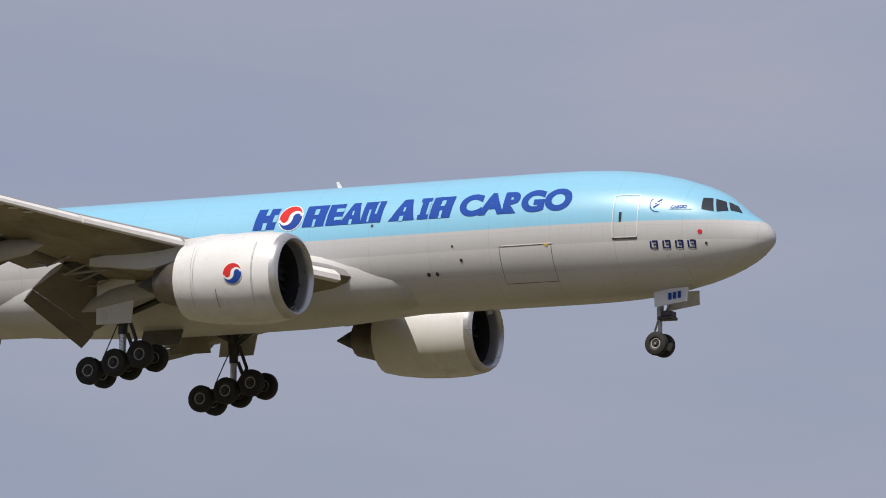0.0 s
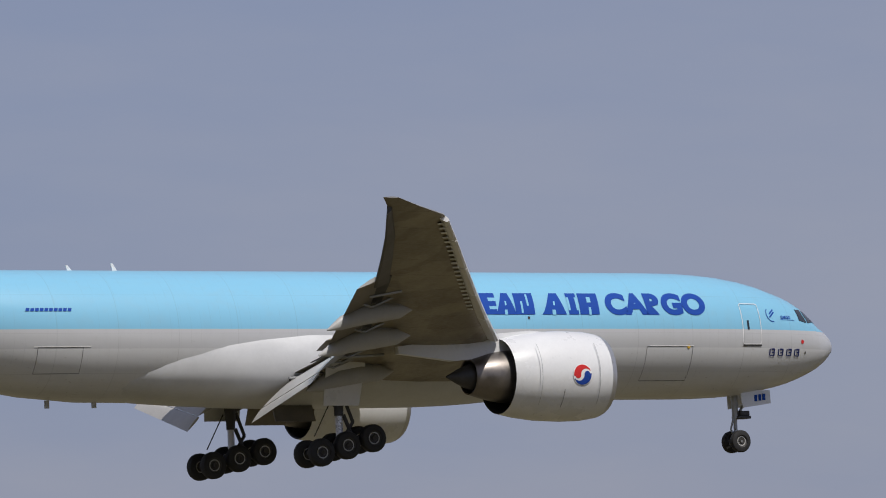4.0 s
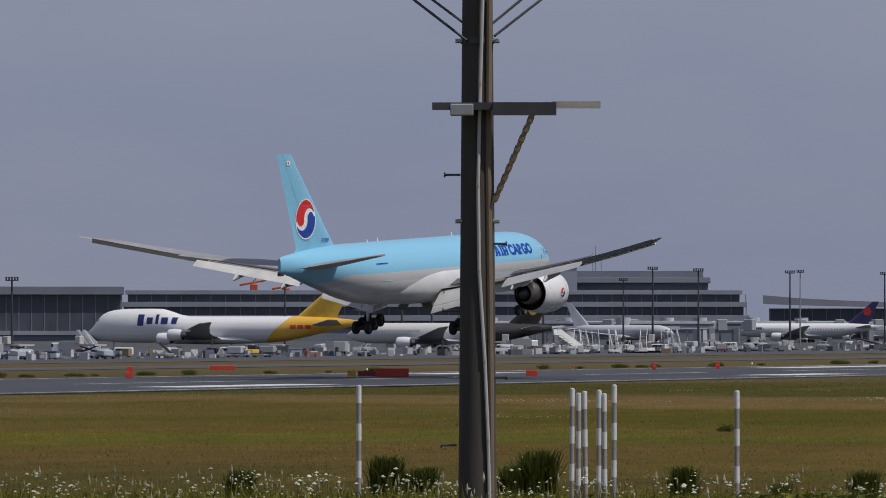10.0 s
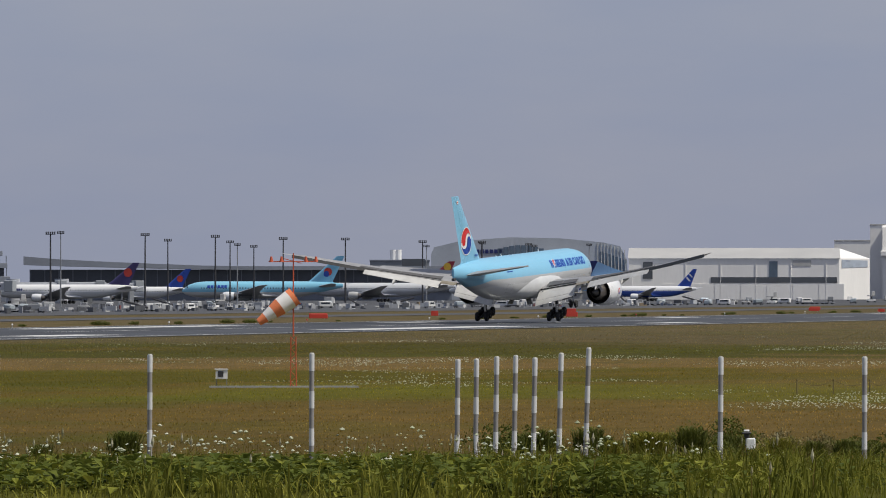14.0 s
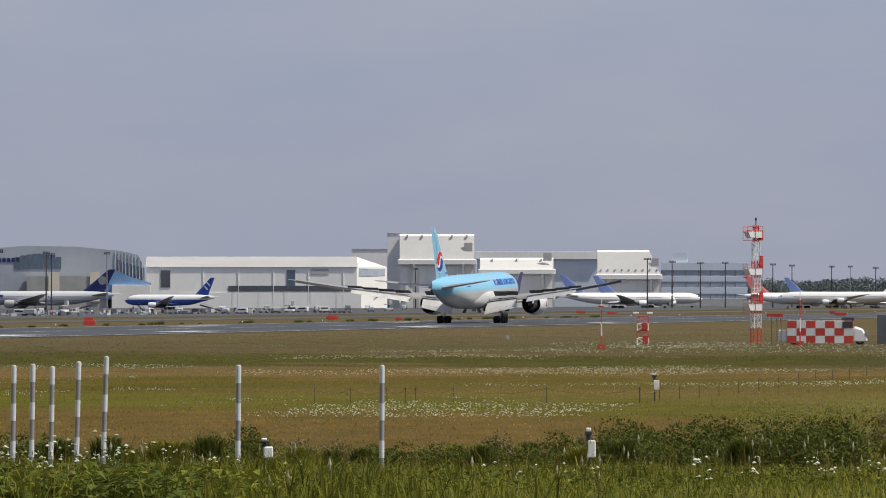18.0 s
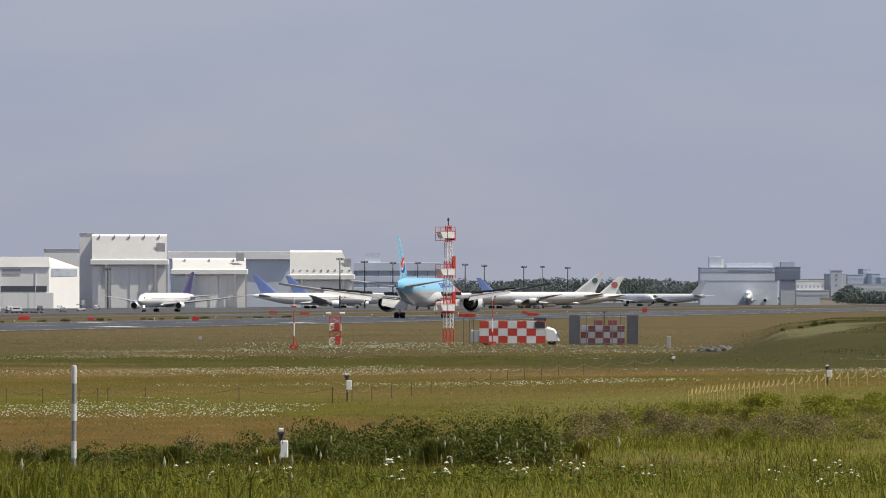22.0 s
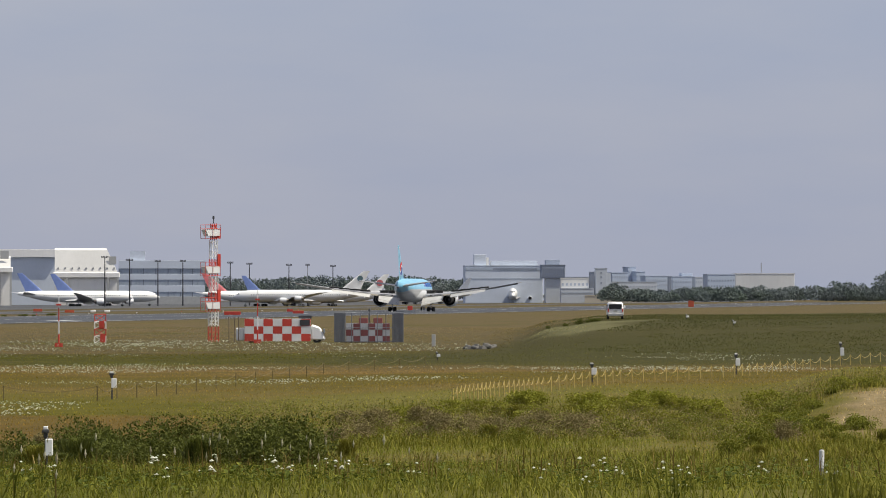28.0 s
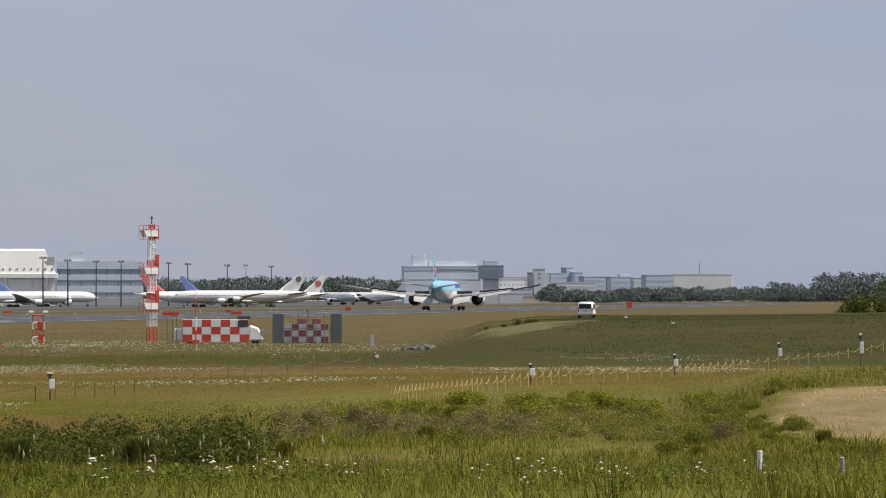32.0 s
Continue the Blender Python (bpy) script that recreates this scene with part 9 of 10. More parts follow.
def build_van():
    v = thing("white_van", "white passenger van with dark windows driving along the mound track", "van")
    bm = boxes((-2.35, 2.35, -0.86, 0.86, 0.32, 1.98), bevel=0.18)
    for q in bm.verts:
        if q.co.x > 1.4 and q.co.z > 1.1:
            q.co.x -= 0.75
        if q.co.z > 1.5:
            q.co.y *= 0.92
    for q in bm.verts:
        if q.co.z > 1.0:
            q.co.z -= 0.2
    part("body", bm, WHITE, v, "white van body", smooth=True)
    part("rear_window", boxes((-2.38, -2.30, -0.66, 0.66, 1.04, 1.55), bevel=0.02), TINTED, v)
    for sy in (-1, 1):
        for x0, x1 in ((-1.95, -0.95), (-0.85, 0.25), (0.35, 1.05)):
            part("side_window", boxes((x0, x1, sy * 0.815 - 0.03, sy * 0.815 + 0.03, 1.0, 1.5)), TINTED, v)
        part("tail_lamp", boxes((-2.38, -2.30, sy * 0.74 - 0.07, sy * 0.74 + 0.07, 0.75, 1.1)), RED, v)
        part("mirror", boxes((1.3, 1.42, sy * 1.0 - 0.1, sy * 1.0 + 0.1, 1.15, 1.4)), WHITE, v)
        for x in (-1.45, 1.5):
            wheel("tyre", 0.33, 0.2, v, (x, sy * 0.74, 0.33))
    part("bumper", boxes((-2.42, -2.3, -0.8, 0.8, 0.35, 0.6), bevel=0.03), GREYP, v)
    part("plate_bar", boxes((-2.43, -2.39, -0.2, 0.2, 0.78, 0.92)), GREYP, v)
    return v


build_masts()
build_vehicles()
build_clutter()
build_freight_rack()
build_signs()
build_near()
build_glide_site()
build_fences()
van = build_van()


# ---- plants ----
def leaf_mat(name, dark, light, trans=0.25, scale=0.25):
    m = Mat(name, 0.6)
    geo = m.n("ShaderNodeNewGeometry")
    patch = m.noise(scale, 4, 0.6)
    col = m.mix(geo.outputs["Random Per Island"], dark, light)
    col = m.mix(m.span(patch, 0.38, 0.60, 0, 0.85), col, m.mix(1.0, col, (0.62, 0.7, 0.55), "MULTIPLY"))
    m.color(col)
    m.b.inputs["Specular IOR Level"].default_value = 0.06
    tr = m.n("ShaderNodeBsdfTranslucent")
    m.link(col, tr.inputs["Color"])
    mx = m.n("ShaderNodeMixShader", Fac=trans)
    out = m.t.nodes["Material Output"]
    m.link(m.b.outputs[0], mx.inputs[1])
    m.link(tr.outputs[0], mx.inputs[2])
    m.link(mx.outputs[0], out.inputs["Surface"])
    return m.m


def field_mat():
    m = Mat("field_grass_blades", 0.8)
    geo = m.n("ShaderNodeNewGeometry")
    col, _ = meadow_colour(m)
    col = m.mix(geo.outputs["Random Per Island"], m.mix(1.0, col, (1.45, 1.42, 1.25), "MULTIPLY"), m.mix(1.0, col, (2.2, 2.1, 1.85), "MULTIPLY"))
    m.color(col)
    m.b.inputs["Specular IOR Level"].default_value = 0.02
    tr = m.n("ShaderNodeBsdfTranslucent")
    m.link(col, tr.inputs["Color"])
    mx = m.n("ShaderNodeAddShader")
    m.link(m.b.outputs[0], mx.inputs[0])
    m.link(tr.outputs[0], mx.inputs[1])
    m.link(mx.outputs[0], m.t.nodes["Material Output"].inputs["Surface"])
    return m.m


FIELD = field_mat()
GRASS = leaf_mat("bright_grass_blades", (0.104, 0.108, 0.017), (0.216, 0.202, 0.034), 0.3, 0.35)
LAWN = leaf_mat("fresh_hill_grass_blades", (0.128, 0.134, 0.020), (0.252, 0.236, 0.040), 0.3, 0.35)
GRASS2 = leaf_mat("yellow_green_blades", (0.130, 0.128, 0.020), (0.265, 0.232, 0.042), 0.3, 0.3)
LEAF3 = leaf_mat("dark_weed_leaves", (0.062, 0.078, 0.015), (0.130, 0.148, 0.028), 0.25, 0.5)
STRAW = leaf_mat("dry_grass_blades", (0.10, 0.068, 0.02), (0.26, 0.18, 0.06), 0.2)
LEAF = leaf_mat("shrub_leaves", (0.072, 0.082, 0.019), (0.140, 0.148, 0.034), 0.3, 0.4)
LEAF2 = leaf_mat("light_shrub_leaves", (0.122, 0.130, 0.019), (0.240, 0.236, 0.040), 0.25, 0.4)
REED = leaf_mat("brown_reed_stems", (0.175, 0.138, 0.064), (0.300, 0.240, 0.120), 0.25, 0.4)
# paler and bluer than real leaves: distance haze sits in this colour
FARLEAF = leaf_mat("far_foliage_with_haze", (0.205, 0.238, 0.250), (0.262, 0.296, 0.302), 0.5, 0.02)
BRIGHT = leaf_mat("bright_bush_leaves", (0.185, 0.190, 0.026), (0.330, 0.310, 0.052), 0.35, 0.4)
LUSH = leaf_mat("lush_light_grass_blades", (0.165, 0.178, 0.026), (0.300, 0.292, 0.048), 0.3, 0.3)
MOUNDG = leaf_mat("dark_mound_grass", (0.106, 0.104, 0.040), (0.166, 0.156, 0.060), 0.4, 0.05)


def on_ramp(x, y):
    """On the worn ramp up the mound's end."""
    return 590 < x < 641 and y + 0.05 * x > 102 and y - 0.19 * x < -36
SEED = leaf_mat("buff_seed_heads", (0.34, 0.30, 0.20), (0.58, 0.53, 0.40), 0.3)
PETAL = leaf_mat("white_petals", (0.45, 0.45, 0.36), (0.72, 0.72, 0.62), 0.2)


def blades(name, spots, hts, width, mat_, label, lean=0.45, seed=1, kind="stuff"):
    """Bent three-point blades, joined into one mesh."""
    rng = np.random.RandomState(seed)
    n = len(spots)
    az = rng.uniform(0, 2 * np.pi, n)
    la = rng.uniform(0, 2 * np.pi, n)
    le = rng.uniform(0.1, lean, n)
    ws = width * rng.uniform(0.6, 1.3, n)
    s = np.array(spots)
    h = np.array(hts)
    dx, dy = np.cos(az) * ws / 2, np.sin(az) * ws / 2
    lx, ly = np.cos(la) * le * h, np.sin(la) * le * h
    v = np.zeros((n, 5, 3))
    v[:, 0] = s + np.stack([-dx, -dy, -0.03 + 0 * dx], 1)
    v[:, 1] = s + np.stack([dx, dy, -0.03 + 0 * dx], 1)
    mid = s + np.stack([lx * 0.3, ly * 0.3, h * 0.6], 1)
    v[:, 2] = mid + np.stack([dx * 0.8, dy * 0.8, 0 * dx], 1)
    v[:, 3] = mid + np.stack([-dx * 0.8, -dy * 0.8, 0 * dx], 1)
    v[:, 4] = s + np.stack([lx, ly, h * (1 - 0.25 * le)], 1)
    me = bpy.data.meshes.new(name)
    base = np.arange(n) * 5
    me.vertices.add(n * 5)
    me.vertices.foreach_set("co", v.reshape(-1))
    loops = np.stack([base, base + 1, base + 2, base + 3, base + 3, base + 2, base + 4], 1).reshape(-1)
    me.loops.add(len(loops))
    me.loops.foreach_set("vertex_index", loops.astype(np.int32))
    starts = np.stack([np.arange(n) * 7, np.arange(n) * 7 + 4], 1).reshape(-1)
    me.polygons.add(2 * n)
    me.polygons.foreach_set("loop_start", starts.astype(np.int32))
    me.update(calc_edges=True)
    ob = link_mesh(name, me, mat_)
    return tagged(ob, label, "grass", kind=kind)


def field_spots(n, b0, b1, r0, r1, seed, power=1.0, keep=None):
    rng = np.random.RandomState(seed)
    out = []
    b = rng.uniform(b0, b1, n)
    r = r0 + (r1 - r0) * rng.uniform(0, 1, n) ** power
    for bb, rr in zip(b, r):
        x, y = math.sin(radians(bb)) * rr, math.cos(radians(bb)) * rr
        if keep is None or keep(x, y, bb, rr):
            out.append((x, y, ground_z(x, y)))
    return out


def leaves(name, spots, size, mat_, label, category, seed, per=5, spread=0.16, lift=0.12):
    """Broad weed leaves in loose rosettes, joined into one mesh."""
    rng = np.random.RandomState(seed)
    vs, fs = [], []
    for x, y, z in spots:
        h = lift * rng.uniform(0.4, 1.6)
        for _ in range(per):
            a, s = rng.uniform(0, 6.283), size * rng.uniform(0.5, 1.35)
            cx, cy, cz = x + rng.normal(0, spread), y + rng.normal(0, spread), z + h * rng.uniform(0.2, 1.3)
            up = rng.uniform(-0.2, 0.75)
            dx, dy = math.cos(a) * s, math.sin(a) * s
            wx, wy = -dy * 0.36, dx * 0.36
            k = len(vs)
            vs += [(cx, cy, cz), (cx + dx * 0.45 + wx, cy + dy * 0.45 + wy, cz + up * s * 0.5 + 0.15 * s), (cx + dx, cy + dy, cz + up * s * 0.75), (cx + dx * 0.45 - wx, cy + dy * 0.45 - wy, cz + up * s * 0.5 + 0.15 * s), (cx + dx * 0.5, cy + dy * 0.5, cz + up * s * 0.55)]
            fs += [(k, k + 4, k + 1), (k + 1, k + 4, k + 2), (k + 2, k + 4, k + 3), (k + 3, k + 4, k)]
    tagged(raw(name, vs, fs, mat_), label, category, kind="stuff")


def build_grass():
    rng = np.random.RandomState(4)
    clump = lambda x, y, s, k: noise.noise((x * s, y * s, k))
    # lumpy hillside turf: short grass, taller tussocks, dark weeds
    near = field_spots(190000, 59, 88, 50, 178, 11, 0.85)
    hts = [0.05 + 0.20 * max(0, clump(x, y, 0.45, 0)) + 0.16 * max(0, clump(x, y, 0.13, 5)) + rng.uniform(0, 0.10) for x, y, z in near]
    blades("meadow_grass", near, hts, 0.011, LAWN, "short bright green grass on the hillside", 2.2, 2)
    # arching clumps of tall grass and broad creeper leaves along the brow of the hill
    clumps = field_spots(4200, 58, 88.5, 49, 96, 71, 0.9, lambda x, y, b, r: clump(x, y, 0.16, 11) + 0.5 * clump(x, y, 0.6, 12) > (0.06 if b < 76.5 else 0.34) and not (69.6 < b < 71.6 and r > 58))
    sp, hh = [], []
    for x, y, z in clumps:
        top = rng.uniform(0.16, 0.46)
        for _ in range(18):
            sp.append((x + rng.normal(0, 0.09), y + rng.normal(0, 0.09), z))
            hh.append(top * rng.uniform(0.55, 1.15))
    blades("tall_grass", sp, hh, 0.014, GRASS, "tall arching grass clumps along the hill's brow", 1.15, 72)
    creeper = field_spots(6500, 68.5, 74.6, 49, 72, 73, 0.8, lambda x, y, b, r: clump(x, y, 0.2, 14) + 0.4 * clump(x, y, 0.8, 15) > -0.02)
    leaves("creeper_leaves", creeper, 0.125, LEAF3, "large dark creeper leaves along the hill's brow", "weeds", 74, 4, 0.10, 0.11)
    creeper = field_spots(1300, 68.5, 75.5, 49, 72, 75, 0.8, lambda x, y, b, r: clump(x, y, 0.3, 16) > 0.05)
    leaves("pale_creeper_leaves", creeper, 0.115, LEAF2, "large pale creeper leaves along the hill's brow", "weeds", 76, 3, 0.10, 0.13)
    tall = field_spots(60000, 59, 88, 52, 185, 31, 0.9, lambda x, y, b, r: clump(x, y, 0.22, 8) + 0.6 * clump(x, y, 0.9, 3) > 0.30)
    blades("grass_tussocks", tall, [0.13 + rng.uniform(0, 0.22) for _ in tall], 0.009, GRASS2, "taller yellow-green tussocks on the hillside", 1.3, 32)
    dry = field_spots(22000, 59, 88, 60, 215, 12, 0.8, lambda x, y, b, r: clump(x, y, 0.09, 2) + (0.25 if r > 165 else 0) > 0.08)
    blades("dry_grass", dry, [rng.uniform(0.2, 0.5) for _ in dry], 0.012, STRAW, "dry straw-coloured grass stems among the green", 0.5, 3)
    weeds = field_spots(26000, 59, 88, 54, 188, 33, 0.9, lambda x, y, b, r: clump(x, y, 0.30, 4) + 0.4 * clump(x, y, 1.1, 1) > 0.06)
    leaves("broad_weeds", weeds, 0.070, LEAF3, "broad-leaved dark weeds between the grass", "weeds", 34)
    weeds = field_spots(7000, 59, 88, 52, 175, 35, 0.9, lambda x, y, b, r: clump(x, y, 0.25, 6) + 0.4 * clump(x, y, 0.9, 7) > 0.12)
    leaves("pale_weeds", weeds, 0.065, LEAF2, "pale green weed leaves between the grass", "weeds", 36, 4)
    brush = field_spots(46000, 80.2, 88.5, 200, 296, 41, 1.0, lambda x, y, b, r: clump(x, y, 0.10, 2) + 0.5 * clump(x, y, 0.5, 6) + (b - 82) * 0.03 > 0.08 and ((x - 250) / 22) ** 2 + ((y - 13) / 9) ** 2 > 1)
    blades("brush_grass", brush, [0.18 + rng.uniform(0, 0.35) for _ in brush], 0.035, GRASS2, "rank green grass over the rough bank", 1.2, 42)
    heap = lambda x, y: ((x - 250) / 22) ** 2 + ((y - 13) / 9) ** 2
    for nm, mt, n, k, lo, sz, lift, lab in (("brush_leaves", LEAF2, 17000, 11, 0.06, 0.095, 0.40, "light green leafy brush on the rough bank"), ("dark_brush", LEAF, 6000, 17, 0.16, 0.095, 0.32, "darker green leafy brush on the rough bank"), ("dry_brush", REED, 15000, 23, 0.02, 0.075, 0.52, "dry brownish stalks and seed heads on the rough bank")):
        sp = field_spots(n, 79.5, 88.5, 232, 298, 50 + k, 1.0, lambda x, y, b, r: clump(x, y, 0.09, k) + 0.5 * clump(x, y, 0.4, k + 1) > lo + 0.3 * (r > 275) and heap(x, y) > 1.1)
        leaves(nm, sp, sz, mt, lab, "brush", 60 + k, 6, 0.22, lift)
    lush = field_spots(46000, 80.0, 88.5, 168, 238, 83, 1.0, lambda x, y, b, r: clump(x, y, 0.15, 4) + 0.5 * clump(x, y, 0.6, 9) > -0.12)
    blades("lush_grass", lush, [0.10 + rng.uniform(0, 0.24) for _ in lush], 0.016, LUSH, "lush light green grass below the rough bank", 1.6, 84)
    mound = field_spots(90000, 81.8, 88.6, 500, 760, 45, 1.0, lambda x, y, b, r: clump(x, y, 0.05, 6) + 0.5 * clump(x, y, 0.3, 2) + 0.35 > 1.3 * max(0, 1 - (b - 82.2) / 1.3) + 1.2 * max(0, 1 - (r - 505) / 60) and not on_ramp(x, y))
    blades("mound_grass", mound, [0.05 + 0.10 * abs(clump(x, y, 0.09, 3)) + rng.uniform(0, 0.07) for x, y, z in mound], 0.07, MOUNDG, "dense dark green grass over the mound", 1.2, 46)
    mid = field_spots(130000, 54.5, 87, 200, 560, 13, 1.1, lambda x, y, b, r: y < 234)
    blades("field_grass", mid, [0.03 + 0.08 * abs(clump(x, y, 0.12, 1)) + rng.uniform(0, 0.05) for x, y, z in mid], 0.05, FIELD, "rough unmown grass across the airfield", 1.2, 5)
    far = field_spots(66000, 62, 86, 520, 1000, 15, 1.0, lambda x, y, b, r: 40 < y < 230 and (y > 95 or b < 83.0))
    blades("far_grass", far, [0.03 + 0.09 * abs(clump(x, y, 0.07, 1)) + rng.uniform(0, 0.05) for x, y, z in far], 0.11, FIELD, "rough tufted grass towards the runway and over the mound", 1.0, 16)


def build_flowers():
    rng = np.random.RandomState(8)

    def heads(name, spots, size, label, tall=0.7, squash=0.5, mt=PETAL):
        vs, fs = [], []
        for x, y, z in spots:
            s = size * rng.uniform(0.6, 1.3)
            k = len(vs)
            ph = rng.uniform(0, 6.28)
            for i in range(6):
                a = ph + i * math.pi / 3
                vs.append((x + math.cos(a) * s, y + math.sin(a) * s, z + rng.uniform(-0.2, 0.2) * s))
            vs += [(x, y, z + tall * s), (x, y, z - squash * s)]
            for i in range(6):
                fs.append((k + i, k + (i + 1) % 6, k + 6))
                fs.append((k + (i + 1) % 6, k + i, k + 7))
        tagged(raw(name, vs, fs, mt), label, "flowers", kind="stuff")
    # heads in loose umbels on stems along the hill's edge
    sp = field_spots(1000, 58, 88, 52, 130, 21, 0.9, lambda x, y, b, r: noise.noise((x * 0.12, y * 0.12, 9)) + 0.25 * (b < 75) > 0.12 + 0.12 * (b > 76))
    hd, st, hh = [], [], []
    for x, y, z in sp:
        h = rng.uniform(0.24, 0.58) if x < 3.6 * y else rng.uniform(0.10, 0.32)
        st.append((x, y, z)), hh.append(h)
        for k in range(rng.randint(1, 7)):
            hd.append((x + rng.normal(0, 0.07), y + rng.normal(0, 0.07), z + h * 0.92 + rng.uniform(-0.08, 0.05)))
    blades("flower_stems", st, hh, 0.012, GRASS, "green flower stems", 0.12, 9)
    heads("white_flowers", hd, 0.023, "white flower heads standing over the grass")
    # drifts in belts across the field
    band = field_spots(95000, 66, 88, 236, 640, 22, 1.0, lambda x, y, b, r: y < 228 and not (b > 80.4 and r < 345) and not (b > 82.0 and r > 540) and noise.noise((x * 0.02, y * 0.05, 4)) + 0.55 * noise.noise((x * 0.15, y * 0.15, 2))
                       > 0.46 - 0.42 * math.exp(-((r - 300 - 22 * noise.noise((b * 0.5, 0, 1))) / 14) ** 2) - 0.42 * math.exp(-((r - 440 - 40 * noise.noise((b * 0.4, 3, 1))) / 22) ** 2) - 0.3 * math.exp(-((r - 372) / 12) ** 2) + (72 - b) * 0.04 * (b < 72))
    heads("field_flowers", [(x, y, z + 0.22 + rng.uniform(0, 0.10)) for x, y, z in band], 0.040, "drifts of small white flowers in the meadow")
    row = field_spots(4200, 77.6, 81.9, 585, 692, 24, 1.0, lambda x, y, b, r: noise.noise((x * 0.06, y * 0.06, 7)) + 0.5 * noise.noise((x * 0.3, y * 0.3, 1)) > 0.15)
    heads("rank_flowers", [(x, y, z + 0.12 + rng.uniform(0, 0.25)) for x, y, z in row], 0.06, "rank white-flowering weeds before the chequered huts")
    # plump pale seed heads, upright
    sp = field_spots(2300, 61, 88, 50, 86, 23, 0.9, lambda x, y, b, r: noise.noise((x * 0.14, y * 0.14, 2)) > (0.16 if 72.4 < b < 75 else 0.27 if b < 78.6 else 0.40))
    hd, st, hh = [], [], []
    for x, y, z in sp:
        h = rng.uniform(0.22, 0.5)
        st.append((x, y, z)), hh.append(h)
        hd.append((x, y, z + h))
    blades("seed_stems", st, hh, 0.010, STRAW, "thin stems of seed heads", 0.1, 10)
    heads("seed_heads", hd, 0.0125, "slim buff feathery seed heads", 4.2, 3.6, SEED)


def shrub_mesh(name, seed, w, h, n, mat_, leaf=0.16):
    """Leaves in uneven clumps over a few stems: leaf quads joined into one part."""
    rng = random.Random(seed)
    vs, fs = [], []
    blobs = [(rng.uniform(-w, w) * 0.75, rng.uniform(-w, w) * 0.5, rng.uniform(0.25, 0.8) * h, rng.uniform(0.22, 0.40) * h) for _ in range(13)]
    for _ in range(n):
        bx_, by, bz, br = rng.choice(blobs)
        u, a = rng.uniform(-1, 1), rng.uniform(0, 6.283)
        q = math.sqrt(1 - u * u) * br * rng.uniform(0.75, 1.1)
        p = Vector((bx_ + q * math.cos(a) * 1.2, by + q * math.sin(a), max(0.02, bz + u * br * rng.uniform(0.8, 1.15))))
        d = Vector((rng.uniform(-1, 1), rng.uniform(-1, 1), rng.uniform(-0.5, 1.1))).normalized() * leaf * rng.uniform(0.6, 1.4)
        e = d.cross(Vector((rng.uniform(-1, 1), rng.uniform(-1, 1), rng.uniform(-1, 1)))).normalized() * leaf * 0.28
        k = len(vs)
        vs += [tuple(p), tuple(p + d * 0.5 + e), tuple(p + d), tuple(p + d * 0.5 - e)]
        fs.append((k, k + 1, k + 2, k + 3))
    me = bpy.data.meshes.new(name)
    me.from_pydata(vs, [], fs)
    me.materials.append(mat_)
    return me


def tussock_mesh(name, seed, w, h, n, mat_):
    """A mound of long arching blades, joined into one part."""
    rng = random.Random(seed)
    vs, fs = [], []
    for _ in range(n):
        az, bw = rng.uniform(0, 6.283), rng.uniform(0.018, 0.04)
        bx_, by = rng.gauss(0, 0.28) * w, rng.gauss(0, 0.28) * w
        ln, out = h * rng.uniform(0.6, 1.15), w * rng.uniform(0.3, 1.0)
        dx, dy = math.cos(az), math.sin(az)
        k = len(vs)
        for u in (0.0, 0.4, 0.75, 1.0):
            o, z, q = out * u ** 1.7, ln * (1.55 * u - 0.70 * u ** 2.3), bw * (1 - u * 0.85)
            vs += [(bx_ + dx * o - dy * q, by + dy * o + dx * q, z), (bx_ + dx * o + dy * q, by + dy * o - dx * q, z)]
        fs += [(k + 2 * j, k + 2 * j + 1, k + 2 * j + 3, k + 2 * j + 2) for j in range(3)]
    me = bpy.data.meshes.new(name)
    me.from_pydata(vs, [], fs)
    me.materials.append(mat_)
    return me


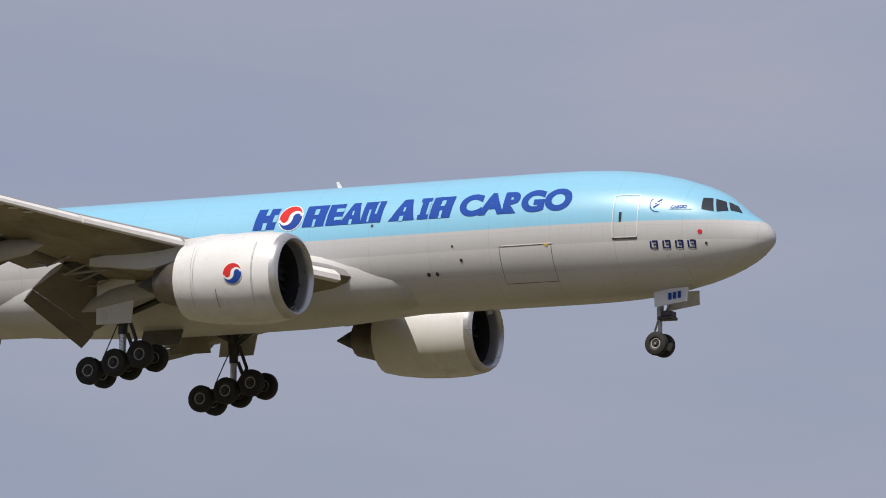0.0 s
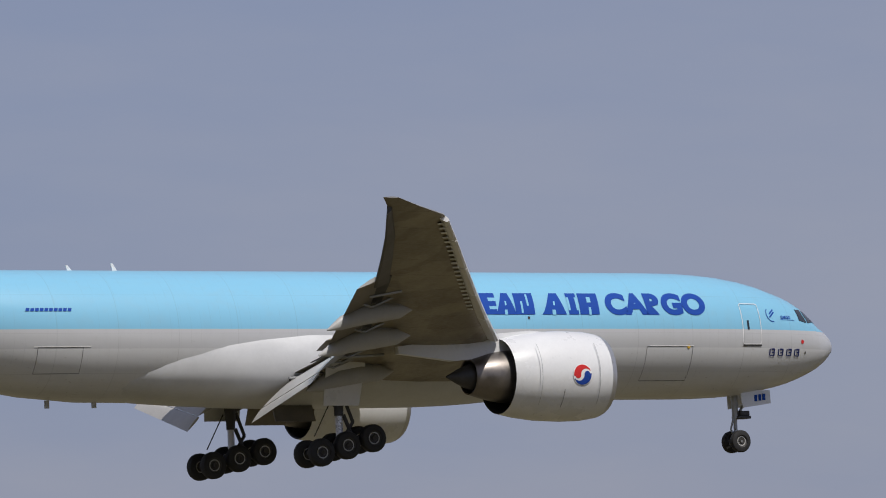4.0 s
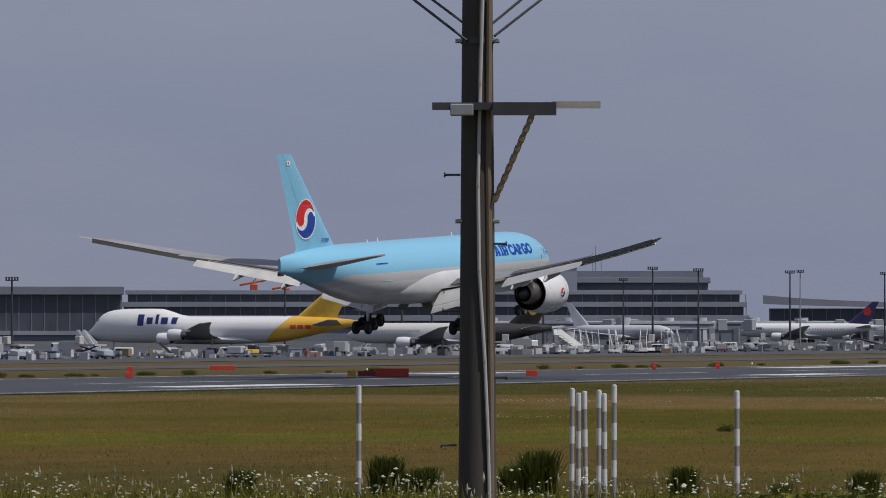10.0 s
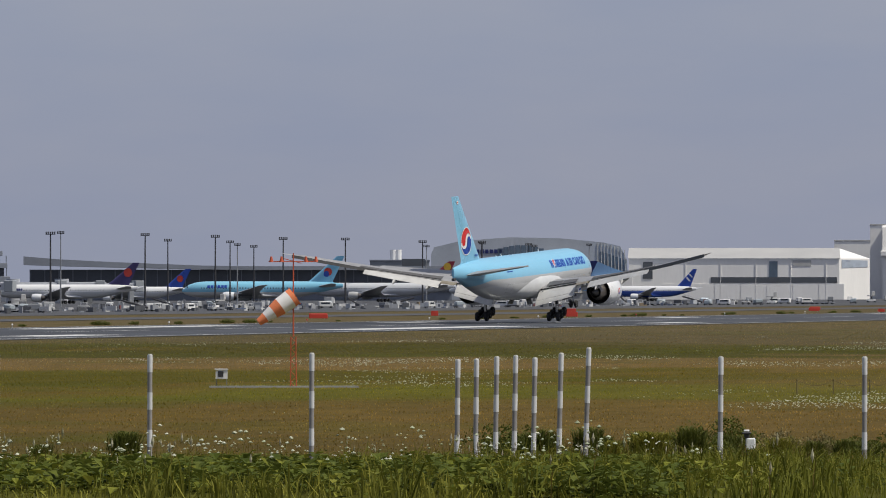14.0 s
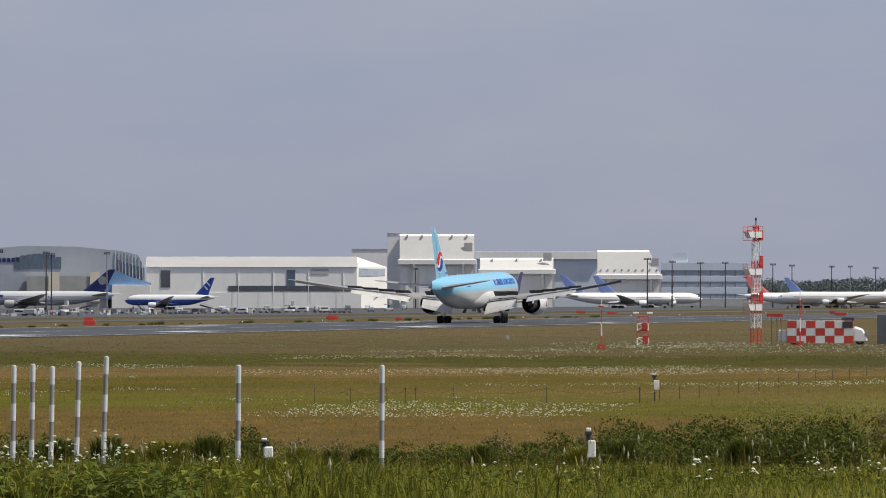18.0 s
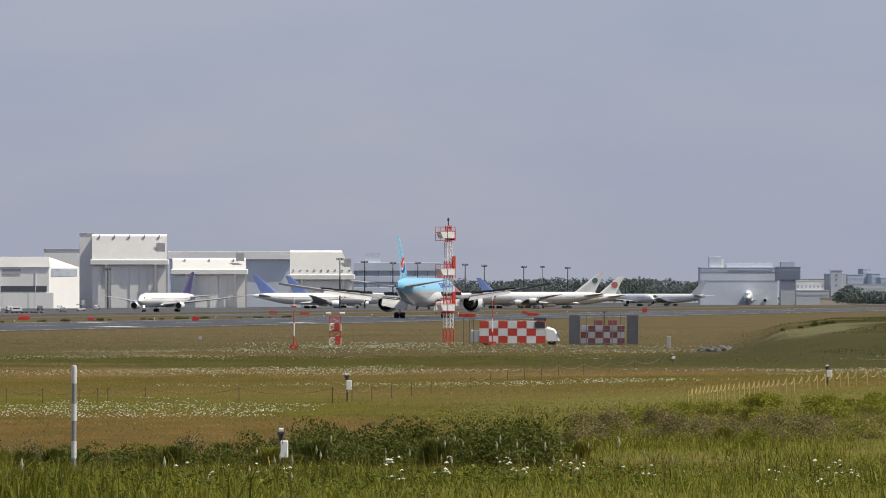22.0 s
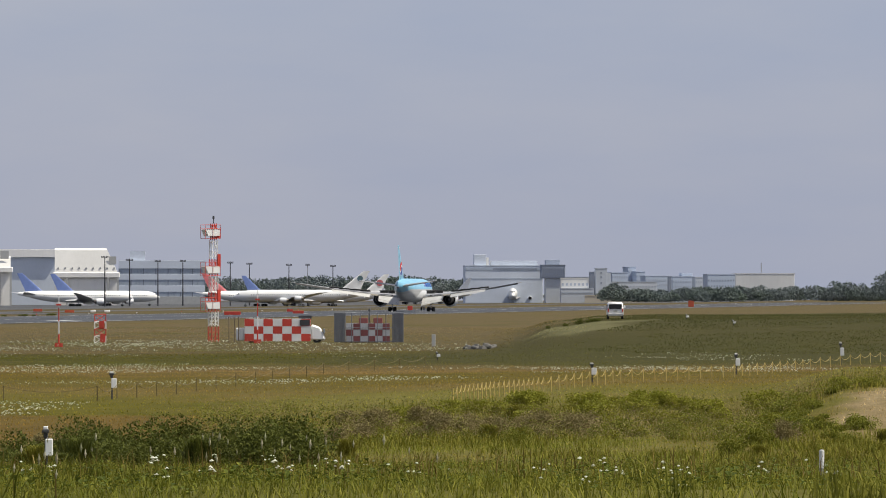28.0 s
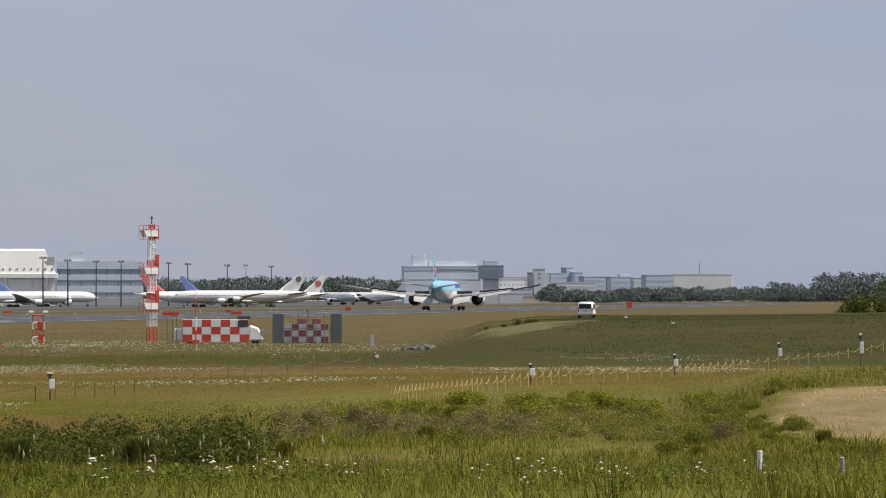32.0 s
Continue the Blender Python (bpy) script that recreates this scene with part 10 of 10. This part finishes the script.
def build_shrubs():
    rng = random.Random(12)
    kinds = []
    for i, (mt, w, h) in enumerate(((LEAF, 1.5, 1.7), (LEAF, 1.8, 1.4), (LEAF2, 1.4, 1.5), (REED, 1.4, 1.6), (LEAF2, 1.0, 1.0))):
        kinds.append((shrub_mesh("foliage", 30 + i, w * 0.8, h, 2800, mt, 0.135), h))
    kinds.append((tussock_mesh("foliage", 40, 0.52, 1.2, 650, LEAF), 1.2))
    kinds.append((tussock_mesh("foliage", 41, 0.60, 1.2, 650, GRASS2), 1.2))
    kinds.append((shrub_mesh("foliage", 37, 0.95, 1.35, 1500, BRIGHT, 0.16), 1.35))
    stem = bpy.data.meshes.new("stem")
    bm = rods(((0, 0, -0.2), (0.1, 0, 0.7), 0.05, 0.03), ((0.2, 0.1, -0.2), (0.5, 0.2, 0.8), 0.04, 0.02), ((-0.2, 0, -0.2), (-0.6, 0.1, 0.8), 0.04, 0.02), n=5)
    bm.to_mesh(stem)
    bm.free()
    stem.materials.append(DUCT)

    def shrub(b, r, k, s, ds=1.0):
        p = polar(b, r)
        ob = thing("shrub", ("dense dark green shrub in the hedge", "broad dark green shrub in the hedge", "light green leafy shrub", "brown dry reed clump", "small light green bush", "dark green tussock of arching grass", "bright green tussock of arching grass", "bright yellow-green bush on the bank")[k], "shrub", pose(p.x, p.y, ground_z(p.x, p.y) - 0.1, 0, 0, rng.uniform(0, 360)), "shrubs below the hill")
        for nm, me in (("foliage", kinds[k][0]), ("stem", stem))[:1 if k > 4 else 2]:
            o = new(nm, me)
            o.parent, o.scale = ob, (s, s, s * ds)
    b = 73.1
    while b < 86.5:
        for r in (170, 180, 190, 201, 214, 228):
            if b < 75.2:
                k, top, skip = rng.choice((5, 5, 6, 6, 5, 0)), 0.92, 0.3 if r < 205 else 1.0
            elif b < 78.3:
                k, top, skip = rng.choice((3, 0, 5, 6, 1, 5, 6)), 0.86, 0.08 if r < 205 else 1.0
            elif b < 80.5:
                k, top, skip = rng.choice((0, 0, 1, 0, 1, 5)), 1.0, 0.0 if r < 205 else 0.8
            else:
                k, top, skip = rng.choice((6, 2, 6, 4, 3)), 0.62, 0.75 if r > 205 else 1.0
            if rng.random() > skip:
                shrub(b + rng.uniform(-0.15, 0.15), r + rng.uniform(-3, 3), k, rng.uniform(0.75, 1.1) * top * (0.8 if k < 5 else 1.0), rng.uniform(0.85, 1.1))
        b += rng.uniform(0.2, 0.32) if b < 81.0 else rng.uniform(0.26, 0.42)
    for m0, sc in VERGE:
        o = tagged(new("verge_bush", kinds[1][0]), "low dark green weeds on the runway's far verge", "bush", "verge weeds")
        o.matrix_basis = m0 @ Matrix.Diagonal((sc * 1.5, sc * 0.8, sc * 0.42, 1))
    # the rough bank: bright tussocks on its top, brown reeds and leafy brush down its front, weeds along the foot of the heap
    for n, b0, b1, r0, r1, ks, s0, s1 in ((34, 81.3, 84.6, 262, 290, (7, 7, 7, 6), 0.40, 0.85), (30, 80.6, 83.0, 236, 262, (3, 3, 3, 6), 0.45, 0.72), (42, 83.0, 85.9, 238, 268, (2, 4, 2, 7), 0.32, 0.55)):
        for _ in range(n):
            b, r = rng.uniform(b0, b1), rng.uniform(r0, r1)
            p = polar(b, r)
            if ((p.x - 250) / 22) ** 2 + ((p.y - 13) / 9) ** 2 > 1.15:
                shrub(b, r, rng.choice(ks), rng.uniform(s0, s1), rng.uniform(0.7, 0.95))
    for i in range(34):
        b = 84.7 + 0.042 * i
        shrub(b, 249 - (b - 85) * 27 - rng.uniform(0, 13), rng.choice((2, 4, 6, 2, 0)), rng.uniform(0.32, 0.52), 0.7)
    # single bushes along the hill's foot
    for b, r, k, s in ((64.085, 172, 5, 0.7), (65.453, 165, 5, 0.75), (65.681, 165, 5, 0.7), (66.719, 162, 5, 0.95), (66.516, 165, 5, 0.8), (64.056, 168, 5, 0.75), (65.372, 160, 5, 0.9), (65.726, 160, 5, 0.7), (66.736, 160, 5, 1.0),
                       (68.034, 165, 5, 0.8), (68.895, 170, 5, 0.5), (69.655, 168, 5, 0.75), (68.040, 170, 5, 0.7), (68.900, 172, 5, 0.6), (69.659, 170, 5, 0.8), (68.404, 330, 1, 0.26), (73.381, 172, 5, 0.9), (73.810, 170, 5, 0.9), (74.719, 170, 5, 0.9),
                       (82.62, 645, 1, 0.22), (82.78, 647, 1, 0.25), (82.90, 648, 0, 0.34), (83.00, 649, 1, 0.32), (83.07, 648, 1, 0.24), (86.096, 1180, 1, 3.2), (85.854, 1200, 0, 1.6), (86.308, 1180, 0, 3.4), (86.560, 1180, 1, 3.8)):
        shrub(b, r, k, s * (1.25 if r < 400 else 1.15))


def far_crown(vs, fs, rng, x, y, z, w, h, n=210):
    for _ in range(n):
        u, a = rng.uniform(-0.7, 1), rng.uniform(0, 6.283)
        q = math.sqrt(max(0.05, 1 - u * u)) * w * rng.uniform(0.55, 1.1)
        p = Vector((x + q * math.cos(a), y + q * math.sin(a), z + h * 0.55 + u * h * 0.45 * rng.uniform(0.8, 1.1)))
        s = w * rng.uniform(0.09, 0.16)
        k = len(vs)
        d1, d2 = Vector((rng.uniform(-1, 1), rng.uniform(-1, 1), rng.uniform(-1, 1))).normalized() * s, Vector((rng.uniform(-1, 1), rng.uniform(-1, 1), rng.uniform(-1, 1))).normalized() * s
        d3 = d1.cross(d2).normalized() * s * 0.7
        vs += [tuple(p + d1), tuple(p - d1 * 0.6 + d2), tuple(p - d2), tuple(p + d3)]
        fs += [(k, k + 1, k + 2), (k, k + 1, k + 3), (k + 1, k + 2, k + 3), (k + 2, k, k + 3)]


def build_woods():
    rng = random.Random(77)
    vs, fs = [], []
    for b0, b1, r, h, n in ((79.60, 81.908, 4050, 15.5, 95), (83.138, 83.300, 3770, 11.5, 9), (83.832, 84.312, 3770, 9.0, 22), (83.300, 83.857, 3770, 8.0, 24), (84.287, 87.867, 3900, 9.5, 110), (85.121, 86.130, 3870, 12.0, 34), (85.600, 86.281, 3850, 17.5, 24), (79.40, 82.026, 4100, 14.0, 80), (86.157, 91.353, 3800, 16, 120), (10, 50, 3500, 14, 120), (-40, 10, 3500, 12, 120)):
        for i in range(n):
            b = b0 + (b1 - b0) * (i + rng.random()) / n
            rr = r + rng.uniform(-60, 60)
            p = polar(b, rr)
            far_crown(vs, fs, rng, p.x, p.y, -1.5, rng.uniform(4, 8), h * rng.uniform(0.7, 1.12), 210 if b > 55 else 70)
    tagged(raw("far_woods", vs, fs, FARLEAF), "belt of broadleaf trees along the horizon, haze put into its colour", "trees", kind="stuff")


def build_rubble():
    # low heap of grey stones at the mound's foot
    rng = random.Random(5)
    p = polar(82.05, 618)
    heap = thing("rubble_heap", "low heap of grey rubble in the grass beside the mound", "rubble", pose(p.x, p.y, ground_z(p.x, p.y), 0, 0, 8))
    for i in range(16):
        w, h = rng.uniform(0.25, 0.55), rng.uniform(0.14, 0.30)
        part("stone", boxes((-w, w, -w * 0.8, w * 0.8, -h, h), bevel=0.09), RUBBLE, heap).matrix_basis = pose(rng.uniform(-0.8, 0.8), rng.gauss(0, 0.95), 0.08 + (0.25 if i > 10 else 0.0), rng.uniform(-20, 20), rng.uniform(-20, 20), rng.uniform(0, 180))


RUBBLE = surface("grey_broken_concrete", (0.15, 0.145, 0.135), 0.85, 0, 0.8, 0.3, 0.2)
build_grass()
build_flowers()
build_shrubs()
build_woods()
build_rubble()


# ---- what moves ----
FLIGHT = ((0, -153.5, 39.5, 0.0, 1.6), (0.5, -114.7, 37.6, 0.0, 1.9), (1, -76.0, 35.7, 0.0, 2.1), (1.5, -37.2, 33.8, 0.0, 1.9), (2, 1.6, 31.9, 0.0, 1.6), (3, 77.3, 28.1, 1.2, 0.9), (4, 151.8, 24.3, 2.3, 0.3), (5, 225.8, 20.4, 2.2, 0.0),
          (6.5, 335.6, 14.81, 1.6, -0.2), (7, 372.4, 13.06, 1.4, -0.5), (8, 446.1, 9.66, 2.2, -0.8), (9, 520.3, 7.15, 2.6, -0.6), (9.5, 557.5, 6.28, 2.6, -0.5), (11, 669.3, 4.10, 2.5, -0.2),
          (13, 818.3, 1.97, 2.4, 0), (15, 965.5, 0.93, 2.4, 0), (16, 1037.0, 0.67, 2.3, 0), (17.5, 1141.6, 0.52, 1.6, 0), (19, 1244.2, 0.47, 0.6, 0), (21, 1378.7, 0.47, 0.0, 0),
          (23.5, 1531.0, 0.47, 0, 0), (26, 1677.2, 0.47, 0, 0), (27.5, 1757.5, 0.47, 0, 0), (29, 1835.5, 0.47, 0, 0), (30.5, 1909.5, 0.47, 0, 0), (32, 1980.3, 0.47, 0, 0))


def motions():
    walk(freighter, [(t, pose(x, 269.6 + 0.0007 * (x - 1050) - 0.3 * min(1, max(0, (t - 21) / 4)), z, -r, -p, -(0.98 - 0.6 * max(0, 2 - t) if t < 20.5 else max(-1.5, 0.98 - 0.62 * (t - 20.5))))) for t, x, z, p, r in FLIGHT])
    for bog, y in BOGIES:
        walk(bog, [(0, pose(0, y, 0, 0, -13, 0)), (15, pose(0, y, 0, 0, -13, 0)), (16, pose(0, y, 0, 0, -8, 0)), (17.5, pose(0, y, 0.15, 0, 1.5, 0)), (19, pose(0, y, 0.2, 0, 0.6, 0)), (21, pose(0, y, 0.2, 0, 0, 0)), (32, pose(0, y, 0.2, 0, 0, 0))])
    # the wings' lift goes and they sag about their roots
    for wing, y, z, side in WINGS:
        rows = []
        for t, a in ((0, 0), (14.5, 0), (16, 0.7), (17.5, 2.2), (19, 2.7), (21, 2.9), (32, 2.9)):
            c, s = math.cos(radians(a)), math.sin(radians(a)) * side
            rows.append((t, pose(0, y - (y * c + z * s), z - (-y * s + z * c), -a * side, 0, 0)))
        walk(wing, rows)
    # the spoilers rise after the touchdown
    for sp, at, yaw in SPOILERS:
        walk(sp, [(t, pose(*at, 0, a, yaw)) for t, a in ((0, 0), (16.2, 0), (16.7, 28), (17.2, 48), (32, 48))])
    # the windsock lifts and drops in the wind
    walk(SOCK[0], [(t, pose(*SOCK[0].location, 0, -a, c)) for t, a, c in ((0, 50, 25), (6, 45, 10), (10.5, 58, 20), (11.5, 56, 28), (12.2, 44, 18), (13, 25, 12), (13.5, 28, 12), (14, 36, 8), (15, 60, 30), (15.5, 62, 28), (18, 40, 15), (25, 52, 25), (32, 45, 20))])
    # the jet that taxies towards the hill along the far taxiway
    walk(taxiing, [(t, pose(*polar(b, r, -1.17), 0, 0, 172)) for t, b, r in ((0, 77.62, 2640), (15, 77.371, 2480), (21, 77.166, 2410), (24, 76.975, 2370), (26, 76.936, 2340), (32, 76.75, 2270))])
    # the van drives away over the mound
    rows = []
    for t, b, r, a in ((0, 91.0, 575, 26), (10, 89.0, 592, 26), (18, 86.6, 612, 26), (23, 84.183, 632, 25), (24, 83.745, 640, 21), (25, 83.475, 646, 18), (26, 83.265, 652, 13), (28.5, 83.244, 664, 7), (30, 83.336, 672, 4), (32, 83.518, 684, 3)):
        p = polar(b, r)
        rows.append((t, pose(p.x, p.y, ground_z(p.x, p.y) + 0.04, 0, 0, a)))
    walk(van, rows)


motions()
